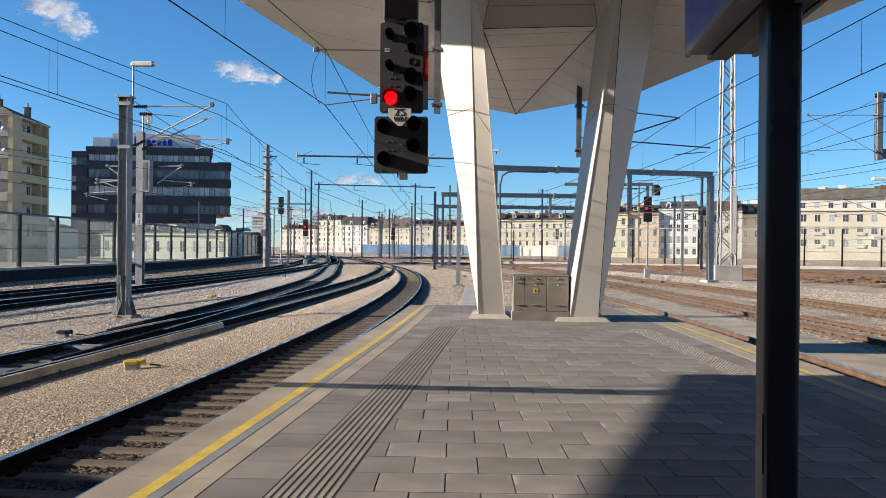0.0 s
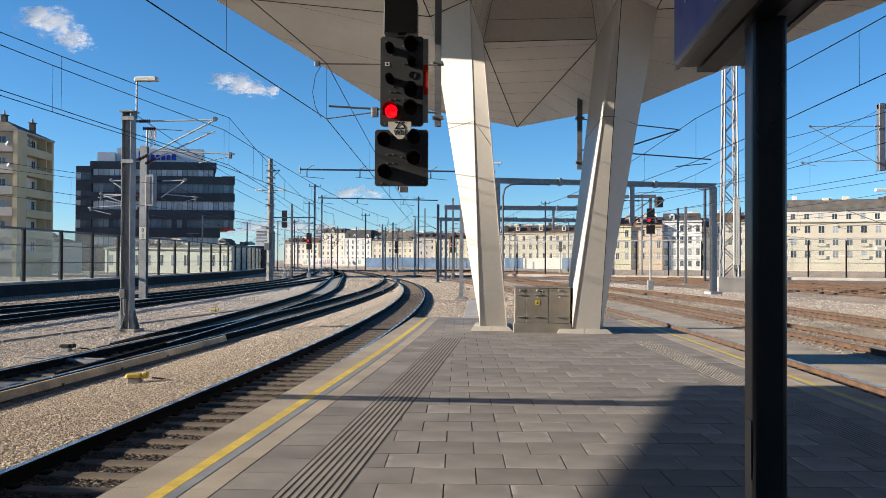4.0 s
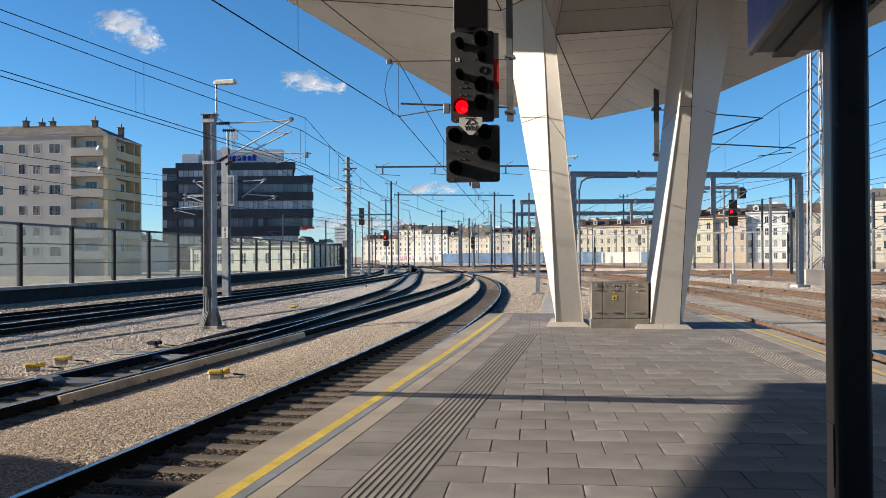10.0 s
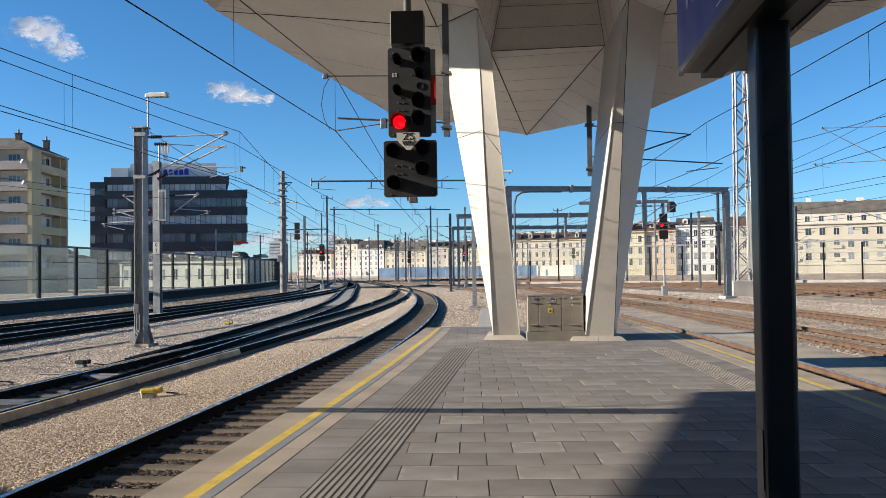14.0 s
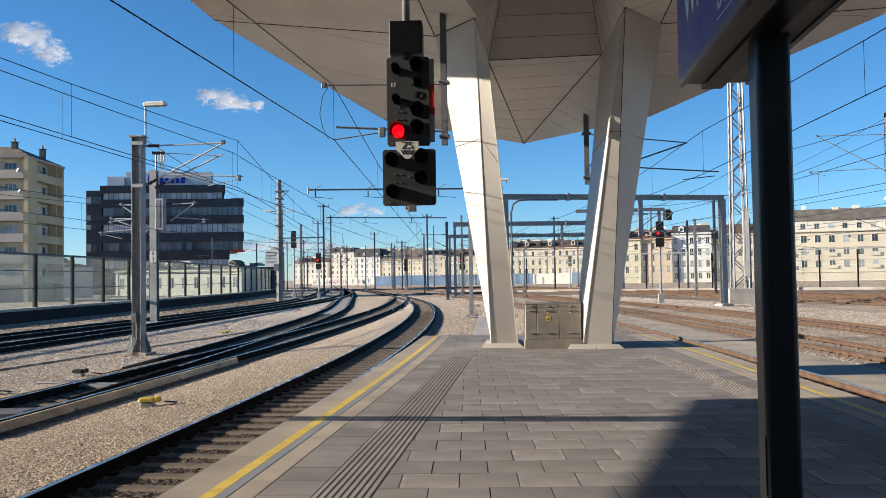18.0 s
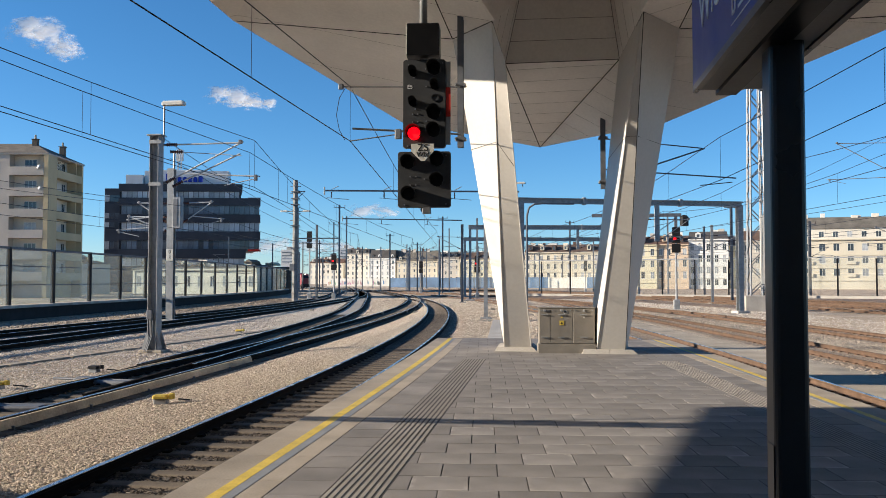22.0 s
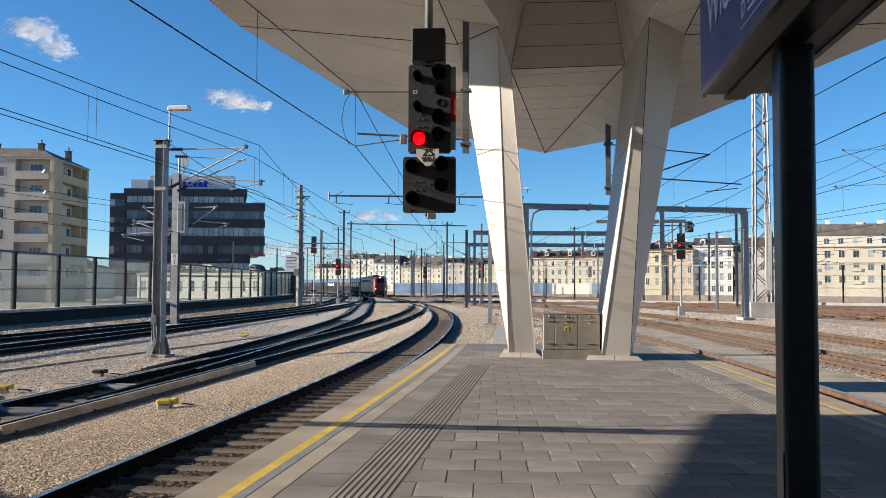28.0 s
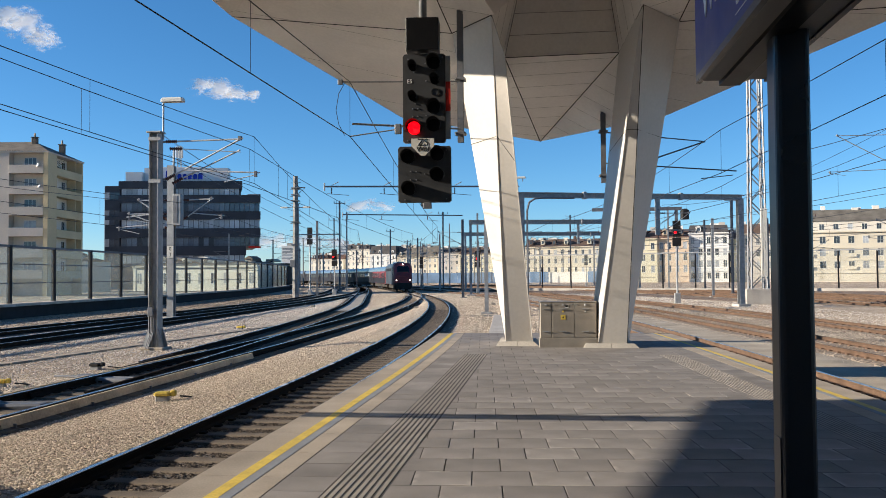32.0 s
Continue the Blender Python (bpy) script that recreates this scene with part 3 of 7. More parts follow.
def single_file(a, b, y0, y1, step, skew):
    """One paver after the other across the strip between x = a(y) and x = b(y)."""
    y = y0
    while y < y1 - 0.1:
        y2 = min(y + step, y1)
        m = Mesh()
        paver_mesh(m, [(a(y) + 0.007, y + 0.007), (b(y) - 0.007, y + 0.007 + skew), (b(y2) - 0.007, y2 - 0.007 + skew), (a(y2) + 0.007, y2 - 0.007)], random.uniform(-0.0015, 0.0015))
        part("paver", m, M_PAVER, platform)
        y = y2


single_file(IN_L, TL0, 1.0, TEND, 0.503, 0.02)
single_file(TR1, IN_R, 1.0, TEND, 0.503, 0.03)
pavers(TL1, TR0, -14, TEND, ROT, (4.6, 18.4))
pavers(IN_L, IN_R, TEND, END, ROT, (0, 0))

# ---- columns and roof ----
def rings_of(foot, head):
    """Foot ring, ring below the head and head ring of a column with straight edges."""
    mid = [tuple(Vector(p).lerp(Vector(q), 0.74)) for p, q in zip(foot, head)]
    return [foot, mid, head]


C1 = rings_of([(-1.09, 21.3, 0.09), (-1.055, 20.75, 0.09), (-0.403, 20.74, 0.09), (-0.45, 21.9, 0.09), (-1.05, 21.9, 0.09)],
              [(-2.07, 18.4, 7.09), (-1.13, 17.35, 7.13), (-0.873, 17.6, 6.318), (-1.05, 19.9, 7.3), (-1.96, 19.6, 6.6)])
C2 = rings_of([(0.985, 21.0, 0.10), (1.149, 20.24, 0.10), (1.808, 20.19, 0.10), (1.93, 21.0, 0.10), (1.85, 21.9, 0.09)],
              [(1.65, 19.5, 6.80), (1.935, 17.20, 7.155), (1.948, 17.18, 7.15), (2.83, 18.3, 7.11), (2.76, 19.6, 6.7)])


def column(label, rings, gap_edge=None):
    """A leaning tapered pylon clad in white sheet, with a kink near its head and fine panel joints."""
    th = thing("roof_column", (0, 0, 0), label, "column", "columns under the roof")
    low, head = Mesh(), Mesh()
    for m, a, b in ((low, rings[0], rings[1]), (head, rings[1], rings[2])):
        for i in range(5):
            j = (i + 1) % 5
            n = 8
            pts = []
            for k in range(n + 1):
                pts += [Vector(a[i]).lerp(Vector(b[i]), k / n), Vector(a[j]).lerp(Vector(b[j]), k / n)]
            m.add(pts, [(2 * k, 2 * k + 1, 2 * k + 3, 2 * k + 2) for k in range(n)])
        m.add(a, [(4, 3, 2, 1, 0)]).add(b, [(0, 1, 2, 3, 4)])
    part("shaft", low, M_WHITE, th, smooth=True)
    part("column_head", head, M_WHITE, th, smooth=True)
    lerp = lambda a, b, k: Vector(a).lerp(Vector(b), k)
    for a, b, ks in ((rings[0], rings[1], (0.9,)),):
        for k in ks:
            q = [lerp(u, v, k) for u, v in zip(a, b)]
            c = sum(q, Vector()) / 5
            q0 = [c + (p - c) * 1.0015 for p in q]
            seam = Mesh()
            for i in range(5):
                seam.bar(q0[i], q0[(i + 1) % 5], 0.008, 0.008)
            part("panel_joint", seam, M_SEAM, th, "fine dark panel joint")
    trim = Mesh()
    for j in ((1, 2) if gap_edge is None else (1,)):
        trim.cyl(rings[0][j], rings[1][j], 0.012, n=6)
        trim.cyl(rings[1][j], rings[2][j], 0.012, n=6)
    part("edge_trim", trim, M_WHITE, th, "slim white edge trim")
    if gap_edge is not None:
        gap = Mesh().bar(Vector(rings[0][gap_edge]) + Vector((0, -0.002, 0)), Vector(rings[2][gap_edge]) + Vector((0, -0.002, 0)), 0.014, 0.01)
        part("shadow_gap", gap, M_SEAM, th, "dark open joint along an edge")
    xs_, ys_ = [p[0] for p in rings[0]], [p[1] for p in rings[0]]
    for k in range(2):
        w = (max(xs_) - min(xs_) + 0.36) / 2
        x0 = min(xs_) - 0.2 + k * w
        pl = Mesh()
        y0, y1 = min(ys_) - (0.22 if gap_edge is None else 0.13), max(ys_) + 0.15
        pl.add([(x0 + 0.004, y0, 0), (x0 + w - 0.004, y0, 0), (x0 + w - 0.004, y1, 0), (x0 + 0.004, y1, 0),
                (x0 + 0.004 + (0.06 if k == 0 else 0), y0 + 0.08, 0.1), (x0 + w - 0.004 - (0.12 if k else 0), y0 + 0.08, 0.1), (x0 + w - 0.004 - (0.12 if k else 0), y1, 0.1), (x0 + 0.004 + (0.06 if k == 0 else 0), y1, 0.1)],
               [(3, 2, 1, 0), (4, 5, 6, 7), (0, 1, 5, 4), (1, 2, 6, 5), (2, 3, 7, 6), (3, 0, 4, 7)])
        part("plinth_stone", pl, M_CONC2, th, "pale cast stone plinth")
    return th


column("white clad roof column leaning out, lit by low sun", C1)
column("white clad roof column leaning out, front in soft shade", C2, 2)

A_ = Vector((-0.19, 24.6, 5.6))
ML, MR = Vector((-4.15, 23.87, 6.286)), Vector((2.85, 20.9, 5.56))
BL, BR = Vector((-7.48, 19.3, 7.97)), Vector((7.5, 17.7, 7.06))
P_, Q_ = Vector((-0.96, 19.5, 6.78)), Vector((1.67, 19.6, 6.83))
CL, CR = Vector((-2.07, 18.35, 7.07)), Vector((2.82, 18.35, 7.12))
CLB, CRB = Vector((-1.96, 19.5, 6.6)), Vector((2.74, 19.6, 6.6))
CLI, CRI = Vector((-1.13, 17.35, 7.13)), Vector((1.944, 17.19, 7.155))
P2, Q2 = Vector((-0.62, 19.4, 8.3)), Vector((1.45, 19.5, 8.3))
KL, KR = Vector((-2.9, 12.5, 8.8)), Vector((3.6, 12.5, 8.8))
roof = thing("platform_roof", (0, 0, 0), "folded platform roof with beige-white soffit panels and dark seams", "roof", kind="structure")


M_SEAM2 = mat("soft_seam", (0.203, 0.187, 0.172), 0.8)


def facet(pts, pane=True, pitch=0.62):
    """One folded soffit facet, 60 mm thick."""
    nrm = (pts[1] - pts[0]).cross(pts[2] - pts[0]).normalized()
    if nrm.z < 0:
        nrm = -nrm
    part("soffit_panel", Mesh().prism(pts, nrm * 0.06), M_SOFFIT, roof)
    # board joints across the facet
    board = Mesh()
    ys_ = [p.y for p in pts]
    y = math.floor(min(ys_) / pitch) * pitch
    while y < max(ys_):
        y += pitch
        hit = []
        for i in range(len(pts)):
            a, b = pts[i], pts[(i + 1) % len(pts)]
            if (a.y - y) * (b.y - y) < 0:
                hit.append(a.lerp(b, (y - a.y) / (b.y - a.y)) - nrm * 0.0015)
        if len(hit) == 2 and (hit[0] - hit[1]).length > 0.05:
            board.bar(hit[0], hit[1], 0.007, 0.003)
    if board.v and pane:
        part("board_joint", board, M_SEAM2, roof)


BACK = -70.0
BLB, BRB = Vector((BL.x, BACK, BL.z)), Vector((BR.x, BACK, 7.06))
KLB, KRB = Vector((KL.x, BACK, 8.8)), Vector((KR.x, BACK, 8.8))
for pts in ([A_, P_, Q_], [A_, ML, P_], [ML, CLB, P_], [ML, BL, CLB], [CLB, BL, CL], [A_, Q_, MR], [MR, Q_, CRB], [MR, CRB, BR], [CRB, CR, BR],
            [P_, Q_, Q2, P2], [CL, CLI, P_], [CL, P_, CLB], [CR, CRB, Q_], [CLI, P2, P_], [CR, Q_, CRI], [CRI, Q_, Q2],
            [CL, BL, KL], [CL, KL, CLI], [BL, BLB, KL], [BLB, KLB, KL], [CR, KR, BR], [CR, CRI, KR], [BR, KR, BRB], [BRB, KR, KRB],
            [CLI, KL, P2], [CRI, Q2, KR], [KL, KR, Q2], [KL, Q2, P2], [KL, KLB, KR], [KLB, KRB, KR]):
    facet(pts, pitch=1.9 if BL in pts else 0.62)
for a, b in ((A_, P_), (A_, Q_), (P_, Q_), (P_, P2), (Q_, Q2), (BL, CL), (CL, KL), (CL, CLI), (BR, CR), (CR, KR), (CR, CRI), (P_, CLI), (Q_, CRI), (P2, Q2)):
    part("fold_joint", Mesh().bar(a - Vector((0, 0, 0.004)), b - Vector((0, 0, 0.004)), 0.02, 0.012), M_SEAM, roof, "dark open joint along a fold")
for a, b in ((P_, CLI), (Q_, CRI)):
    d_ = Vector((0, -0.06, -0.03))
    part("fold_joint", Mesh().bar(a + d_, b + d_, 0.018, 0.012), M_SEAM, roof, "dark open joint along a fold")
for k in (0.33, 0.66):
    part("fold_joint", Mesh().bar(P_.lerp(P2, k) - Vector((0, 0.006, 0)), Q_.lerp(Q2, k) - Vector((0, 0.006, 0)), 0.008, 0.008), M_SEAM2, roof)
TOPZ = 9.6
rim = [A_, MR, BR, BRB, BLB, BL, ML]
part("roof_top", Mesh().add([(p.x, p.y, p.z + 0.02) for p in rim] + [(p.x * 0.9, p.y * 0.92, TOPZ) for p in rim],
     [tuple(range(7, 14))] + [(i, (i + 1) % 7, 7 + (i + 1) % 7, 7 + i) for i in range(7)]), M_WHITE, roof, "white roof skin")

# the neighbouring platform's roof, unseen behind the camera, shaped to shade this platform
other = thing("neighbour_roof", (0, 0, 0), "white roof over the neighbouring platform", "roof", kind="structure")
part("roof_slab", Mesh().prism([(-19.6, 7.22, 7.0), (-11.6, 7.3, 7.0), (-11.6, -70, 7.0), (-41.6, -70, 7.0)], (0, 0, 0.5)), M_WHITE, other)
# Unseen slab, added only to sharpen the shade edge on the platform.
part("lower_canopy", Mesh().prism([(-11.39, 9.06, 4.19), (-8.5, 9.08, 4.19), (-30.5, -68.2, 4.19), (-33.4, -68.2, 4.19)], (0, 0, 0.18)), M_WHITE, other, "unseen slab added to sharpen the shade edge")
# Unseen bars with hangers, added to cast the thin shade line.
for y in (8.02, 8.20):
    part("cross_beam", Mesh().box(-15.0, -8.5, y, y + 0.10, 3.13, 3.21), M_GALV, other)
for x in (-11.2, -9.4):
    part("hanger", Mesh().box(x, x + 0.05, 8.0, 8.34, 3.21, 3.26).box(x, x + 0.05, 8.15, 8.2, 3.26, 4.19), M_GALV, other)
for x in (-17.0, -15.2):
    for y in (-8, -30, -52):
        part("support", Mesh().box(x - 0.3, x + 0.3, y - 0.3, y + 0.3, -0.74, 7.0, 0.05), M_WHITE, other)
# Unseen second roof, added to hold skylight off the shaded platform.
other = thing("neighbour_roof", (0, 0, 0), "unseen white roof added on the right to block skylight", "roof", kind="structure")
part("roof_slab", Mesh().prism([(8.9, 10.5, 7.0), (26.0, 10.5, 7.0), (26, -70, 7.0), (8.9, -70, 7.0)], (0, 0, 0.5)), M_WHITE, other)
for y in (-4, -26, -48):
    part("support", Mesh().box(18 - 0.3, 18 + 0.3, y - 0.3, y + 0.3, -0.74, 7.0, 0.05), M_WHITE, other)
# Unseen block, its outline shaped to cast shade on the left ballast.
shaft = thing("lift_house", (0, 0, 0), "plain grey unseen block added to shade the left ballast", "lift house", kind="structure")
part("lift_house_wall", Mesh().prism([(-19.0, y, z) for y, z in ((8.6, -0.74), (8.6, 1.7), (7.4, 2.60), (4.9, 4.2), (-10.0, 4.2), (-10.0, -0.74))], (-2.4, 0, 0)), M_GALV, shaft)
# Unseen dark wall at the back, added to cut skylight from behind.
blocker = thing("station_building", (0, 0, 0), "unseen dark wall added behind the platforms to block skylight", "building", kind="structure")
part("front_wall", Mesh().box(-50, 40, -74, -73, -0.74, 12), M_CABINET, blocker)
# ---- signal hung under the roof ----
def hood(m, x, z, r, y0, length):
    """A lamp hood: an open half tube above a dark lens well, towards -y."""
    n = 14
    pts, fs = [], []
    for j, yy_ in enumerate((y0, y0 - length)):
        for i in range(n + 1):
            a = math.pi * (-0.18 + 1.36 * i / n)
            for rr in (r, r * 0.93):
                pts.append((x + rr * math.cos(a), yy_ if j == 0 else y0 - length * (1.0 if math.sin(a) > 0.3 else 0.75), z + rr * math.sin(a)))
    k = 2 * (n + 1)
    for i in range(n):
        a, b = 2 * i, 2 * i + 2
        fs += [(a, b, k + b, k + a), (a + 1, k + a + 1, k + b + 1, b + 1), (k + a, k + b, k + b + 1, k + a + 1)]
    m.add(pts, fs)


def plate(x0, x1, z0, z1, y0, y1, c=0.03):
    """An upright sheet with cut corners."""
    q = [(x0 + c, z0), (x1 - c, z0), (x1, z0 + c), (x1, z1 - c), (x1 - c, z1), (x0 + c, z1), (x0, z1 - c), (x0, z0 + c)]
    return Mesh().prism([(x, y0, z) for x, z in q], (0, y1 - y0, 0))


SX, SY, SZ = -1.92, 12.92, 4.0
sig = thing("railway_signal", (SX, SY, SZ), "dark grey hanging railway signal showing one red light", "signal", rz=3.0)
front = part("upper_panel", plate(-0.33, 0.33, -0.21, 1.18, -0.02, 0.01), M_DGREY, sig, "dark grey screen with black lamp hoods")
part("side_plate", Mesh().box(0.335, 0.41, 0.0, 0.02, -0.16, 1.15), M_GALV, sig, "bare metal side plate")
part("red_plate", Mesh().box(0.337, 0.412, -0.012, -0.002, 0.28, 0.74), M_RED, sig, "red reflective sheet on the side plate")
part("lower_panel", plate(-0.41, 0.41, -1.14, -0.27, -0.02, 0.01), M_DGREY, sig, "dark grey lower screen with four lamp hoods")
part("panel_rim", plate(-0.417, 0.417, -1.147, -0.263, 0.012, 0.02), M_GALV, sig, "pale metal rim")
part("panel_rim", plate(-0.337, 0.337, -0.217, 1.187, 0.012, 0.02), M_GALV, sig, "pale metal rim")
LAMPS = [(0.155, 1.03, 0.112), (0.155, 0.33, 0.112), (0.15, 0.055, 0.112), (-0.168, 0.965, 0.066), (-0.168, 0.49, 0.066), (0.17, 0.755, 0.07),
         (-0.25, -0.44, 0.112), (0.205, -0.40, 0.112), (0.20, -0.72, 0.112), (-0.24, -0.935, 0.112)]
for x, z, r in LAMPS:
    part("lens", Mesh().cyl((x, -0.024, z), (x, -0.035, z), r * 0.9, n=20), M_BLACK, sig, "dark unlit lens")
    h = Mesh()
    hood(h, x, z, r, -0.02, 0.24 if r > 0.1 else 0.30)
    part("lamp_hood", h, M_BLACKM, sig)
part("red_lamp", Mesh().cyl((-0.155, -0.024, 0.01), (-0.155, -0.10, 0.01), 0.098, n=24), M_LAMPR, sig, "lit red lamp")
h = Mesh()
hood(h, -0.172, 0.03, 0.125, -0.02, 0.13)
# The red lamp's glow is put into this hood's colour.
part("lamp_hood", h, mat("red_lit_hood", (0.125, 0.008, 0.008), 0.5), sig, "hood round the red lamp")
rg = Mesh()
for i in range(16):
    a, b = 2 * math.pi * i / 16, 2 * math.pi * (i + 1) / 16
    rg.bar((0.172 + 0.057 * math.cos(a), -0.025, 0.578 + 0.057 * math.sin(a)), (0.172 + 0.057 * math.cos(b), -0.025, 0.578 + 0.057 * math.sin(b)), 0.01)
part("blank_ring", rg, M_BLACKM, sig)
bolt = Mesh().cyl((0, -0.02, 0), (0, -0.032, 0), 0.012, n=8).data("bolt")
bolt.materials.append(M_GALVD)
for x, z in ((-0.25, 1.1), (0.29, 1.12), (0.02, 1.03), (0.03, 0.755), (0.03, 0.21), (-0.18, 0.32), (-0.1, 0.32), (-0.18, 0.2), (-0.1, 0.2), (-0.26, -0.18), (-0.16, 0.90), (-0.14, 0.40),
             (-0.32, -0.31), (0.34, -0.33), (-0.22, -0.66), (-0.13, -0.66), (-0.22, -0.79), (-0.13, -0.79), (0.0, -0.70), (-0.31, -1.1), (0.34, -1.09)):
    part("bolt", bolt, None, sig, at=(x, 0, z))
part("head_box", Mesh().box(-0.27, 0.24, -0.16, 0.22, 1.215, 1.72, 0.012), M_BLACK, sig, "black junction box above the screen")
part("hanger_pipe", Mesh().cyl((-0.02, 0.05, 1.72), (-0.02, 0.05, 4.8), 0.062, n=14), M_GALV, sig, "galvanised pipe up into the roof", smooth=True)
part("back_post", Mesh().box(-0.06, 0.06, 0.03, 0.12, -1.2, 1.3), M_GALV, sig)
part("foot_clamp", Mesh().box(-0.03, 0.10, -0.03, 0.10, -1.235, -1.145, 0.01), M_GALVD, sig)
zs = part("letter_plate", Mesh().prism([(-0.18, -0.27, -0.185), (0.17, -0.27, -0.185), (0.17, -0.27, -0.30), (0.03, -0.27, -0.45), (-0.03, -0.27, -0.45), (-0.18, -0.27, -0.30)], (0, 0.02, 0)), M_SIGNW, sig, "off-white shield reading ZS Wbf")
part("shield_bracket", Mesh().box(-0.03, 0.03, -0.25, -0.02, -0.235, -0.20), M_GALVD, zs)
FACE = lambda x, y, z: pose(x, y, z, 90, 0, 0)
text("lettering", "ZS", 0.155, M_BLACKM, zs, FACE(0.0, -0.272, -0.25))
text("lettering", "Wbf", 0.108, M_BLACKM, zs, FACE(0.0, -0.272, -0.352))
text("lettering", "E5", 0.085, M_LWHITE, front, FACE(-0.225, -0.022, 0.75))

# hung posts that carry the overhead line
def hung_post(x, y, z0, z1, label, ends):
    th = thing("hung_catenary_post", (x, y, z0), label, "post", "posts hung from the roof")
    h = z1 - z0
    m = Mesh().hsec(0.125, 0.13, 0.016, 0, h)
    part("beam", m, M_GALVD, th)
    for z in (0.18, 1.32):
        part("clamp", Mesh().box(-0.11, 0.11, -0.09, 0.09, z - 0.035, z + 0.035, 0.012), M_GALVD, th)
        for sx in (-0.10, 0.10):
            part("bolt", Mesh().cyl((sx, -0.14, z), (sx, 0.14, z), 0.018, n=8), M_GALV, th)
    return th


hung_post(-1.80, 17.45, 4.5, 7.4, "dark steel post hung from the roof beside the column", 0)
hung_post(1.44, 22.0, 4.08, 5.92, "dark steel post hung from the roof between the columns", 0)

# ---- cabinet between the columns ----
cab = thing("switch_cabinet", (-0.23, 20.15, 0), "grey sheet steel switch cabinet with three doors", "cabinet", rz=3.0)
part("body", Mesh().box(0.02, 1.34, 0.02, 0.42, 0.22, 1.06, 0.012), M_CABINET, cab)
part("lid", Mesh().box(0.0, 1.36, 0.0, 0.44, 1.062, 1.085, 0.008), M_CABINET, cab)
part("base", Mesh().box(0.0, 1.36, -0.01, 0.44, 0.0, 0.22, 0.006), M_CABINET, cab, "grey-brown base")
for x0, x1 in ((0.03, 0.285), (0.30, 0.815), (0.83, 1.335)):
    dr = part("door", Mesh().box(x0, x1, 0.0, 0.02, 0.235, 1.05, 0.004), M_CABINET, cab)
    mid = (x0 + x1) / 2
    part("lock", Mesh().box(mid - 0.025, mid + 0.025, -0.022, 0.0, 0.985, 1.035, 0.006), M_GALV, dr, "bright metal lock")
    for z in (0.90, 0.37):
        part("handle", Mesh().box(mid - 0.085, mid + 0.085, -0.025, -0.005, z, z + 0.018, 0.004), M_GALV, dr, "slim bar handle")
    for sx in (x0 + 0.05, x1 - 0.05):
        part("screw", Mesh().cyl((sx, 0, 1.01), (sx, -0.012, 1.01), 0.014, n=8), M_GALV, dr)
part("warning_sticker", Mesh().box(0.505, 0.615, -0.006, -0.001, 0.66, 0.77), M_YELLOW, cab, "yellow warning sticker")
wt = Mesh().prism([(0.535, -0.008, 0.69), (0.585, -0.008, 0.69), (0.56, -0.008, 0.745)], (0, 0.003, 0))
part("warning_symbol", wt, M_BLACKM, cab)
part("small_label", Mesh().box(0.60, 0.69, -0.006, -0.001, 0.94, 1.01), M_SIGNW, cab, "black and white label")
part("small_label", Mesh().box(0.615, 0.675, -0.008, -0.005, 0.958, 0.992), M_BLACKM, cab)
for x in (0.56, 1.08):
    part("small_triangle", Mesh().prism([(x - 0.03, -0.004, 0.83), (x + 0.03, -0.004, 0.83), (x, -0.004, 0.88)], (0, 0.003, 0)), M_YELLOW if x < 1 else M_SIGNW, cab)

# ---- station sign on its pole ----
M_TRAY = mat("pale_tray", (0.265, 0.257, 0.242), 0.5, scale=3, var=0.08)
sign = thing("station_sign", (0.90, 3.37, 0), "blue station name sign on a dark metal pole", "sign")
sec = []
for sx, sy in ((1, 1), (-1, 1), (-1, -1), (1, -1)):
    a0 = {(1, 1): 0, (-1, 1): 90, (-1, -1): 180, (1, -1): 270}[(sx, sy)]
    for k in range(4):
        a = radians(a0 + 30 * k)
        sec.append((sx * 0.045 + 0.022 * math.cos(a), sy * 0.05 + 0.022 * math.sin(a)))
part("pole", Mesh().prism([(x, y, 0) for x, y in sec], (0, 0, 2.95)), M_POLE, sign)
part("hatch", Mesh().box(-0.0705, -0.067, -0.055, 0.035, 0.85, 1.08), M_POLE, sign, "small service hatch")
part("base_plate", Mesh().box(-0.14, 0.14, -0.14, 0.14, 0.0, 0.02, 0.004), M_POLE, sign)
Y0, Y1 = -2.6, 0.81
for x, nm in ((-0.205, "sign_face"), (0.12, "sign_face")):
    part(nm, Mesh().box(x - 0.008, x + 0.008, Y0, Y1, 2.69, 3.35), M_BLUE, sign, "glossy blue sign face")
part("frame", Mesh().box(-0.197, 0.112, Y0, Y1 - 0.01, 2.72, 3.33), M_POLE, sign)
for x in (-0.203, 0.12):
    part("edge_rail", Mesh().box(x - 0.012, x + 0.012, Y0, Y1, 2.655, 2.692, 0.004), M_POLE, sign, "dark metal edge rail")
part("light_tray", Mesh().box(-0.190, -0.10, Y0, Y1 - 0.015, 2.665, 2.70), M_TRAY, sign, "grey metal light tray")
part("light_tray", Mesh().box(0.0, 0.107, Y0, Y1 - 0.015, 2.665, 2.70), M_TRAY, sign, "grey metal light tray")
part("underside", Mesh().box(-0.10, 0.0, Y0, Y1 + 0.02, 2.645, 2.70), M_BLACK, sign, "black recessed underside")
SIDE = lambda y, z: pose(-0.2145, y, z, 90, 0, -90)
text("lettering", "Wien", 0.27, M_LWHITE, sign, SIDE(0.30, 2.985))
text("lettering", "D", 0.095, M_LWHITE, sign, SIDE(-0.13, 2.79))
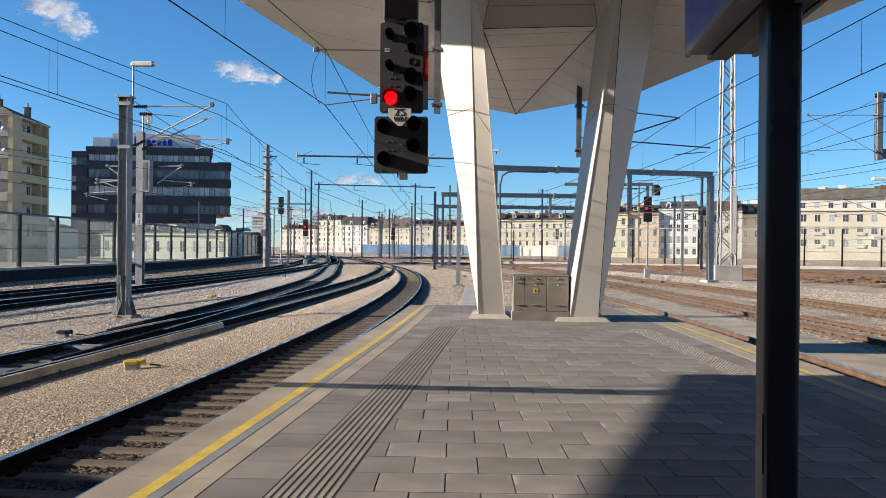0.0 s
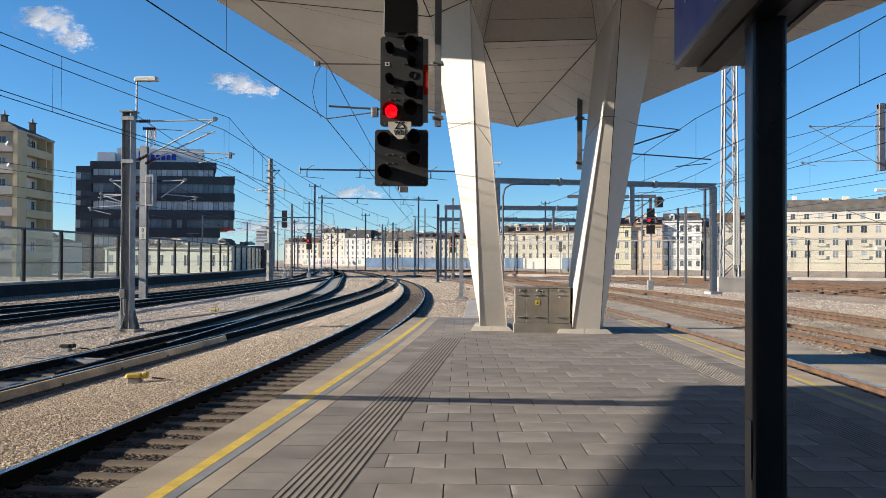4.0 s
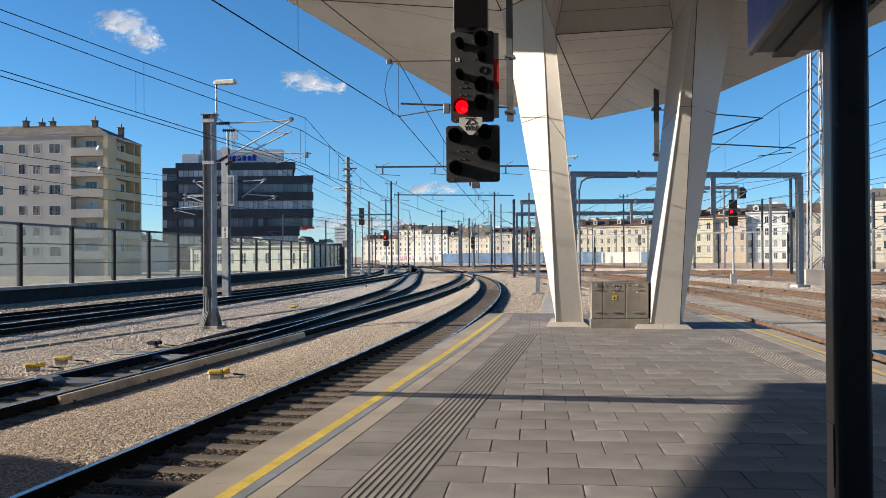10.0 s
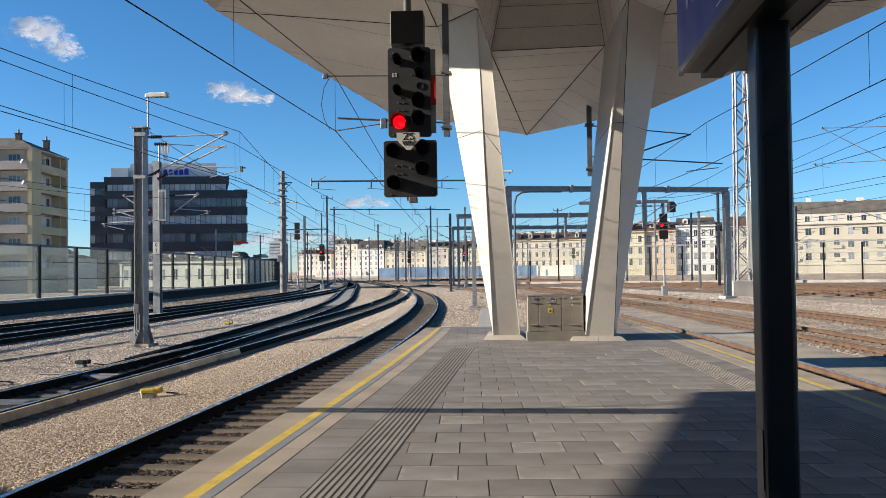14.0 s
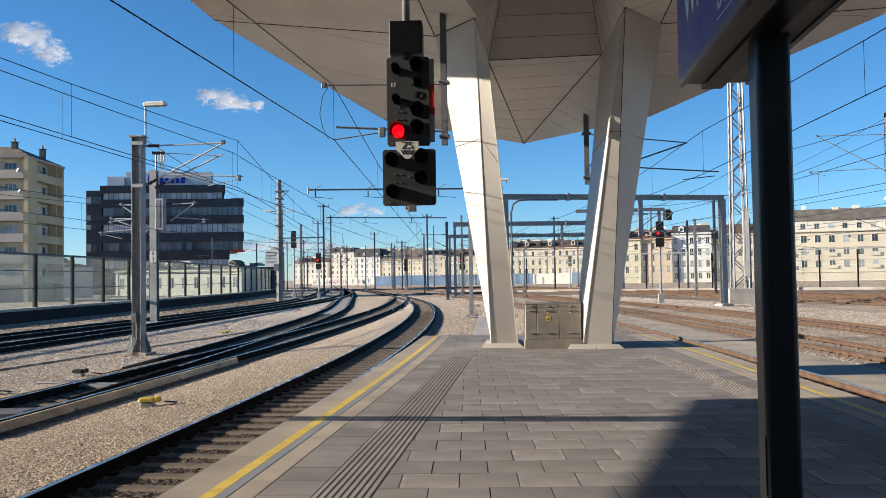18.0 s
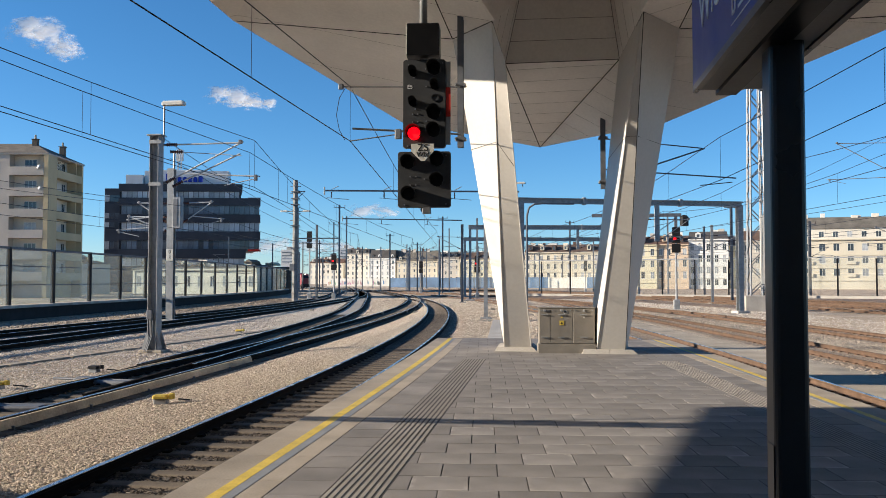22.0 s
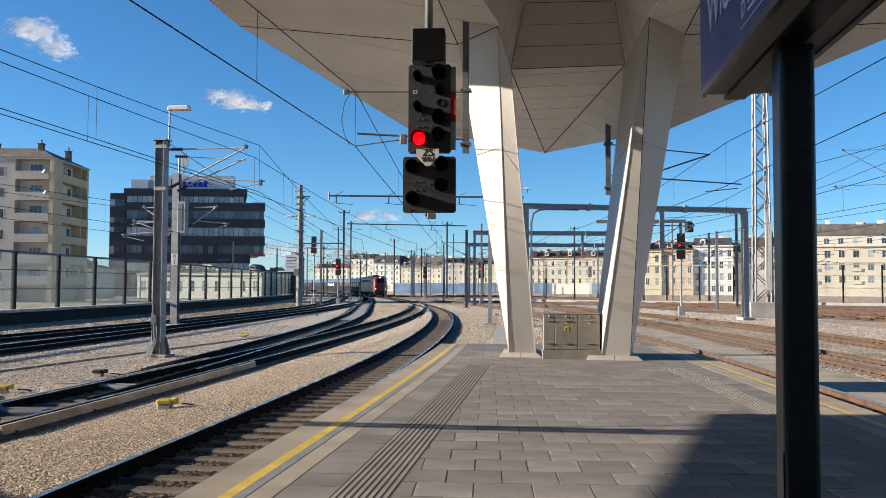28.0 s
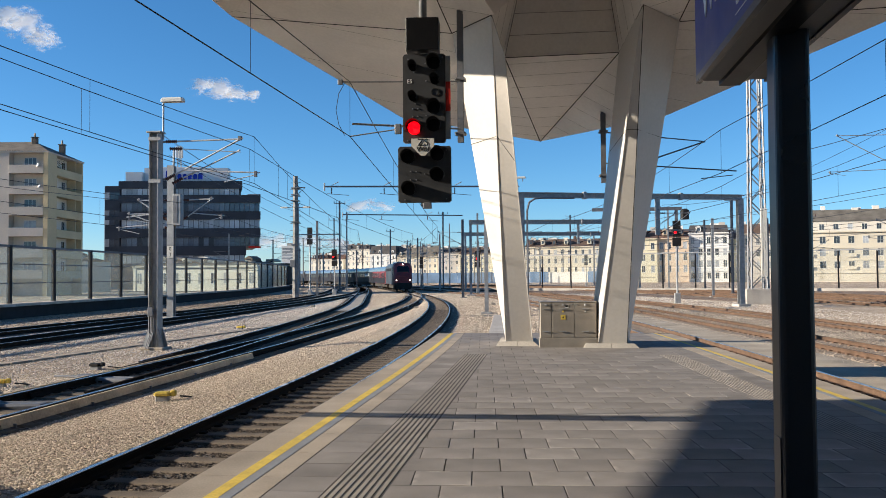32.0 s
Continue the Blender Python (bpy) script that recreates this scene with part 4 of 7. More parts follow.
for k in range(3):
    part("unreadable_line", Mesh().box(-0.2155, -0.2135, -0.36 + 0.03 * k, -0.20, 2.76 + 0.03 * k, 2.772 + 0.03 * k), M_LWHITE, sign)
part("unreadable_line", Mesh().box(-0.2155, -0.2135, -0.60, -0.08, 2.725, 2.729), M_LWHITE, sign)
text("lettering", "E", 0.095, M_LWHITE, sign, SIDE(-0.45, 2.79))

# ---- masts, gantries, overhead line ----
def hmast(m, h, w=0.24, d=0.26, z0=0.0):
    """An H-section column."""
    m.hsec(w, d, 0.03, z0, h)
    return m


def insulator(p, q, parent):
    p, q = Vector(p), Vector(q)
    m = Mesh().cyl(p, q, 0.028, n=8)
    for k in range(6):
        a = p.lerp(q, (k + 0.5) / 6)
        w = (q - p).normalized()
        m.cyl(a - w * 0.012, a + w * 0.018, 0.068, 0.035, n=10)
    return part("insulator", m, M_INSUL, parent, "brown ribbed insulator", smooth=False)


def tube(name, p, q, r, parent, material=None):
    return part(name, Mesh().cyl(p, q, r, n=8), material or M_GALV, parent)


def cantilever(parent, root, zt, zb, reach, side=1, material=None):
    """A swivelling bracket: top tube, strut, register arm and steady arm, in the parent's space, reaching along x."""
    x, y = root
    s = side
    insulator((x + s * 0.12, y, zt), (x + s * 0.52, y, zt), parent)
    tube("top_tube", (x + s * 0.52, y, zt), (x + s * reach, y, zt + 0.02), 0.028, parent, material)
    insulator((x + s * 0.12, y, zb), (x + s * 0.45, y, zb + 0.16), parent)
    tube("strut", (x + s * 0.45, y, zb + 0.16), (x + s * (reach + 0.1), y, zt + 0.06), 0.03, parent, material)
    tube("register_tube", (x + s * 0.7, y, zb + 0.30), (x + s * (reach + 0.7), y, zb + 0.16), 0.024, parent, material)
    tube("steady_arm", (x + s * (reach + 0.6), y, zb + 0.10), (x + s * (reach - 0.55), y, zb - 0.13), 0.016, parent, material)
    part("clip", Mesh().box(x + s * (reach + 0.55) - 0.05, x + s * (reach + 0.55) + 0.05, y - 0.05, y + 0.05, zb + 0.02, zb + 0.22, 0.01), M_GALVD, parent)
    part("clip", Mesh().box(x + s * reach - 0.06, x + s * reach + 0.06, y - 0.05, y + 0.05, zt - 0.02, zt + 0.12, 0.01), M_GALVD, parent)
    tube("hinge", (x + s * 0.02, y, zt), (x + s * 0.14, y, zt), 0.04, parent, M_GALVD)
    tube("hinge", (x + s * 0.02, y, zb), (x + s * 0.14, y, zb), 0.04, parent, M_GALVD)


# the steel mast with a lamp beside the switch
m1 = thing("catenary_mast", (-13.30, 27.5, BED_Z), "tall galvanised H-section catenary mast with a lamp on top", "mast", "catenary masts")
part("footing", Mesh().box(-0.42, 0.42, -0.36, 0.36, -0.02, 0.10, 0.03), M_STONE, m1, "stained concrete footing")
for sx in (-0.17, 0.13):
    part("flange", Mesh().box(sx - 0.012, sx + 0.012, -0.2, 0.2, 0.1, 7.42, 0.004), M_GALV, m1, "broad steel flange")
    w = -0.2 if sx < 0 else 0.2
    for gy in (-0.16, 0.14):
        part("gusset", Mesh().prism([(sx, gy, 0.1), (sx + w, gy, 0.1), (sx + w, gy, 0.2), (sx + w * 0.2, gy, 0.72), (sx, gy, 0.72)], (0, 0.02, 0)), M_GALV, m1)
part("web", Mesh().box(-0.158, 0.118, -0.008, 0.008, 0.1, 7.42), M_GALV, m1, "recessed steel web")
for z in (5.75, 7.2):
    part("batten_plate", Mesh().box(-0.19, 0.24, -0.222, -0.202, z - 0.06, z + 0.06), M_GALV, m1)
for dx in (-0.10, -0.05, 0.0):
    part("cable", Mesh().cyl((dx, -0.19, 1.2), (dx, -0.2, 0.6), 0.016, n=6).cyl((dx, -0.2, 0.605), (dx - 0.1, -0.4, 0.06), 0.016, n=6), M_GALVD, m1)
part("cap_plate", Mesh().box(-0.28, 0.24, -0.23, 0.23, 7.42, 7.47, 0.01), M_GALV, m1)
part("cable_box", Mesh().box(-0.17, 0.02, -0.30, -0.2, 1.15, 1.45, 0.012), M_GALVD, m1)
tube("lamp_pole", (0.24, 0, 7.2), (0.24, 0, 8.55), 0.032, m1)
part("lamp_head", Mesh().box(0.18, 0.98, -0.14, 0.14, 8.48, 8.63, 0.05), M_SIGNW, m1, "white street lamp head")
cantilever(m1, (0.22, 0), 7.12, 5.82, 2.75, material=M_TUBE)
insulator((0.40, 0.15, 6.9), (0.85, 0.15, 6.88), m1)
tube("tie_rod", (0.85, 0.15, 6.88), (2.95, 0.15, 6.72), 0.014, m1, M_TUBE)
insulator((0.48, 0.2, 5.70), (0.85, 0.2, 5.88), m1)
tube("strut", (0.85, 0.2, 5.88), (2.9, 0.2, 6.80), 0.028, m1, M_TUBE)

m1b = thing("catenary_mast", (-22.1, 47.8, BED_Z), "slim galvanised mast with a white number plate", "mast", "catenary masts")
part("column", hmast(Mesh(), 6.9, 0.36, 0.30), M_GALV, m1b)
part("footing", Mesh().box(-0.4, 0.4, -0.4, 0.4, -0.02, 0.12, 0.03), M_CONC2, m1b)
pl_ = part("number_plate", Mesh().box(-0.16, 0.20, -0.19, -0.17, 2.75, 3.27, 0.01), M_SIGNW, m1b, "white plate reading 0 over 3")
text("lettering", "0", 0.24, M_BLACKM, pl_, FACE(0.02, -0.192, 3.14))
text("lettering", "3", 0.24, M_BLACKM, pl_, FACE(0.02, -0.192, 2.88))
part("switch_box", Mesh().box(0.20, 0.62, -0.3, 0.1, 4.2, 5.6, 0.02), M_GALV, m1b, "galvanised switch box on the mast")
part("switch_door", Mesh().box(0.24, 0.46, -0.315, -0.302, 4.3, 5.5), M_GALVD, m1b)
cantilever(m1b, (0.4, 0.1), 5.35, 4.45, 1.7, material=M_TUBE)
cantilever(m1b, (-0.1, 0.1), 5.35, 4.45, 1.7, -1, M_TUBE)
cantilever(m1b, (-0.1, 0.4), 4.75, 4.0, 2.4, -1, M_TUBE)
tube("antenna", (0.12, 0, 6.9), (0.12, 0, 7.6), 0.06, m1b)
m1b.scale = (1.15, 1.15, 1.32)

# concrete mast with rungs and twin lamps
M_OLDC = mat("old_concrete", (0.235, 0.230, 0.222), 0.9, scale=1.5, var=0.35, fine=12)
m2 = thing("concrete_mast", (-29.3, 96.8, BED_Z), "tall grey concrete mast with rungs and two lamps", "mast", "catenary masts")
part("shaft", Mesh().cyl((0, 0, 0), (0, 0, 14.3), 0.40, 0.28, n=8), M_OLDC, m2)
for k in range(16):
    part("rung", Mesh().box(-0.62, 0.62, -0.06, 0.06, 1.5 + 0.8 * k, 1.56 + 0.8 * k), M_GALVD, m2)
tube("cross_arm", (-1.1, 0, 10.6), (1.1, 0, 10.6), 0.05, m2)
for s in (-1, 1):
    part("lamp_head", Mesh().box(s * 1.35 - 0.45, s * 1.35 + 0.45, -0.18, 0.18, 10.55, 10.72, 0.06), M_SIGNW, m2, "white lamp head")
part("cable_box", Mesh().box(-0.5, 0.1, -0.62, -0.40, 3.6, 4.4, 0.02), M_GALVD, m2)
tube("cross_arm", (0.2, 0, 7.4), (5.0, 1.0, 7.45), 0.07, m2)
for z in (12.9, 12.1, 11.4, 8.9, 6.2):
    part("clamp_band", Mesh().box(-0.44, 0.44, -0.44, 0.44, z - 0.06, z + 0.06, 0.03), M_GALVD, m2)
part("top_bracket", Mesh().box(0.0, 1.15, -0.05, 0.05, 12.9, 13.0), M_GALVD, m2)
tube("top_bracket_strut", (0.3, 0, 12.2), (1.1, 0, 12.9), 0.035, m2, M_GALVD)
part("cable_duct", Mesh().box(0.30, 0.42, -0.2, 0.0, 0.4, 11.0), M_GALV, m2, "pale cable duct")

# slim masts scattered over the yard: place, height, arm side
MASTS = [(-29.2, 105.9, 9.6, 1, 0), (-42.0, 165.1, 14.1, 1, 1), (-32.1, 129.6, 14.3, -1, 1), (-34.8, 145.7, 13.8, 1, 0), (-38.1, 168.0, 7.8, 0, 0),
         (-33.6, 171.0, 9.3, 0, 0), (-33.0, 178.0, 12.4, 1, 1), (-28.4, 174.0, 8.0, 0, 0), (-27.4, 180.0, 10.6, -1, 1), (-16.6, 131.9, 9.0, -1, 0),
         (-18.8, 154.4, 14.2, 1, 1), (-19.6, 172.0, 13.1, -1, 0), (-9.1, 92.2, 8.6, -1, 0), (-8.8, 109.0, 10.5, 1, 0), (4.9, 173.7, 14.6, -1, 1),
         (21.5, 153.7, 13.8, 1, 0), (24.9, 138.0, 11.0, -1, 0), (17.4, 92.0, 8.3, 1, 0), (22.1, 104.8, 11.6, -1, 1), (48.4, 163.8, 13.1, 1, 0),
         (-54.9, 166.0, 10.0, 1, 0), (-52.3, 176.0, 8.5, 0, 0), (-50.6, 186.0, 11.5, -1, 1), (-3.82, 53.6, 9.0, 0, 0), (30.0, 120.0, 10.0, -1, 0),
         (-60.0, 205.0, 12.0, 1, 1), (-46.0, 210.0, 11.0, 1, 0), (10.5, 190.0, 12.0, 1, 0), (38.0, 128.0, 11.0, 1, 1), (-58.0, 150.0, 10.5, -1, 0)]
rm_ = random.Random(12)
while len(MASTS) < 56:
    y = rm_.uniform(185, 285)
    x = y * rm_.uniform(-0.27, 0.02)
    if abs(x - NEAR(y)) > 4 and abs(x - BRANCH2(y)) > 3:
        MASTS.append((x, y, rm_.uniform(8.5, 13.5), rm_.choice((-1, 0, 1)), rm_.choice((0, 1))))
for k, (x, y, h, arm, cross) in enumerate(MASTS):
    th = thing("catenary_mast", (x, y, BED_Z), "slim %s steel catenary mast in the yard" % ("galvanised" if k % 2 else "dark"), "mast", "catenary masts", rz=(k * 37) % 25)
    part("column", hmast(Mesh(), h, 0.24, 0.26), M_GALV if k % 2 else M_GALVD, th)
    part("footing", Mesh().box(-0.35, 0.35, -0.35, 0.35, -0.05, 0.12, 0.03), M_OLDC, th)
    if arm:
        zt = min(h - 0.6, 7.2)
        cantilever(th, (0.1 * arm, 0), zt, zt - 1.3, 2.6, arm)
    if cross:
        tube("cross_arm", (-0.9, 0, h - 0.4), (0.9, 0, h - 0.4), 0.05, th)
        for s in (-0.85, 0.0, 0.85):
            insulator((s, 0, h - 0.38), (s, 0, h + 0.05), th)

# portal gantries
def gantry(label, a, b, h, depth=0.42, drop=()):
    th = thing("portal_gantry", (*a, BED_Z), label, "gantry", "portal gantries over the tracks")
    dx, dy = b[0] - a[0], b[1] - a[1]
    ln = math.hypot(dx, dy)
    th.rotation_euler.z = math.atan2(dy, dx)
    for x in (0, ln):
        part("post", hmast(Mesh(), h, 0.42 if a[1] < 80 else 0.28, 0.42 if a[1] < 80 else 0.3), M_GALV, th)
        th.children[-1].location = (x, 0, 0)
        part("footing", Mesh().box(x - 0.5, x + 0.5, -0.5, 0.5, -0.05, 0.2, 0.04), M_CONC2, th)
    part("beam", Mesh().box(-0.2, ln + 0.2, -0.16, 0.16, h - 0.04, h + 0.03).box(-0.2, ln + 0.2, -0.16, 0.16, h + depth - 0.07, h + depth).box(-0.2, ln + 0.2, -0.02, 0.02, h + 0.03, h + depth - 0.07), M_GALV, th)
    for x in (ln * 0.28, ln * 0.72):
        part("splice", Mesh().box(x - 0.12, x + 0.12, -0.2, 0.2, h - 0.1, h + depth + 0.08, 0.02), M_GALV, th)
    for x, w in drop:
        part("drop_post", Mesh().box(x - 0.14, x + 0.14, -0.14, 0.14, h - w, h), M_GALV, th)
        cantilever(th, (x + 0.1, 0), h - w * 0.4, h - w * 0.95, 2.4)
    return th


gantry("galvanised portal gantry with drop posts over the rusty tracks", (-1.8, 60.5), (14.42, 65.6), 8.03, 0.35, ((9.3, 2.7), (10.4, 2.7)))
gantry("galvanised portal gantry farther down the yard", (-9.0, 101), (9.5, 104), 8.6, 0.5, ((6.0, 2.4), (13.0, 2.4)))
gantry("galvanised portal gantry far down the yard", (-12.0, 126), (14, 131), 8.4, 0.5, ((8.0, 2.4),))
for label, a, b, z in (("slim steel cross beam over the curving tracks", (-15.5, 58.0), (-1.9, 60.45), 8.05), ("slim steel cross beam farther down the curve", (-21.5, 88.0), (-9.1, 92.2), 8.3)):
    cb = thing("cross_beam", (*a, z), label, "beam", "cross beams over the tracks", rz=math.degrees(math.atan2(b[1] - a[1], b[0] - a[0])))
    ln = math.hypot(b[0] - a[0], b[1] - a[1])
    part("beam", Mesh().box(0, ln, -0.06, 0.06, -0.055, 0.055), M_GALVD, cb)
    for x in (0.5, 4.2, 9.2):
        insulator((x, 0, -0.08), (x, 0, -0.5), cb)
        tube("hanger", (x, 0, 0.08), (x + 0.5, 0, 0.34), 0.025, cb)
        tube("steady_arm", (x - 0.3, 0, -0.5), (x + 1.2, 0, -0.62), 0.02, cb)
    tube("end_post", (0, 0, -0.3), (0, 0, 0.25), 0.05, cb)
gl_ = thing("gantry_lamp", (-1.75, 60.7, 8.45), "small white lamp on the end of the gantry beam", "lamp")
part("stem", Mesh().cyl((0.1, 0, -0.03), (0.1, 0, 0.22), 0.03, n=8), M_GALVD, gl_)
part("lamp_head", Mesh().box(-0.42, 0.32, -0.12, 0.12, 0.2, 0.33, 0.05), M_SIGNW, gl_, "white lamp head")
# curved service pipe at the gantry's first post
pp = Mesh()
ptsp = [(-1.35 + 0.0, 60.4, -0.5), (-1.35, 60.4, 6.3), (-1.2, 60.4, 6.9), (-0.8, 60.4, 7.15), (-0.3, 60.5, 7.2), (2.0, 61.3, 7.22)]
for a, b in zip(ptsp, ptsp[1:]):
    pp.cyl(a, b, 0.07, n=8)
tagged(part("cable_pipe", pp, M_GALVD), "dark curved cable pipe climbing the gantry post", "pipe")

# lattice mast on its block
lat = thing("lattice_mast", (16.75, 70.3, BED_Z), "tall galvanised lattice mast with a ladder on a concrete block", "mast")
part("block", Mesh().box(-1.1, 1.1, -0.9, 0.9, 0.0, 1.25, 0.05), M_CONC2, lat, "pale concrete block")
Ht = 30.0
wd = lambda z: 0.60 - 0.28 * (z - 1.25) / Ht
for sx in (-1, 1):
    for sy in (-1, 1):
        part("chord", Mesh().bar((sx * wd(1.25), sy * wd(1.25), 1.25), (sx * wd(Ht), sy * wd(Ht), Ht), 0.12), M_GALVD, lat)
z, flip = 1.3, 1
while z < Ht - 1.2:
    z2 = z + 1.15
    br = Mesh()
    for ax in (0, 1):
        for s in (-1, 1):
            p, q = (-flip * wd(z), s * wd(z), z), (flip * wd(z2), s * wd(z2), z2)
            if ax:
                p, q = (p[1], p[0], p[2]), (q[1], q[0], q[2])
            br.bar(p, q, 0.075)
    part("brace", br, M_GALVD, lat)
    z, flip = z2, -flip
lad = Mesh().bar((0.15, -0.80, 1.3), (0.0, -0.52, Ht), 0.05).bar((0.55, -0.80, 1.3), (0.32, -0.52, Ht), 0.05)
for k in range(70):
    zz = 1.6 + 0.4 * k
    f0 = (zz - 1.3) / (Ht - 1.3)
    lad.bar((0.15 - 0.15 * f0, -0.80 + 0.28 * f0, zz), (0.55 - 0.23 * f0, -0.80 + 0.28 * f0, zz), 0.03)
part("ladder", lad, M_GALV, lat, "steel ladder with many rungs")
for k in range(3):
    part("cable_duct", Mesh().box(0.1 + 0.17 * k, 0.23 + 0.17 * k, -0.92, -0.84, 2.2, 7.6), M_SIGNW, lat, "pale cable duct")

# light mast at the right-hand edge
rm = thing("catenary_mast", (27.1, 64.0, BED_Z), "stout grey twin-channel mast with an offset steel arm", "mast", "catenary masts")
for sx in (-0.26, 0.26):
    part("channel", Mesh().box(sx - 0.11, sx + 0.11, -0.27, 0.27, 0.1, 10.5, 0.03), M_GALV, rm)
for k in range(13):
    part("batten_plate", Mesh().box(-0.17, 0.17, -0.20, -0.18, 0.5 + 0.78 * k, 0.95 + 0.78 * k), M_GALVD, rm)
part("footing", Mesh().box(-0.7, 0.7, -0.7, 0.7, -0.02, 0.12, 0.03), M_CONC2, rm)
part("offset_post", Mesh().box(-1.35, -0.9, -0.25, 0.25, 9.1, 14.0, 0.03), M_GALVD, rm, "dark steel offset post")
part("arm", Mesh().box(-1.35, 5.5, -0.17, 0.17, 13.6, 13.95, 0.02), M_GALVD, rm)
part("bracket", Mesh().box(-0.92, -0.36, -0.17, 0.17, 9.2, 9.9, 0.02), M_GALVD, rm)
cantilever(rm, (-1.25, -0.4), 12.3, 9.55, 5.0, -1)
cantilever(rm, (-0.3, -0.4), 6.2, 4.9, 3.4, -1)
for z in (7.6, 3.4):
    part("lamp_head", Mesh().box(-1.7, -0.6, -0.5, -0.1, z, z + 0.2, 0.07), M_SIGNW, rm, "small white lamp head")
part("cable", Mesh().cyl((0.4, -0.3, 0.1), (0.4, -0.3, 2.4), 0.05, n=8), M_BLACKM, rm)

# signal on a slim post in the yard
def yard_signal(x, y, h, label, boom=0.0, lit=True):
    th = thing("yard_signal", (x, y, BED_Z), label, "signal", "signals in the yard")
    part("post", Mesh().cyl((0, 0, 0.6), (0, 0, h), 0.09, n=8), M_GALV, th)
    part("base_box", Mesh().box(-0.24, 0.24, -0.2, 0.2, 0, 0.85, 0.03), M_GALV, th, "galvanised base cabinet")
    hd = part("head", plate(-0.33, 0.33, h, h + 1.35, -0.14, -0.1), M_BLACKM, th, "black signal screen")
    part("lower_head", plate(-0.36, 0.36, h - 0.80, h - 0.07, -0.14, -0.1), M_BLACKM, th, "black lower screen")
    if lit:
        part("lamp", Mesh().cyl((-0.12, -0.15, h + 0.35), (-0.12, -0.2, h + 0.35), 0.12, n=14), M_LAMPR, hd, "lit red lamp")
    if boom:
        part("boom", Mesh().box(-boom, 0.45, -0.12, 0.12, h + 2.25, h + 2.52), M_GALVD, th)
        part("hanger", Mesh().box(-0.12, 0.12, -0.09, 0.09, h + 1.3, h + 2.3), M_GALVD, th)
        part("cowl", Mesh().box(0.34, 1.0, -0.5, 0.2, h + 1.45, h + 2.35, 0.16), M_BLACKM, th, "black cowl")
    return th


yard_signal(10.9, 73.2, 5.6, "slim yard signal with a red light and a boom", 7.0)
yard_signal(-27.2, 107.0, 4.6, "yard signal with a red light by the curve")
yard_signal(-8.9, 110.4, 4.3, "yard signal with a red light below the gantry")
yard_signal(-22.6, 153.0, 4.6, "unlit yard signal farther down the tracks", 0, False)
yard_signal(-29.6, 104.0, 7.3, "yard signal with a square white-edged box", 0, False)
yard_signal(8.0, 174.0, 5.2, "unlit yard signal far down the yard", 0, False)

# ---- wires ----
def wires(fx, supports, label, zc=4.62, zm=5.75, y0=-30, off=0.25, droppers=True, sag=0.75):
    """Contact wire and sagging messenger over one track, with droppers; supports are y positions."""
    th = thing("overhead_line", (0, 0, 0), label, "overhead line", "overhead lines", "structure")
    r = 0.009
    c, m = Mesh(), Mesh()
    pc, pm = [], []
    for a, b in zip(supports, supports[1:]):
        sa, sb = (off if supports.index(a) % 2 else -off), (off if supports.index(b) % 2 else -off)
        n = max(4, int((b - a) / 5))
        for i in range(n + 1):
            k = i / n
            y = a + (b - a) * k
            x = (fx(a) + sa) * (1 - k) + (fx(b) + sb) * k
            pc.append((x, y, zc))
            pm.append((x, y, zm - sag * 4 * k * (1 - k)))
    for pts, ms in ((pc, c), (pm, m)):
        for p, q in zip(pts, pts[1:]):
            if (Vector(p) - Vector(q)).length > 0.01:
                ms.cyl(p, q, r + 0.00011 * max(0, p[1] - 10), n=5, caps=False)
    part("contact_wire", c, M_WIRE, th)
    part("messenger_wire", m, M_WIRE, th)
    if droppers:
        dd = Mesh()
        for p, q in list(zip(pc, pm))[1::2]:
            dd.cyl(p, q, 0.004 + 0.00007 * max(0, p[1] - 10), n=4, caps=False)
        part("dropper_wires", dd, M_WIRE, th, kind="stuff")


wires(lambda y: -3.99 + 0.025 * (y - 16.7) if y < 30 else NEAR(y), [-38, 16.7, 68, 120, 175], "contact and messenger wire over the platform track", zc=4.56, zm=5.68, off=0.0, sag=0.3)
wires(lambda y: -10.0 if y < 30 else MAIN2(y), [-30, 27.5, 86, 125], "overhead line over the switch", zc=4.83, zm=6.06, off=0.0, sag=0.4)
wires(lambda y: -9.9 if y < 30 else BRANCH2(y), [-30, 27.7, 86, 130, 180, 230], "overhead line over the diverging track", zc=4.9, zm=6.5, off=0.0)
wires(TRACK3, [-25, 47.8, 97, 150, 200], "overhead line over the middle track", zc=4.6, zm=5.4 + 0.6)
wires(TRACK4, [-25, 47.8, 97, 150, 200], "overhead line along the noise barrier", zc=4.6, zm=6.2)
wires(lambda y: 4.78 - 0.047 * (y - 24) if y < 30 else RIGHT1(y), [-32, 24.0, 63, 104, 150], "overhead line over the rusty platform track", zc=4.5, zm=5.7, off=0.0, sag=0.55)
wires(RIGHT2, [-22, 35, 64, 104, 150], "overhead line over the rusty track", zc=5.0, zm=6.3)
wires(RIGHT3, [-22, 35.0, 66, 104, 150], "overhead line past the stout mast", zc=5.2, zm=7.0)
wires(arc(24, 40.0, 420.0, -0.14, 160), [-30, 37, 92, 150], "overhead line over the sidings", zc=5.0, zm=6.4)
wires(arc(34, 40.0, 420.0, -0.14, 160), [-30, 45, 105, 150], "overhead line over the far sidings", zc=5.0, zm=6.4)
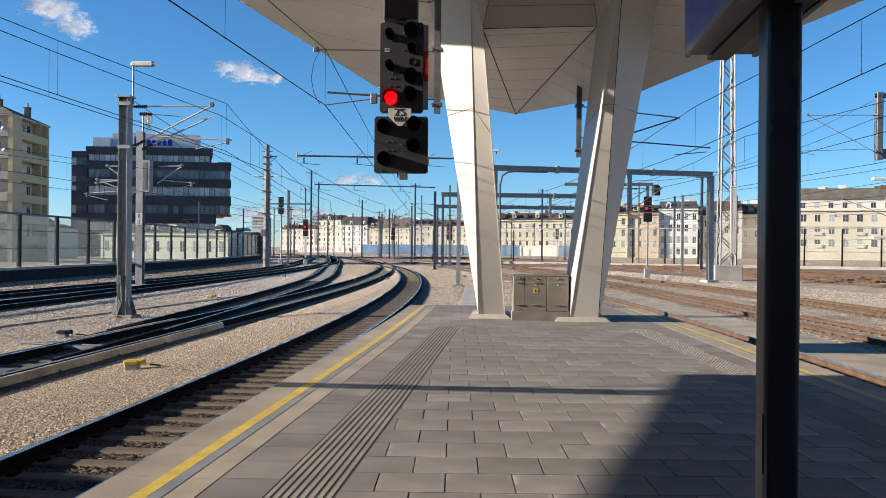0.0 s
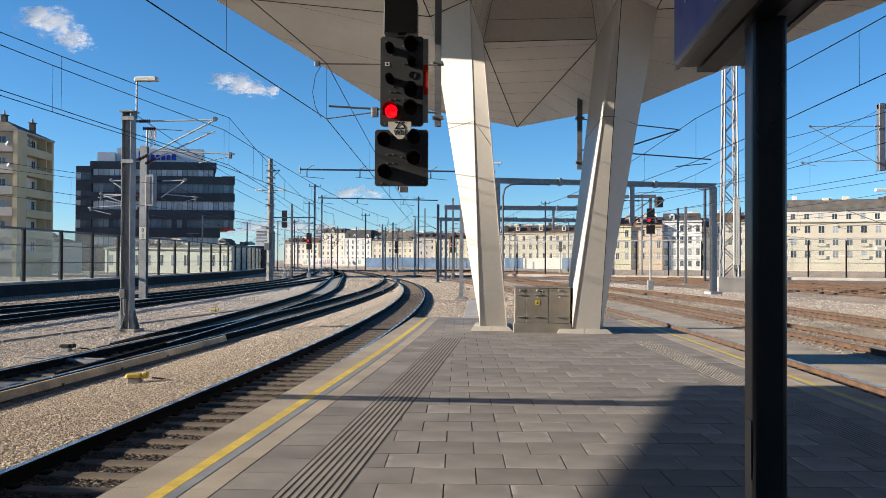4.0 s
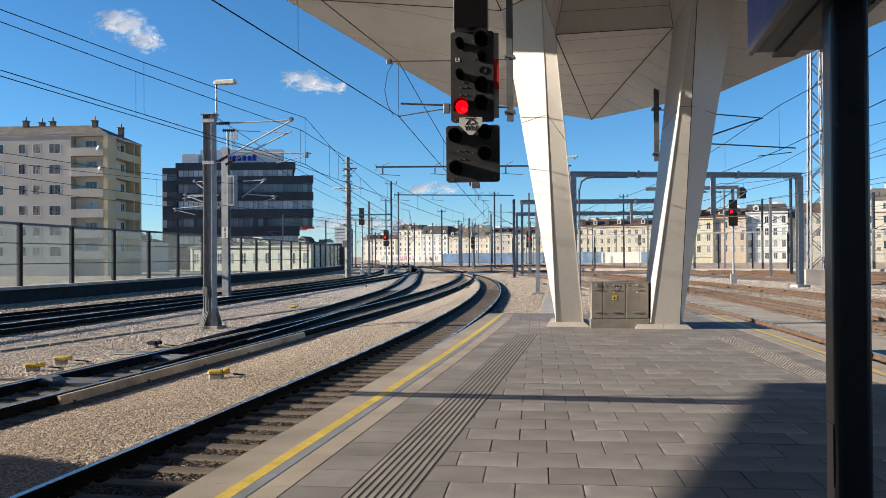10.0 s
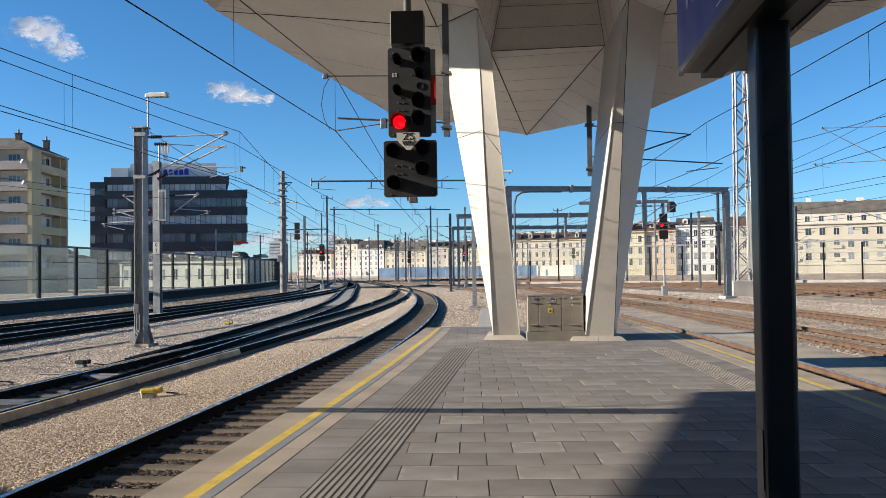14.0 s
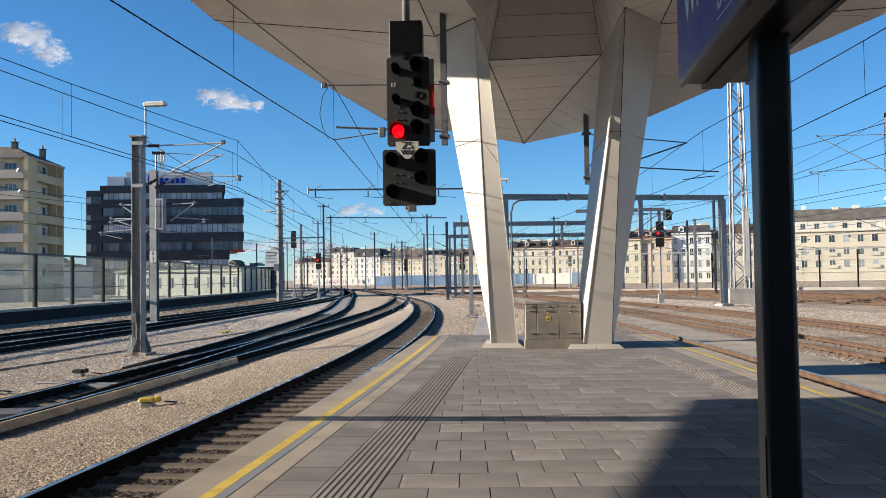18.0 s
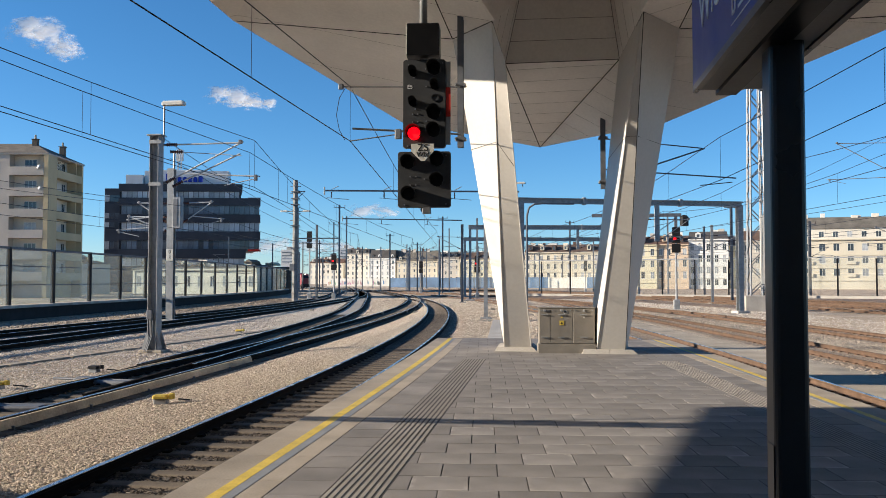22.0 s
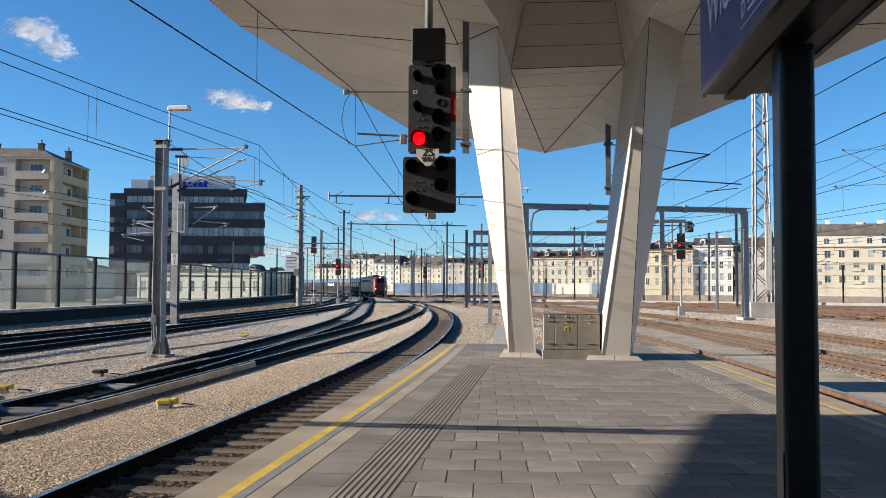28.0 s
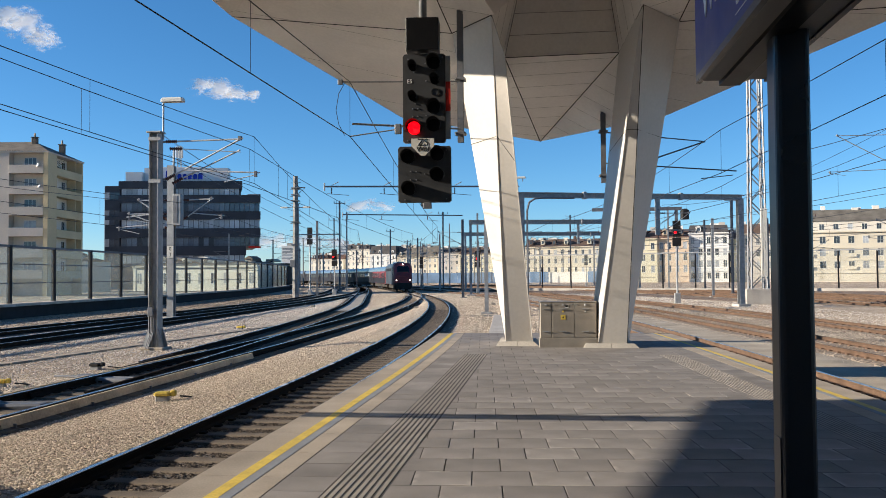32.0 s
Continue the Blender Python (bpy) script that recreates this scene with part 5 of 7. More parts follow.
# feeder wires on the mast heads
feed = thing("feeder_wires", (0, 0, 0), "dark feeder wires strung from mast to mast", "overhead line", "overhead lines", "structure")
for pts in ([(-13.3, 27.5, 6.75), (-29.3, 96.8, 9.4), (-42, 165, 10)], [(-22.25, 47.8, 9.0), (-29.2, 105.9, 7.4), (-34.8, 145.7, 8)],
            [(25.9, 64.0, 13.0), (16.7, -20, 8.6)], [(26.2, 64.0, 13.0), (22.1, 104.8, 10.6)], [(17.4, 92.0, 7.4), (30, 30, 7.8)]):
    m = Mesh()
    for p, q in zip(pts, pts[1:]):
        n = 12
        for i in range(n):
            u, v = i / n, (i + 1) / n
            a = Vector(p).lerp(Vector(q), u) - Vector((0, 0, 1.6 * u * (1 - u)))
            b = Vector(p).lerp(Vector(q), v) - Vector((0, 0, 1.6 * v * (1 - v)))
            m.cyl(a, b, 0.010 + 0.0001 * max(0, a.y), n=5, caps=False)
    part("feeder_wire", m, M_WIRE, feed)

# bracket from the hung post to the platform track's wire
br = thing("catenary_bracket", (-1.8, 17.3, 4.6), "thin steel bracket holding the wire over the platform track", "bracket")
tube("top_tube", (0, 0, 1.15), (-2.35, -0.6, 1.08), 0.016, br)
tube("register_tube", (0, 0, 0.16), (-2.15, -0.58, 0.22), 0.022, br)
tube("steady_arm", (-1.2, -0.4, 0.12), (-2.2, -0.6, -0.04), 0.013, br)
part("clip", Mesh().box(-1.3, -1.16, -0.45, -0.35, 0.02, 0.22, 0.02), M_GALVD, br)
part("clip", Mesh().box(-2.44, -2.33, -0.64, -0.57, 1.03, 1.14, 0.02), M_GALVD, br)
pts = [Vector((-2.3, -0.6, 1.05)), Vector((-2.42, -0.6, 0.85)), Vector((-2.48, -0.6, 0.5)), Vector((-2.42, -0.6, 0.2)), Vector((-2.3, -0.6, -0.02))]
m = Mesh()
for a, b in zip(pts, pts[1:]):
    m.cyl(a, b, 0.007, n=5)
part("jumper_wire", m, M_WIRE, br)
br2 = thing("catenary_bracket", (1.50, 22.0, 4.08), "dark steel bracket reaching from between the columns over the track", "bracket")
tube("top_tube", (0, 0, 1.3), (2.68, 1.4, 1.22), 0.016, br2, M_GALVD)
tube("strut", (0, 0, 0.2), (2.75, 1.45, 1.22), 0.02, br2, M_GALVD)
tube("register_tube", (0, 0, 0.50), (3.6, 1.6, 0.42), 0.018, br2, M_GALVD)
tube("steady_arm", (3.5, 1.6, 0.31), (2.6, 1.3, 0.20), 0.012, br2, M_GALVD)

# ---- noise barriers ----
M_DARKWALL = mat("dark_wall", (0.027, 0.027, 0.029), 0.9, scale=1.5, var=0.3)
M_COPING = mat("coping", (0.359, 0.343, 0.312), 0.85, scale=1.1, var=0.3)
fence = thing("noise_barrier", (0, 0, 0), "transparent glass noise barrier with black posts on a dark wall", "noise barrier")
FX = spline([10, 42.7, 53.3, 64.2, 100, 140, 170], [-31.2, -32.2, -33.0, -33.9, -38.0, -44.8, -51.5])
ys_f, y = [], 10.5
while y < 152:
    ys_f.append(y)
    y += 5.37
post_me = Mesh().box(-0.10, 0.10, -0.14, 0.14, 0.0, 3.55).data("post")
post_me.materials.append(M_BLACKM)
for i, y in enumerate(ys_f):
    s = math.degrees(math.atan2(-(FX(y + 1) - FX(y - 1)), 2))
    o = part("post", post_me, None, fence)
    o.matrix_basis = pose(FX(y), y, 0.2, 0, 0, s)
    if i + 1 < len(ys_f):
        y2 = ys_f[i + 1]
        a, b = Vector((FX(y), y, 0)), Vector((FX(y2), y2, 0))
        d_ = (b - a).normalized()
        nrm = Vector((d_.y, -d_.x, 0))
        for z0, z1 in ((0.24, 1.42), (1.46, 2.60), (2.64, 3.62)):
            g_ = part("glass_pane", Mesh().prism([a + d_ * 0.12 + Vector((0, 0, z0)), b - d_ * 0.12 + Vector((0, 0, z0)), b - d_ * 0.12 + Vector((0, 0, z1)), a + d_ * 0.12 + Vector((0, 0, z1))], nrm * 0.02), M_FENCEG, fence)
            g_.visible_shadow = False
        for z in (1.44, 2.62):
            part("rail", Mesh().bar(a + Vector((0, 0, z)), b + Vector((0, 0, z)), 0.05), M_GALVD, fence)
        part("top_rail", Mesh().bar(a + Vector((0, 0, 3.72)), b + Vector((0, 0, 3.72)), 0.2, 0.14), M_GALVD, fence, "grey corrugated top rail")
        part("wall_segment", Mesh().prism([a + nrm * 0.15 + Vector((0, 0, -0.8)), b + nrm * 0.15 + Vector((0, 0, -0.8)), b - nrm * 0.3 + Vector((0, 0, -0.8)), a - nrm * 0.3 + Vector((0, 0, -0.8))], (0, 0, 0.82)), M_DARKWALL, fence, "black concrete wall segment")
        part("coping", Mesh().prism([a + nrm * 0.45 + d_ * 0.03 + Vector((0, 0, 0.02)), b + nrm * 0.45 - d_ * 0.03 + Vector((0, 0, 0.02)), b - nrm * 0.3 - d_ * 0.03 + Vector((0, 0, 0.02)), a - nrm * 0.3 + d_ * 0.03 + Vector((0, 0, 0.02))], (0, 0, 0.17)), M_COPING, fence, "stained concrete coping")
# black end panels of the barrier
for k in range(3):
    y = ys_f[-1] + 1.0 + 2.2 * k
    part("end_panel", Mesh().box(FX(y) - 0.1, FX(y) + 0.1, y - 1.05, y + 1.05, -0.7, 3.7), M_BLACKM, fence, "black end panel")

fr = thing("noise_barrier", (0, 0, 0), "transparent glass noise barrier in front of the cream houses", "noise barrier")
M_FG2 = glass("fence_glass_far", (0.45, 0.46, 0.45), 0.08, clear=(0.95, 0.96, 0.95))
RX0, RX1 = Vector((-14, 140, 0)), Vector((75, 108, 0))
n = 20
for i in range(n):
    a, b = RX0.lerp(RX1, i / n), RX0.lerp(RX1, (i + 1) / n)
    part("post", Mesh().box(a.x - 0.09, a.x + 0.09, a.y - 0.1, a.y + 0.1, -0.7, 4.7), M_BLACKM, fr)
    for z0, z1 in ((0.6, 2.6), (2.7, 4.7)):
        g_ = part("glass_pane", Mesh().prism([a + Vector((0.2, 0, z0)), b + Vector((-0.2, 0, z0)), b + Vector((-0.2, 0, z1)), a + Vector((0.2, 0, z1))], (0, 0.03, 0)), M_FG2, fr)
        g_.visible_shadow = False
    part("top_rail", Mesh().bar(a + Vector((0, 0, 4.85)), b + Vector((0, 0, 4.85)), 0.16), M_GALV, fr)
    part("plinth", Mesh().prism([a + Vector((0, -0.2, -0.75)), b + Vector((0, -0.2, -0.75)), b + Vector((0, 0.2, -0.75)), a + Vector((0, 0.2, -0.75))], (0, 0, 0.38)), M_CONC2, fr, "pale concrete plinth")

# graffiti wall and blue wall at the far end
gw = thing("graffiti_wall", (0, 0, 0), "low white wall with colourful graffiti at the end of the yard", "wall")
part("wall", Mesh().prism([(-79, 301, -0.2), (-55, 296, -0.2), (-55, 296.4, -0.2), (-79, 301.4, -0.2)], (0, 0, 2.6)), M_FRAMEW, gw)
part("footing", Mesh().prism([(-79, 300.8, -0.8), (-55, 295.8, -0.8), (-55, 296.6, -0.8), (-79, 301.6, -0.8)], (0, 0, 0.6)), M_CONC2, gw)
rg_ = random.Random(4)
cols = [mat("paint_%d" % i, c, 0.7) for i, c in enumerate([(0.42, 0.10, 0.12), (0.12, 0.22, 0.38), (0.20, 0.38, 0.24), (0.45, 0.34, 0.16), (0.42, 0.20, 0.32), (0.07, 0.07, 0.08), (0.32, 0.46, 0.52), (0.50, 0.30, 0.34)])]
wall_at = lambda u, z: (-79 + 24 * u, 301 - 5 * u - 0.03, z)
u = 0.03
while u < 0.97:
    c = cols[rg_.randrange(8)]
    for k in range(rg_.randint(2, 5)):
        # one stroke of a sprayed letter
        a, lean, h = u + 0.012 * k, rg_.uniform(-0.010, 0.010), rg_.uniform(0.7, 1.6)
        z = rg_.uniform(0.0, 0.5)
        w = rg_.uniform(0.004, 0.010)
        q = [wall_at(a, z), wall_at(a + w, z + rg_.uniform(-0.1, 0.15)), wall_at(a + w + lean, z + h), wall_at(a + lean, z + h + rg_.uniform(-0.2, 0.1))]
        part("graffiti_stroke", Mesh().prism(q, (-0.005, -0.02, 0)), c if k % 3 else cols[rg_.randrange(8)], gw)
    u += rg_.uniform(0.05, 0.11)
M_BLUEW = mat("blue_wall", (0.094, 0.156, 0.257), 0.7, scale=0.3, var=0.3)
bw = thing("blue_wall", (0, 0, 0), "blue-grey sheet wall along the end of the yard", "wall")
for k in range(16):
    a, b = -55 + 6.2 * k, -55 + 6.2 * (k + 1) - 0.06
    ya, yb = 296 - 0.3 * (k * 6.2), 296 - 0.3 * ((k + 1) * 6.2)
    part("panel", Mesh().prism([(a, ya, -0.75), (b, yb, -0.75), (b, yb + 0.2, -0.75), (a, ya + 0.2, -0.75)], (0, 0, 3.5 if k % 3 else 3.3)), M_BLUEW if k not in (9, 10, 12) else M_FRAMEW, bw)

# ---- buildings ----
def window(parent, w, h, x, y, z, glassm, depth=0.12, frame=None, mull=1):
    """A recessed window on a facade that faces -y in the parent's space."""
    fr_ = part("window", win_mesh(w, h, mull), frame or M_FRAMEW, parent, at=(x, y, z))
    part("pane", pane_mesh(w, h, glassm), None, fr_)
    return fr_


WM, PM = {}, {}


def win_mesh(w, h, mull):
    k = (w, h, mull)
    if k not in WM:
        t = 0.07
        xs_ = [-w / 2 - t, -w / 2]
        for i in range(mull):
            x = -w / 2 + w * (i + 1) / (mull + 1)
            xs_ += [x - 0.03, x + 0.03]
        xs_ += [w / 2, w / 2 + t]
        m = Mesh().lattice(xs_, [-t - 0.05, 0, h, h + t], lambda j, i: j != 1 or i % 2 == 0, -0.015, 0.10)
        WM[k] = m.data("window")
    return WM[k]


def pane_mesh(w, h, gm):
    k = (w, h, gm.name)
    if k not in PM:
        PM[k] = Mesh().box(-w / 2, w / 2, 0.0, 0.02, 0, h).data("pane")
        PM[k].materials.append(gm)
    return PM[k]


M_PLASTER = mat("grey_plaster", (0.47, 0.425, 0.375), 0.85, scale=0.25, var=0.1, fine=6)
M_YPLASTER = mat("yellow_plaster", (0.52, 0.42, 0.26), 0.85, scale=0.25, var=0.10, fine=6)
M_LPLASTER = mat("pale_loggia_plaster", (0.62, 0.57, 0.49), 0.85, scale=0.25, var=0.08, fine=6)
M_SLATE = mat("grey_roof_tiles", (0.135, 0.118, 0.098), 0.85, scale=0.9, var=0.3, fine=9)
M_DARKF = mat("dark_blue_facade", (0.031, 0.037, 0.051), 0.35, scale=0.3, var=0.2, fine=8)
M_LGREY = mat("light_grey_cladding", (0.62, 0.63, 0.64), 0.5, scale=0.3, var=0.06)
M_LOGO = mat("blue_sign_shape", (0.02, 0.06, 0.42), 0.5)

# apartment house with loggias
ap = thing("apartment_house", (-68.3, 109.2, BED_Z), "grey apartment house with loggias and a yellow side", "house", rz=8.0)
EV = 20.1
W_ = 34.0
part("wall", Mesh().prism([(-W_, 0, 0), (-5.3, 0, 0), (-5.3, 1.5, 0), (-0.55, 1.5, 0), (-0.55, 0, 0), (0, 0, 0), (0, 2.0, 0), (-1.9, 2.0, 0), (-1.9, 12, 0), (-W_, 12, 0)], (0, 0, EV)), M_PLASTER, ap)
part("side_wall", Mesh().prism([(0.012, 1.2, 0), (0.012, 2.9, 0), (-1.4, 2.9, 0), (-1.4, 11.5, 0), (0.0, 11.5, 0), (0, 12.02, 0), (-2.0, 12.02, 0), (-2.0, 2.6, 0), (-0.4, 2.6, 0), (-0.4, 1.2, 0)], (0, 0, EV - 0.02)), M_YPLASTER, ap, "yellow plastered side")
part("roof", Mesh().add([(-W_, -0.15, EV), (0.15, -0.15, EV), (0.15, 12.2, EV), (-W_, 12.2, EV), (-W_, 6, EV + 2.2), (-4.5, 6, EV + 2.2)], [(0, 1, 5, 4), (1, 2, 5), (2, 3, 4, 5), (3, 0, 4), (3, 2, 1, 0)]), M_SLATE, ap, "dark tiled hipped roof")
part("eaves_board", Mesh().box(-W_, 0.12, -0.12, 12.15, EV - 0.22, EV - 0.01), M_PLASTER, ap)
for x, y in ((-14.6, 5.2), (-13.0, 6.8), (-3.9, 4.6), (-1.8, 8.8), (-11.2, 6.5)):
    ch = part("chimney", Mesh().box(x - 0.40, x + 0.40, y - 0.3, y + 0.3, EV + 0.6, EV + 3.0 - abs(y - 6) * 0.3, 0.05), M_SLATE, ap, "brick chimney")
    part("chimney_cap", Mesh().box(x - 0.48, x + 0.48, y - 0.37, y + 0.37, EV + 3.0 - abs(y - 6) * 0.3, EV + 3.1 - abs(y - 6) * 0.3), M_SLATE, ch)
    part("chimney_pot", Mesh().cyl((x, y, EV + 3.1 - abs(y - 6) * 0.3), (x, y, EV + 3.7 - abs(y - 6) * 0.3), 0.17, 0.12, n=8), M_CONC, ch)
for f in range(6):
    z = EV - 2.65 - 2.92 * f
    for k, x in enumerate((-12.35, -10.25, -15.6, -17.8, -22.4, -24.6, -29.0, -31.2)):
        window(ap, 1.0, 1.3, x, 0.0, z, M_WINDOW if (f + k) % 3 else M_WINDOWL, mull=0)
    for x in (-7.6, -19.9, -26.8):
        window(ap, 1.6, 1.3, x, 0.0, z, M_WINDOWL if f < 2 else M_WINDOW, mull=1)
    lz = EV - 2.92 * (f + 1)
    part("loggia_slab", Mesh().box(-5.3, -0.55, 0.0, 1.5, lz - 0.12, lz + 0.06), M_PLASTER, ap)
    part("parapet", Mesh().box(-5.3, -0.55, -0.12, 0.02, lz - 0.15, lz + 1.0, 0.02), M_PLASTER, ap, "plastered loggia parapet")
    part("loggia_back_wall", Mesh().box(-5.28, -0.57, 1.40, 1.47, lz + 0.07, lz + 2.78), M_LPLASTER, ap, "pale loggia back wall")
    part("parapet_rail", Mesh().bar((-5.25, -0.05, lz + 1.10), (-0.6, -0.05, lz + 1.10), 0.05), M_GALV, ap)
    part("side_back_wall", Mesh().box(-1.38, -1.30, 2.95, 11.45, lz + 0.07, lz + 2.78), M_LPLASTER, ap, "pale loggia back wall")
    part("side_partition", Mesh().box(-1.3, 0.0, 9.3, 9.5, lz + 0.07, lz + 2.78), M_YPLASTER, ap)
    window(ap, 1.6, 2.0, -3.0, 1.38, lz + 0.1, M_WINDOWL if f % 2 else M_WINDOW, mull=2)
    part("side_slab", Mesh().box(-1.5, 0.0, 2.9, 11.5, lz - 0.12, lz + 0.06), M_YPLASTER, ap)
    part("side_parapet", Mesh().box(-0.1, 0.03, 2.9, 11.5, lz - 0.15, lz + 0.98, 0.02), M_YPLASTER, ap, "yellow loggia parapet")
    for y, w in ((4.6, 1.4), (8.0, 1.0)):
        fr_ = part("window", win_mesh(w, 1.6, 1), M_FRAMEW, ap)
        fr_.matrix_basis = pose(-1.28, y, lz + 0.7, 0, 0, 90)
        part("pane", pane_mesh(w, 1.6, M_WINDOW), None, fr_)
dish = Mesh().cyl((-1.2, -0.25, EV - 2.0), (-1.28, -0.33, EV - 1.95), 0.32, 0.28, n=14)
part("satellite_dish", dish, M_LGREY, ap)
part("satellite_dish", Mesh().cyl((-1.0, -0.25, EV - 4.9), (-1.08, -0.33, EV - 4.85), 0.32, 0.28, n=14), M_LGREY, ap)
bush = Mesh()
for k in range(60):
    p = Vector((-0.2 - random.random() * 0.5, 3.6 + random.random() * 2.2, EV - 2.0 + random.random() * 1.3))
    bush.add([p, p + Vector((0.2, 0.1, 0.25)), p + Vector((-0.1, 0.25, 0.1))], [(0, 1, 2)])
part("balcony_plants", bush, mat("leaves", (0.04, 0.06, 0.025), 0.8), ap, "dark green balcony plants")

part("corner_pilaster", Mesh().box(-0.56, 0.06, -0.07, 1.2, 0, EV - 0.2), M_YPLASTER, ap, "yellow corner strip")

# dark office block
M_OFF1 = mat("office_glass", (0.13, 0.155, 0.18), 0.1, scale=0.8, var=0.35, bump=0.0, spec=0.7, rand=0.6)
# Bright reflections in some panes are put into this paler colour.
M_OFF2 = mat("office_glass_bright", (0.50, 0.52, 0.54), 0.2, scale=0.8, var=0.25, bump=0.0, spec=0.5, rand=0.35)
of = thing("office_building", (-88.4, 166.7, BED_Z), "dark blue-black office building with ribbon windows", "office building", rz=9.5)
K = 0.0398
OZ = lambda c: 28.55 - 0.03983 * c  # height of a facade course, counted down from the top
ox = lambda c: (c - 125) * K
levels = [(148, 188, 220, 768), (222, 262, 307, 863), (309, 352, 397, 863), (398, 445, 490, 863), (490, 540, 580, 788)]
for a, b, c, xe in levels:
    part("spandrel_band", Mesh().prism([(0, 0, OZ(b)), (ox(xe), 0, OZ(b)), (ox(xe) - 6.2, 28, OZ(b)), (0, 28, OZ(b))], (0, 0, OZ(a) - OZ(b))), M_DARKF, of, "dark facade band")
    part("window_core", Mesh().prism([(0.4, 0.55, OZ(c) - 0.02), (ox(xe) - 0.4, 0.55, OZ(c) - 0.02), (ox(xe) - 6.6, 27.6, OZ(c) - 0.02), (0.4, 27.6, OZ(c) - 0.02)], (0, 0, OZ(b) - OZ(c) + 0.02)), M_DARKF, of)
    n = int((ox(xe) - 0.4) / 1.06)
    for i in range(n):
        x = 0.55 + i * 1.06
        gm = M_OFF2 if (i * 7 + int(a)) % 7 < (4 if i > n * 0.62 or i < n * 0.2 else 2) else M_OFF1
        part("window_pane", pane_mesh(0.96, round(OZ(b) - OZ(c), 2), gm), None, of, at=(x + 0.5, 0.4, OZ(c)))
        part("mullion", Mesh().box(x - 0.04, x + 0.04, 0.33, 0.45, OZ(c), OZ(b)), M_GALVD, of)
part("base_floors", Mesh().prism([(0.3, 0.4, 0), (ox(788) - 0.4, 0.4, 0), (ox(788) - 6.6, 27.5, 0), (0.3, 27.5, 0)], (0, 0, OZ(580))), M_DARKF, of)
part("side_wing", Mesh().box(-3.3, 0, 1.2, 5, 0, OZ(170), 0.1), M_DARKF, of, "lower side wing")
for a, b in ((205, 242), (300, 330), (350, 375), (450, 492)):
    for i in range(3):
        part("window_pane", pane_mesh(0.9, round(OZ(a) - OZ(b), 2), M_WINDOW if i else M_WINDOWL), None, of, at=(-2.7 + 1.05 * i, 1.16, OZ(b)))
part("penthouse", Mesh().box(0.8, 4.3, 2, 5.5, OZ(148), OZ(95)), M_LGREY, of, "light grey roof tinted blue for the sky it reflects structure")
part("penthouse", Mesh().box(4.4, 22.0, 3, 5.5, OZ(148), OZ(70)), M_LGREY, of, "light grey roof tinted blue for the sky it reflects structure")
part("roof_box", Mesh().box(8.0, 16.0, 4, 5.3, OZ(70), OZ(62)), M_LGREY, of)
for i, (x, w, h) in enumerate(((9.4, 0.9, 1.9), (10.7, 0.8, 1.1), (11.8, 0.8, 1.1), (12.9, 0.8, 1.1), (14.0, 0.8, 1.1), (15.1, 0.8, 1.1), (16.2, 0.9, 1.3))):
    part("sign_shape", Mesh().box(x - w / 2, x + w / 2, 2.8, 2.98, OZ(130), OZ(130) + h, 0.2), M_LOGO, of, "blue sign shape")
for sx in (-0.35, 0.35):
    for sy in (-0.3, 0.3):
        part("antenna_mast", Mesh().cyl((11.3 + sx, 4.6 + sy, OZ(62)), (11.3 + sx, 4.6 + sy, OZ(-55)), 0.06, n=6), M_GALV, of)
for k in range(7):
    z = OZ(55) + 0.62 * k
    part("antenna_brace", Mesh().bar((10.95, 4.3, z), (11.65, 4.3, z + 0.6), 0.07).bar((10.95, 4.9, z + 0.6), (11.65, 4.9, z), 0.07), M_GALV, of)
for k, a in enumerate((0.3, 1.9, 3.4, 5.0)):
    x, y = 11.3 + 0.62 * math.cos(a), 4.6 + 0.62 * math.sin(a)
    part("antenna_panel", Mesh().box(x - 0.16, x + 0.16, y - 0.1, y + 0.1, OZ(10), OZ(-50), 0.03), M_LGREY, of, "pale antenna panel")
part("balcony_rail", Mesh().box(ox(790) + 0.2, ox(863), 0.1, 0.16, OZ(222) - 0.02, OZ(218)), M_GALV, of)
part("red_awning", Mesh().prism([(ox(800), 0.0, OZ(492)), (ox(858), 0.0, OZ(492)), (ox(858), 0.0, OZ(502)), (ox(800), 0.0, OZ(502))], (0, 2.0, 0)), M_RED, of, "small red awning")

# rows of city houses: foot line, eaves, ridge, wall colour, columns, storeys
PLAST = [mat("plaster_%d" % i, c, 0.85, scale=0.12, var=0.10, fine=3) for i, c in enumerate([(0.58, 0.53, 0.43), (0.60, 0.565, 0.50), (0.57, 0.50, 0.33), (0.56, 0.44, 0.33), (0.66, 0.655, 0.64), (0.59, 0.54, 0.40), (0.46, 0.43, 0.39)])]
ROOFS = [mat("roof_%d" % i, c, 0.8, scale=0.5, var=0.25, fine=4) for i, c in enumerate([(0.101, 0.07, 0.057), (0.066, 0.064, 0.066), (0.125, 0.078, 0.062), (0.133, 0.121, 0.105)])]


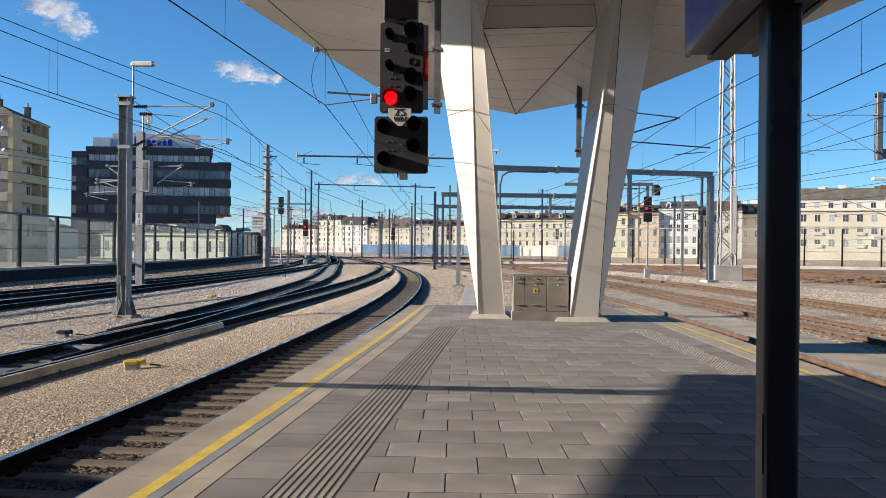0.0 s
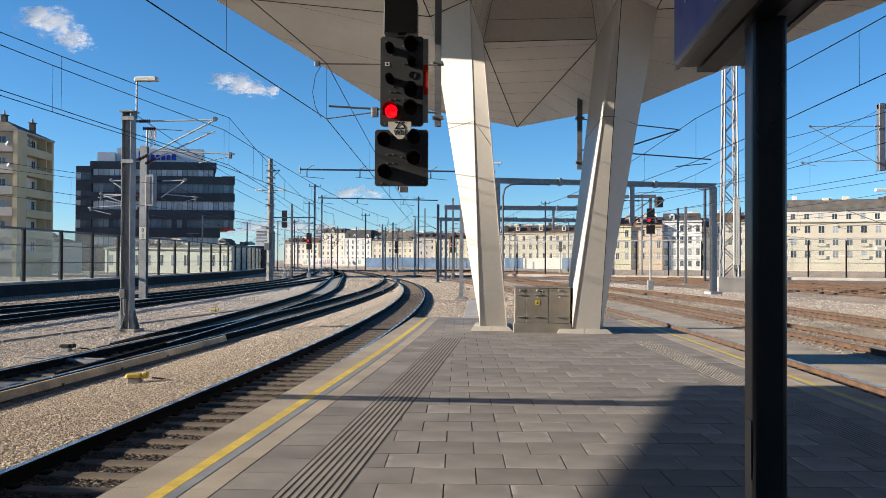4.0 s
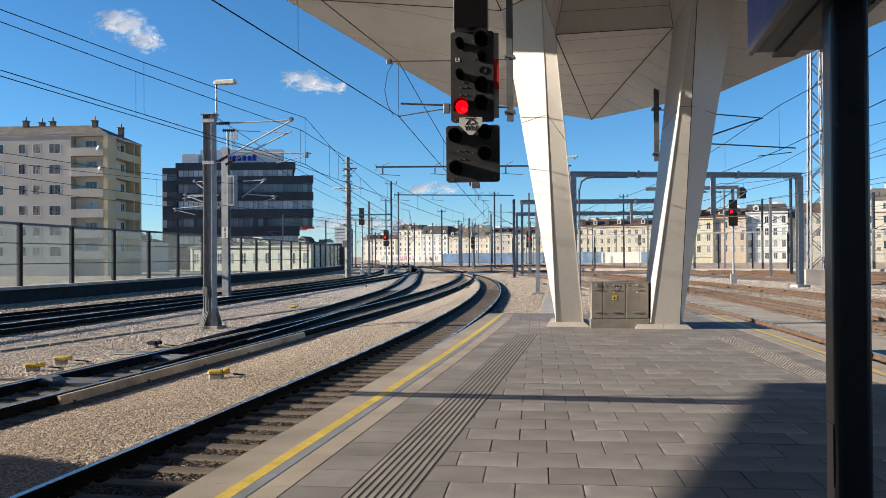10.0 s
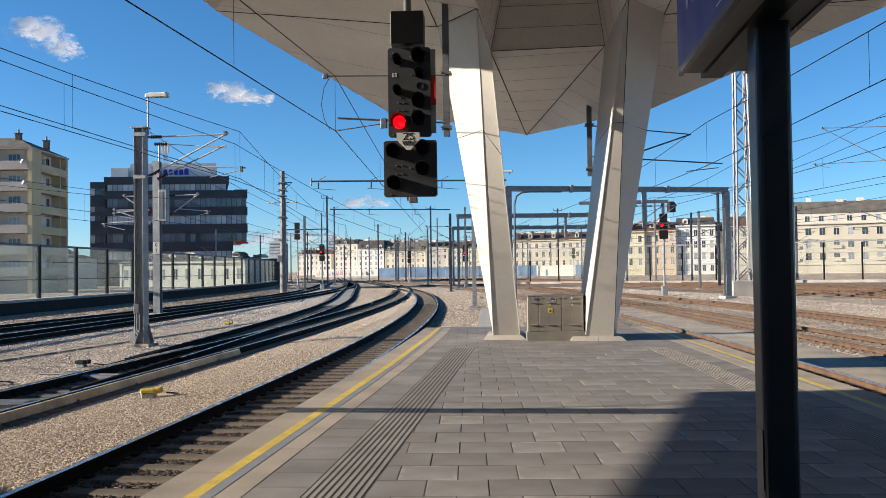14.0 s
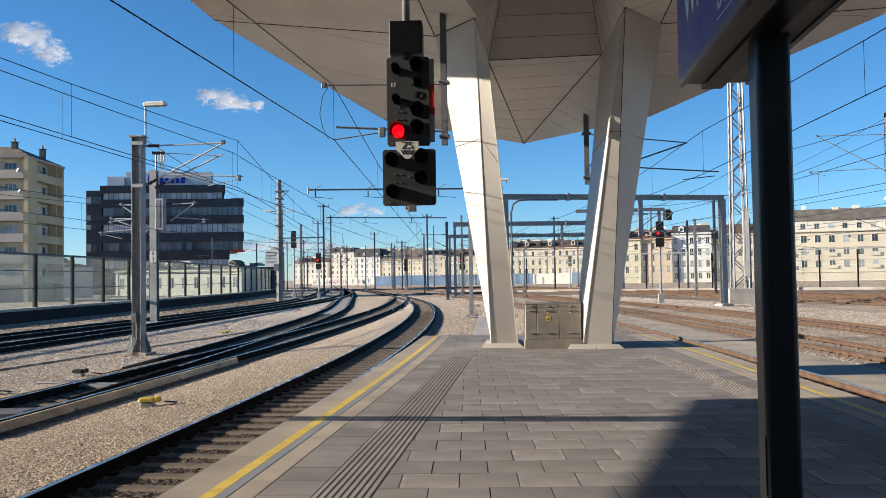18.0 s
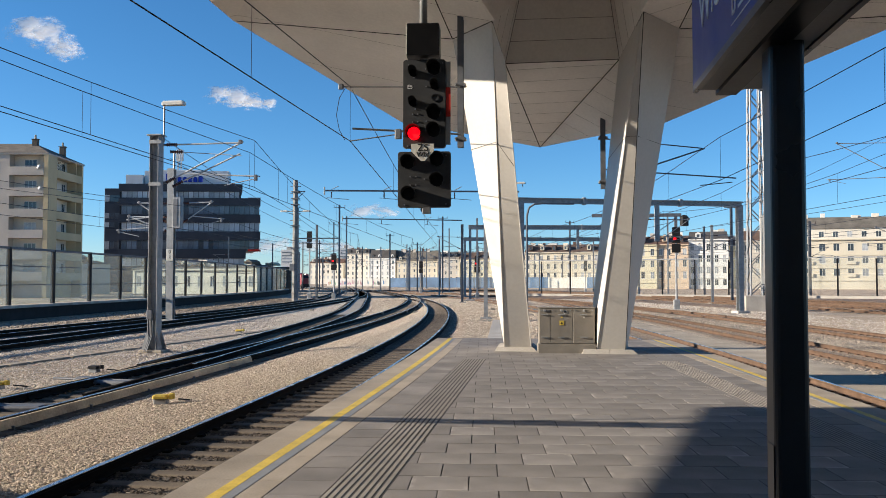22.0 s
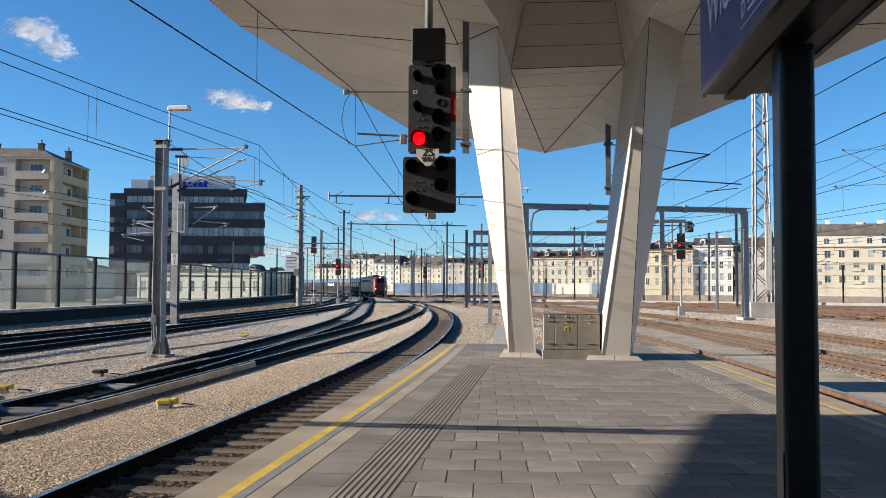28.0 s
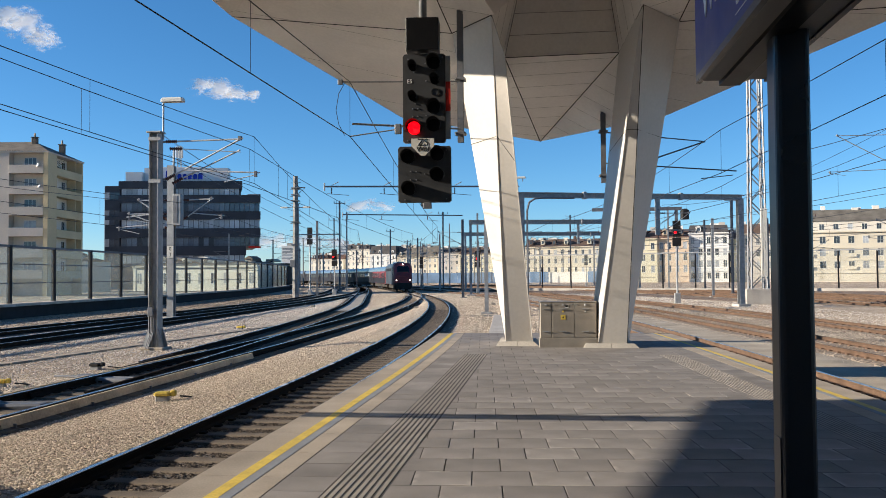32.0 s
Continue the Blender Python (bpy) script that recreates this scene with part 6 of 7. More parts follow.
def house(x0, y0, x1, y1, ev, rg, wall, roofm, label, floors=4, depth=13.0, w=0.95, mansard=False, pitch=2.9, attic=0.0):
    """A town house: rendered wall with courses and recessed windows, roof with dormers, chimneys and roof boxes."""
    ln = math.hypot(x1 - x0, y1 - y0)
    th = thing("town_house", (x0, y0, BED_Z), label, "house", "houses behind the yard", rz=-9.0)
    ev, rg = ev - BED_Z, rg - BED_Z
    rr = random.Random(int(abs(x0 * 10)))
    fh, top = 3.45, ev - 1.0
    part("wall", Mesh().box(0, ln - 0.05, 0, depth, 0, ev), wall, th)
    part("cornice", Mesh().box(-0.1, ln + 0.03, -0.45, 0.0, ev - 0.35, ev, 0.06), wall, th, "moulded cornice")
    for f in range(1, floors):
        z = top - fh * f - 0.25
        if z > 1.0:
            part("string_course", Mesh().box(0, ln - 0.05, -0.12 if f < floors - 1 else -0.22, 0.0, z, z + 0.2), wall, th)
    for x in (0.0, ln - 0.55):
        part("pilaster", Mesh().box(x, x + 0.5, -0.10, 0.0, 0, ev - 0.4), wall, th)
    base = ev
    if attic:
        part("attic_wall", Mesh().box(0.4, ln - 0.45, 1.2, depth - 1.2, ev, ev + attic), PLAST[1], th, "pale attic storey set back")
        for i in range(max(2, int(ln / pitch))):
            window(th, 1.2, 1.5, (i + 0.5) * ln / max(2, int(ln / pitch)), 1.19, ev + 0.55, M_WINDOW if i % 3 else M_WINDOWL)
        base = ev + attic
    if mansard:
        k = 1.6
        part("roof", Mesh().add([(0, -0.2, base), (ln, -0.2, base), (ln, depth, base), (0, depth, base), (0.4, k, rg), (ln - 0.4, k, rg), (ln - 0.4, depth - k, rg), (0.4, depth - k, rg)],
             [(3, 2, 1, 0), (4, 5, 6, 7), (0, 1, 5, 4), (1, 2, 6, 5), (2, 3, 7, 6), (3, 0, 4, 7)]), roofm, th, "mansard roof")
    else:
        y_ = 0.9 if attic else -0.5
        part("roof", Mesh().add([(-0.1, y_, base), (ln + 0.1, y_, base), (ln + 0.1, depth, base), (-0.1, depth, base), (-0.1, depth / 2, rg), (ln + 0.1, depth / 2, rg)],
             [(3, 2, 1, 0), (0, 1, 5, 4), (2, 3, 4, 5), (1, 2, 5), (3, 0, 4)]), roofm, th, "pitched tiled roof")
    # dormers and skylights on the street side
    n = max(1, int(ln / 4.2))
    for i in range(n if not attic else 0):
        x = (i + 0.5) * ln / n
        if rr.random() < 0.72:
            z = base + (0.35 if mansard else 0.8)
            h = min(1.7, (rg - base) * 0.55)
            yf = 0.1 if mansard else 0.4
            dm = part("dormer", Mesh().box(x - 0.75, x + 0.75, yf, yf + 3.2, z, z + h).prism([(x - 0.9, yf - 0.12, z + h), (x + 0.9, yf - 0.12, z + h), (x, yf - 0.12, z + h + 0.5)], (0, 3.3, 0)), wall if rr.random() < 0.6 else roofm, th, "dormer")
            part("pane", pane_mesh(0.8, round(h * 0.7, 2), M_WINDOW), None, dm, at=(x, yf - 0.02, z + h * 0.15))
    for k in range(max(2, int(ln / 4))):
        cx, cy = rr.uniform(1, max(1.5, ln - 1)), rr.uniform(0.42, 0.52)
        cw = rr.uniform(0.4, 1.0)
        part("chimney", Mesh().box(cx - cw, cx + cw, depth * cy, depth * cy + 0.8, rg - 1.5, rg + rr.uniform(0.4, 1.2)), PLAST[rr.choice((1, 4, 6))] if rr.random() < 0.7 else ROOFS[2], th)
    if ln > 9:
        cx, cw = rr.uniform(3, ln - 3), rr.uniform(1.2, 2.2)
        part("roof_box", Mesh().box(cx - cw, cx + cw, depth * 0.5, depth * 0.75, rg - 2.0, rg + rr.uniform(0.3, 1.1)), PLAST[4], th, "white roof structure")
    n = max(2, int(ln / pitch))
    for f in range(floors):
        z = top - fh * (f + 1) + 1.15
        if z < 0.6:
            break
        for i in range(n):
            x = (i + 0.5) * ln / n
            hh = 1.9 if f < floors - 1 else 1.7
            window(th, w, hh, x, -0.01, z, M_WINDOW if rr.random() < 0.5 else M_WINDOWL)
            if f == 1 and mansard:
                part("lintel", Mesh().box(x - w / 2 - 0.2, x + w / 2 + 0.2, -0.2, -0.0, z + hh + 0.2, z + hh + 0.4), wall, th)
    return th


house(-77.0, 151.0, -51.0, 151.0, 3.9, 4.5, PLAST[1], ROOFS[3], "low pale house behind the glass barrier", 2, 8.0, pitch=2.4)
house(-106.0, 141.0, -79.0, 141.0, 4.6, 5.2, PLAST[0], ROOFS[3], "low cream house behind the glass barrier", 2, 8.0, pitch=2.4)
house(-77.0, 196.0, -62.0, 196.0, 4.4, 5.0, PLAST[5], ROOFS[0], "low yellow house behind the glass barrier", 2, 8.0, pitch=2.2)
house(-154.9, 545.3, -131.8, 550.4, 13.1, 16.2, PLAST[1], ROOFS[2], "low pale house with a red roof", 4)
house(-128.1, 535.9, -112.3, 538.9, 18.9, 22.1, PLAST[1], ROOFS[1], "tall white town house with many windows", 6, mansard=True)
house(-109.1, 519.9, -92.4, 523.1, 15.4, 20.6, PLAST[4], ROOFS[1], "white town house with a dark slate roof", 5, mansard=True)
house(-91.3, 516.7, -65.8, 521.5, 13.5, 20.1, PLAST[0], ROOFS[3], "cream town house with a steep grey roof tinted blue for the sky it reflects", 5)
house(-64.9, 508.7, -51.5, 511.1, 15.5, 19.0, PLAST[6], ROOFS[1], "grey-beige town house with a slate roof", 5)
house(-51.5, 504.6, -23.6, 509.7, 14.6, 18.7, PLAST[5], ROOFS[0], "yellow-cream town house with a brown roof", 5)
house(-22.7, 490.4, -10.0, 492.8, 13.5, 16.7, PLAST[0], ROOFS[0], "cream town house with a brown tiled roof", 5)
house(-8.3, 344.2, 23.8, 350.1, 13.1, 16.3, PLAST[0], ROOFS[0], "long cream town house with a brown tiled roof", 4, pitch=2.6)
house(21.0, 308.9, 33.6, 311.2, 13.3, 16.1, PLAST[5], ROOFS[2], "pale yellow town house with a red-brown roof", 4)
house(25.0, 260.9, 33.1, 262.4, 12.5, 15.2, PLAST[5], ROOFS[2], "pale yellow town house with arched lower windows", 4, pitch=2.2)
house(33.2, 260.3, 42.2, 262.0, 12.6, 15.4, PLAST[3], ROOFS[2], "peach coloured town house with a red roof", 4, pitch=2.2)
house(42.3, 260.0, 53.6, 262.1, 14.0, 16.3, PLAST[4], ROOFS[1], "white town house with a slate mansard roof", 4, mansard=True, pitch=2.2)
house(53.7, 261.0, 57.5, 261.8, 12.1, 14.2, PLAST[2], ROOFS[2], "narrow ochre town house", 4, pitch=2.0)
house(57.6, 259.7, 66.4, 261.4, 13.5, 16.4, PLAST[6], ROOFS[0], "beige town house with dark balconies", 4, mansard=True)
house(66.6, 261.4, 78.8, 263.7, 12.5, 16.1, PLAST[6], ROOFS[1], "beige-grey town house with a slate roof", 4)
big = house(70.6, 245.9, 132.0, 249.0, 13.2, 19.6, PLAST[0], ROOFS[3], "long cream apartment block with a pale attic storey and grey roof tinted blue for the sky it reflects", 4, pitch=3.5, w=1.45, attic=2.9)
for i in range(0, 16, 3):
    for f in (1, 2):
        x, z = (i + 0.5) * 61.48 / 17, 13.94 - 1.0 - 3.45 * (f + 1) + 0.95
        part("balcony", Mesh().box(x - 1.2, x + 1.2, -0.35, 0.0, z - 0.12, z).box(x - 1.2, x + 1.2, -0.35, -0.31, z, z + 0.85), PLAST[0], big, "shallow cream balcony")
house(132.5, 249.5, 175.0, 252.0, 12.5, 17.0, PLAST[5], ROOFS[0], "yellow-cream apartment block with a brown roof", 4, pitch=3.6)

# pale high-rise blocks far behind the yard
for x, y, w_, h_ in ((-262, 820, 16, 33), (-240, 900, 22, 27), (-212, 860, 13, 36), (-176, 780, 26, 24), (-150, 840, 18, 31), (-118, 800, 30, 25), (-62, 760, 24, 24), (-20, 720, 34, 22)):
    fb = thing("tower_block", (x, y, BED_Z), "pale tower block far off behind the houses", "tower block", "far tower blocks", rz=6.0)
    part("wall", Mesh().box(0, w_, 0, 12, 0, h_), PLAST[4 if h_ > 30 else 1], fb)
    part("roof_box", Mesh().box(w_ * 0.3, w_ * 0.6, 3, 8, h_, h_ + 3), PLAST[6], fb)
    for k in range(4):
        part("window_band", Mesh().box(0.8, w_ - 0.8, -0.06, 0.0, h_ - 3.4 - 3.1 * k, h_ - 2.0 - 3.1 * k), M_WINDOWL, fb)

# ---- train ----
M_TCAR = mat("car_dark_blue", (0.012, 0.014, 0.022), 0.6, scale=0.5, var=0.1, bump=0.0, coat=0.0, spec=0.12)
M_TRED = mat("train_red", (0.165, 0.022, 0.030), 0.42, scale=0.5, var=0.1, bump=0.0, spec=0.3)
M_TGREY = mat("train_dark_grey", (0.014, 0.016, 0.024), 0.6, scale=0.5, var=0.1, bump=0.0, coat=0.0, spec=0.12)
# Blue of the reflected sky is put into this roof colour.
M_TROOF = mat("train_roof_sky_tint", (0.075, 0.115, 0.175), 0.22, scale=0.5, var=0.12, spec=0.5)
M_TBLUE = mat("train_grey_blue", (0.034, 0.046, 0.064), 0.35, scale=0.5, var=0.1, bump=0.0, spec=0.4)
M_LRED = mat("locomotive_red", (0.185, 0.032, 0.038), 0.42, scale=0.5, var=0.1, bump=0.0, spec=0.3)
M_TGLASS = mat("train_glass", (0.010, 0.012, 0.018), 0.12, var=0.1, bump=0.0, spec=0.4)
M_UNDER = mat("underframe", (0.035, 0.032, 0.03), 0.8, scale=1.5, var=0.2)


def section(w, z0, z1, r=0.5):
    """Half-rounded car section as (y, z) points."""
    pts = [(-w, z0), (w, z0), (w, z1 - r * 1.5)]
    for k in range(1, 7):
        a = math.pi / 2 * k / 6
        pts.append((w - r * (1 - math.cos(a)), z1 - r * 1.5 + r * 1.5 * math.sin(a)))
    for k in range(6, 0, -1):
        a = math.pi / 2 * k / 6
        pts.append((-w + r * (1 - math.cos(a)), z1 - r * 1.5 + r * 1.5 * math.sin(a)))
    pts.append((-w, z1 - r * 1.5))
    return pts


def loft(stations):
    m, n = Mesh(), len(stations[0][1])
    pts = [(x, y, z) for x, sec in stations for y, z in sec]
    fs = [(i * n + j, i * n + (j + 1) % n, (i + 1) * n + (j + 1) % n, (i + 1) * n + j) for i in range(len(stations) - 1) for j in range(n)]
    return m.add(pts, fs + [tuple(range(n)), tuple(reversed(range((len(stations) - 1) * n, len(stations) * n)))])


def bogie(parent, x, wheels=2):
    b = part("bogie", Mesh().box(x - 1.6, x + 1.6, -1.05, 1.05, 0.35, 0.72, 0.05), M_UNDER, parent, "dark bogie frame")
    for k in range(wheels):
        wx = x - 1.25 + 2.5 * k
        for s in (-0.75, 0.75):
            part("wheel", Mesh().cyl((wx, s - 0.07, 0.46), (wx, s + 0.07, 0.46), 0.46, n=18), M_RAIL, b)


def car(label, length, head=False, paint=None):
    th = thing("train_locomotive" if head else "passenger_car", (0, 0, 0), label, "train car", "cars of the express train")
    L = length / 2
    full = section(1.43, 0.95, 3.98)
    if head:
        st = [(-L, section(1.43, 0.95, 4.2)), (L - 2.2, section(1.47, 0.95, 4.32, 0.5)), (L - 1.2, section(1.45, 0.9, 4.2, 0.55)), (L - 0.6, section(1.40, 0.85, 3.75, 0.6)), (L - 0.12, section(1.32, 0.85, 2.75, 0.5)), (L, section(1.24, 0.9, 2.3, 0.4))]
        part("body", loft(st), M_LRED, th, "dark red locomotive body")
        part("side_panel", loft([(-L + 0.3, section(1.463, 0.97, 4.24, 0.52)), (L - 2.3, section(1.478, 0.97, 4.34, 0.5))]), M_TBLUE, th, "grey-blue body section behind the cab")
        part("nose_cover", loft([(L - 1.6, section(1.30, 2.5, 4.29, 0.5)), (L - 1.2, section(1.28, 2.5, 4.225, 0.55)), (L - 0.6, section(1.24, 2.45, 3.775, 0.55)), (L - 0.22, section(1.16, 2.4, 3.05, 0.4)), (L - 0.05, section(1.10, 2.35, 2.62, 0.2))]), M_LRED, th, "red nose cover round the windscreen")
        part("windscreen", loft([(L - 1.12, section(1.05, 2.75, 4.12, 0.35)), (L - 0.52, section(1.02, 2.7, 3.72, 0.35)), (L - 0.14, section(0.95, 2.6, 2.95, 0.2))]), M_TGLASS, th, "dark windscreen")
        part("buffer_beam", Mesh().box(L - 0.5, L + 0.05, -1.35, 1.35, 0.55, 1.2, 0.06), M_UNDER, th)
        for s in (-1.02, 1.02):
            part("headlight", Mesh().cyl((L - 0.12, s, 1.6), (L + 0.05, s, 1.6), 0.11, n=14), M_LAMPW, th, "lit headlight")
            part("buffer", Mesh().cyl((L, s * 0.86, 1.0), (L + 0.5, s * 0.86, 1.0), 0.2, n=12), M_UNDER, th)
        part("headlight", Mesh().cyl((L - 0.95, 0, 4.06), (L - 0.72, 0, 4.06), 0.11, n=14), M_LAMPW, th, "lit top headlight")
        part("plough", Mesh().prism([(L - 0.3, -1.25, 0.25), (L + 0.15, 0, 0.25), (L - 0.3, 1.25, 0.25)], (0, 0, 0.45)), M_UNDER, th)
        for s in (-1, 1):
            part("cab_window", Mesh().box(L - 2.9, L - 2.0, s * 1.48 - 0.015, s * 1.48 + 0.015, 2.45, 3.2), M_TGLASS, th)
            for k in range(5):
                part("grille", Mesh().box(-L + 1.5 + 2.6 * k, -L + 3.7 + 2.6 * k, s * 1.475 - 0.012, s * 1.475 + 0.012, 3.05, 3.5), M_TGREY, th)
        part("roof_gear", Mesh().box(-5, 4, -0.6, 0.6, 4.3, 4.55, 0.05), M_TROOF, th)
    else:
        part("body", loft([(-L, section(1.30, 1.0, 3.9)), (-L + 0.25, full), (L - 0.25, full), (L, section(1.30, 1.0, 3.9))]), paint or M_TCAR, th, "painted car body")
        part("roof", loft([(-L + 0.15, section(1.437, 3.12, 4.0, 0.5)), (L - 0.15, section(1.437, 3.12, 4.0, 0.5))]), M_TROOF, th, "grey roof tinted blue for the sky it reflects")
        for s in (-1, 1):
            part("window_band", Mesh().box(-L + 2.2, L - 2.2, s * 1.436 - 0.01, s * 1.436 + 0.01, 1.95, 2.95), M_TGREY if not paint else paint, th, "window band")
            for k in range(10):
                x = -L + 3.2 + k * (2 * L - 6.4) / 9
                part("window", Mesh().box(x - 0.65, x + 0.65, s * 1.45 - 0.01, s * 1.45 + 0.01, 2.05, 2.85), M_TGLASS, th)
            for x in (-L + 1.2, L - 1.2):
                part("door", Mesh().box(x - 0.45, x + 0.45, s * 1.44 - 0.012, s * 1.44 + 0.012, 1.05, 3.05), M_TGREY, th, "dark grey door")
            part("lower_band", Mesh().box(-L + 0.3, L - 0.3, s * 1.438 - 0.008, s * 1.438 + 0.008, 0.98, 2.15 if paint else 1.4), M_TGREY, th)
        part("gangway", Mesh().box(-L - 0.32, -L, -0.75, 0.75, 1.1, 3.5), M_UNDER, th)
        part("gangway", Mesh().box(L, L + 0.32, -0.75, 0.75, 1.1, 3.5), M_UNDER, th)
    part("underframe", Mesh().box(-L + 4.2, L - 4.2, -1.2, 1.2, 0.35, 1.0, 0.05), M_UNDER, th)
    bogie(th, -L + 3.2)
    bogie(th, L - 3.2)
    return th


loco = car("red and grey-blue express locomotive with three lit headlights", 19.2, True)
cars = [car("dark red passenger car coupled behind the locomotive", 26.4, paint=M_TRED), car("near-black passenger car of the express train", 26.4)]
for k in range(5):
    cars.append(copy_thing(cars[1], Matrix.Identity(4)))
for k in range(8):
    part("unreadable_mark", Mesh().box(3.2 + 0.8 * k, 3.75 + 0.8 * k, -1.466, -1.452, 2.25, 2.75 + 0.12 * (k % 3 == 1)), M_LGREY, cars[1], "pale unreadable lettering")

# the train's line as (length, place) from its last seen place outwards
LINE = []
s_, y_ = 0.0, 60.0
while y_ < 1100:
    LINE.append((s_, NEAR(y_), y_))
    s_ += math.hypot(1, NEAR(y_ + 1) - NEAR(y_))
    y_ += 1.0
LS, LX, LY = (np.array(c) for c in zip(*LINE))


def on_line(s):
    return Vector((float(np.interp(s, LS, LX)), float(np.interp(s, LS, LY)), RAIL_Z))


def nose(t):
    """How far along the line the train's nose stands at t seconds."""
    return float(np.interp(127.4 + 12.0 * (32.0 - t), LY, LS))


def motions():
    gap = 0.3
    offs, s = [], 0.0
    for ob, ln in [(loco, 19.2)] + [(c, 26.4) for c in cars]:
        rows = []
        for i in range(0, 65):
            t = 0.5 * i
            a, b = on_line(nose(t) + s + 3.2), on_line(nose(t) + s + ln - 3.2)
            mid, d_ = (a + b) / 2, a - b
            rows.append((t, Matrix.Translation(mid) @ Matrix.Rotation(math.atan2(d_.y, d_.x), 4, "Z")))
        walk(ob, rows)
        s += ln + gap + 0.35
    for th, a, b in SKY:
        walk(th, [(0.0, Matrix.Translation(a)), (32.0, Matrix.Translation(b))])


# ---- small things by the track ----
def yellow_box(x, y, rz, label, dark=False):
    th = thing("track_detector_box", (x, y, BED_Z + (0.09 if x > -8 else 0.0)), label, "trackside box", "yellow boxes by the track", rz=rz)
    th.scale = (0.95, 0.95, 0.78)
    part("foot", Mesh().box(-0.15, 0.11, -0.10, 0.10, 0.0, 0.13, 0.02), M_GALV, th, "grey cast foot")
    part("cover", Mesh().box(-0.18, 0.13, -0.12, 0.12, 0.13, 0.23, 0.035), M_BLACKM if dark else M_YELLOW, th, "yellow cover" if not dark else "dark cover")
    part("side_box", Mesh().box(0.14, 0.24, -0.07, 0.07, 0.12, 0.26, 0.02), M_BLACKM if dark else M_YELLOW, th)
    part("cable", Mesh().cyl((0.3, 0.1, 0.1), (0.5, 0.6, -0.02), 0.02, n=6), M_BLACKM, th)


yellow_box(-7.38, 15.5, 8, "yellow trackside detector box on grey foot in the ballast")
yellow_box(-14.2, 38.0, 0, "yellow trackside detector box in the far ballast")
yellow_box(-12.2, 16.6, 15, "yellow trackside box beside the switch")
yellow_box(-12.35, 17.8, 10, "yellow trackside box beside the switch")
yellow_box(-12.05, 21.4, 0, "dark trackside box beside the switch", True)

M_BOARD = mat("pale_board", (0.47, 0.365, 0.245), 0.8, scale=1.3, var=0.34, fine=22)
for fx, off, y0, y1, lab in ((MAIN2, 0.98, 12.6, 24.4, "long pale wooden cover board along the rail"), (MAIN2, -1.0, 8.0, 25.5, "weathered brown cover board along the far rail")):
    bd = thing("cover_board", (0, 0, 0), lab, "board", "boards along the switch")
    y = y0
    while y < y1 - 0.3:
        y2 = min(y + 2.4, y1)
        a, b = Vector((*side(fx, y, off)[:2], -0.70)), Vector((*side(fx, y2 - 0.004, off)[:2], -0.70))
        part("plank", Mesh().prism([a, b, b + Vector((0.05, 0, 0)), a + Vector((0.05, 0, 0))], (-0.05 if off > 0 else 0.05, 0, 0.15)), M_BOARD, bd)
        part("bracket", Mesh().box(a.x - 0.02, a.x + 0.09, a.y + 0.3, a.y + 0.33, -0.73, -0.66), M_GALVD, bd)
        y = y2
# switch machinery between the rails
for x, y, rz in ((-10.1, 14.7, 8), (-10.4, 18.7, -6)):
    sw = thing("switch_drive_cover", (x, y, BED_Z), "grey cast cover over the switch rods", "cover", "switch covers", rz=rz)
    part("cover", Mesh().box(-0.7, 0.75, -0.14, 0.14, 0.0, 0.13, 0.04), M_GALVD, sw)
    part("hump", Mesh().box(-0.65, -0.1, -0.2, 0.2, 0.02, 0.2, 0.07), M_GALVD, sw)
    part("rod", Mesh().cyl((-1.5, 0.3, 0.1), (1.3, 0.3, 0.1), 0.03, n=8), M_GALVD, sw)
# closed blades of the switch
sb = thing("track_switch", (0, 0, 0), "pair of dark pointed blades lying against the rails", "switch", kind="structure")
for off in (0.63, -0.60):
    bl = [(side(BRANCH2, y, off)[0], y, RAIL_Z) for y in (16, 18, 20, 22, 24)]
    part("blade", Mesh().sweep(bl, PROFILE[2:10]), M_RAIL, sb)
# smooth pale infill between the rails of the diverging track
fi = thing("track_infill", (0, 0, 0), "smooth pale grey infill between the diverging rails", "infill", kind="structure")
pth = [(*side(BRANCH2, y, 0)[:2], BED_Z) for y in range(58, 112, 4)]
part("slab", Mesh().sweep(pth, [(-0.55, -0.02), (0.55, -0.02), (0.55, 0.07), (-0.55, 0.07)]), mat("pale_infill", (0.265, 0.25, 0.226), 0.8, scale=0.4, var=0.12), fi)
# slab walkway from the platform's end to the mast beside the curve
wk = thing("walkway", (0, 0, 0), "narrow walkway of weathered concrete slabs behind the platform end", "walkway", kind="structure")
for k in range(26):
    y = 26.0 + 1.0 * k
    x = -1.62 - 0.048 * (y - 26.0)
    o = part("slab", Mesh().box(-0.40, 0.40, -0.49, 0.49, 0.0, 0.06, 0.012), M_CONC2, wk)
    o.matrix_basis = pose(x, y, BED_Z + 0.004, 0, 0, 2.7)
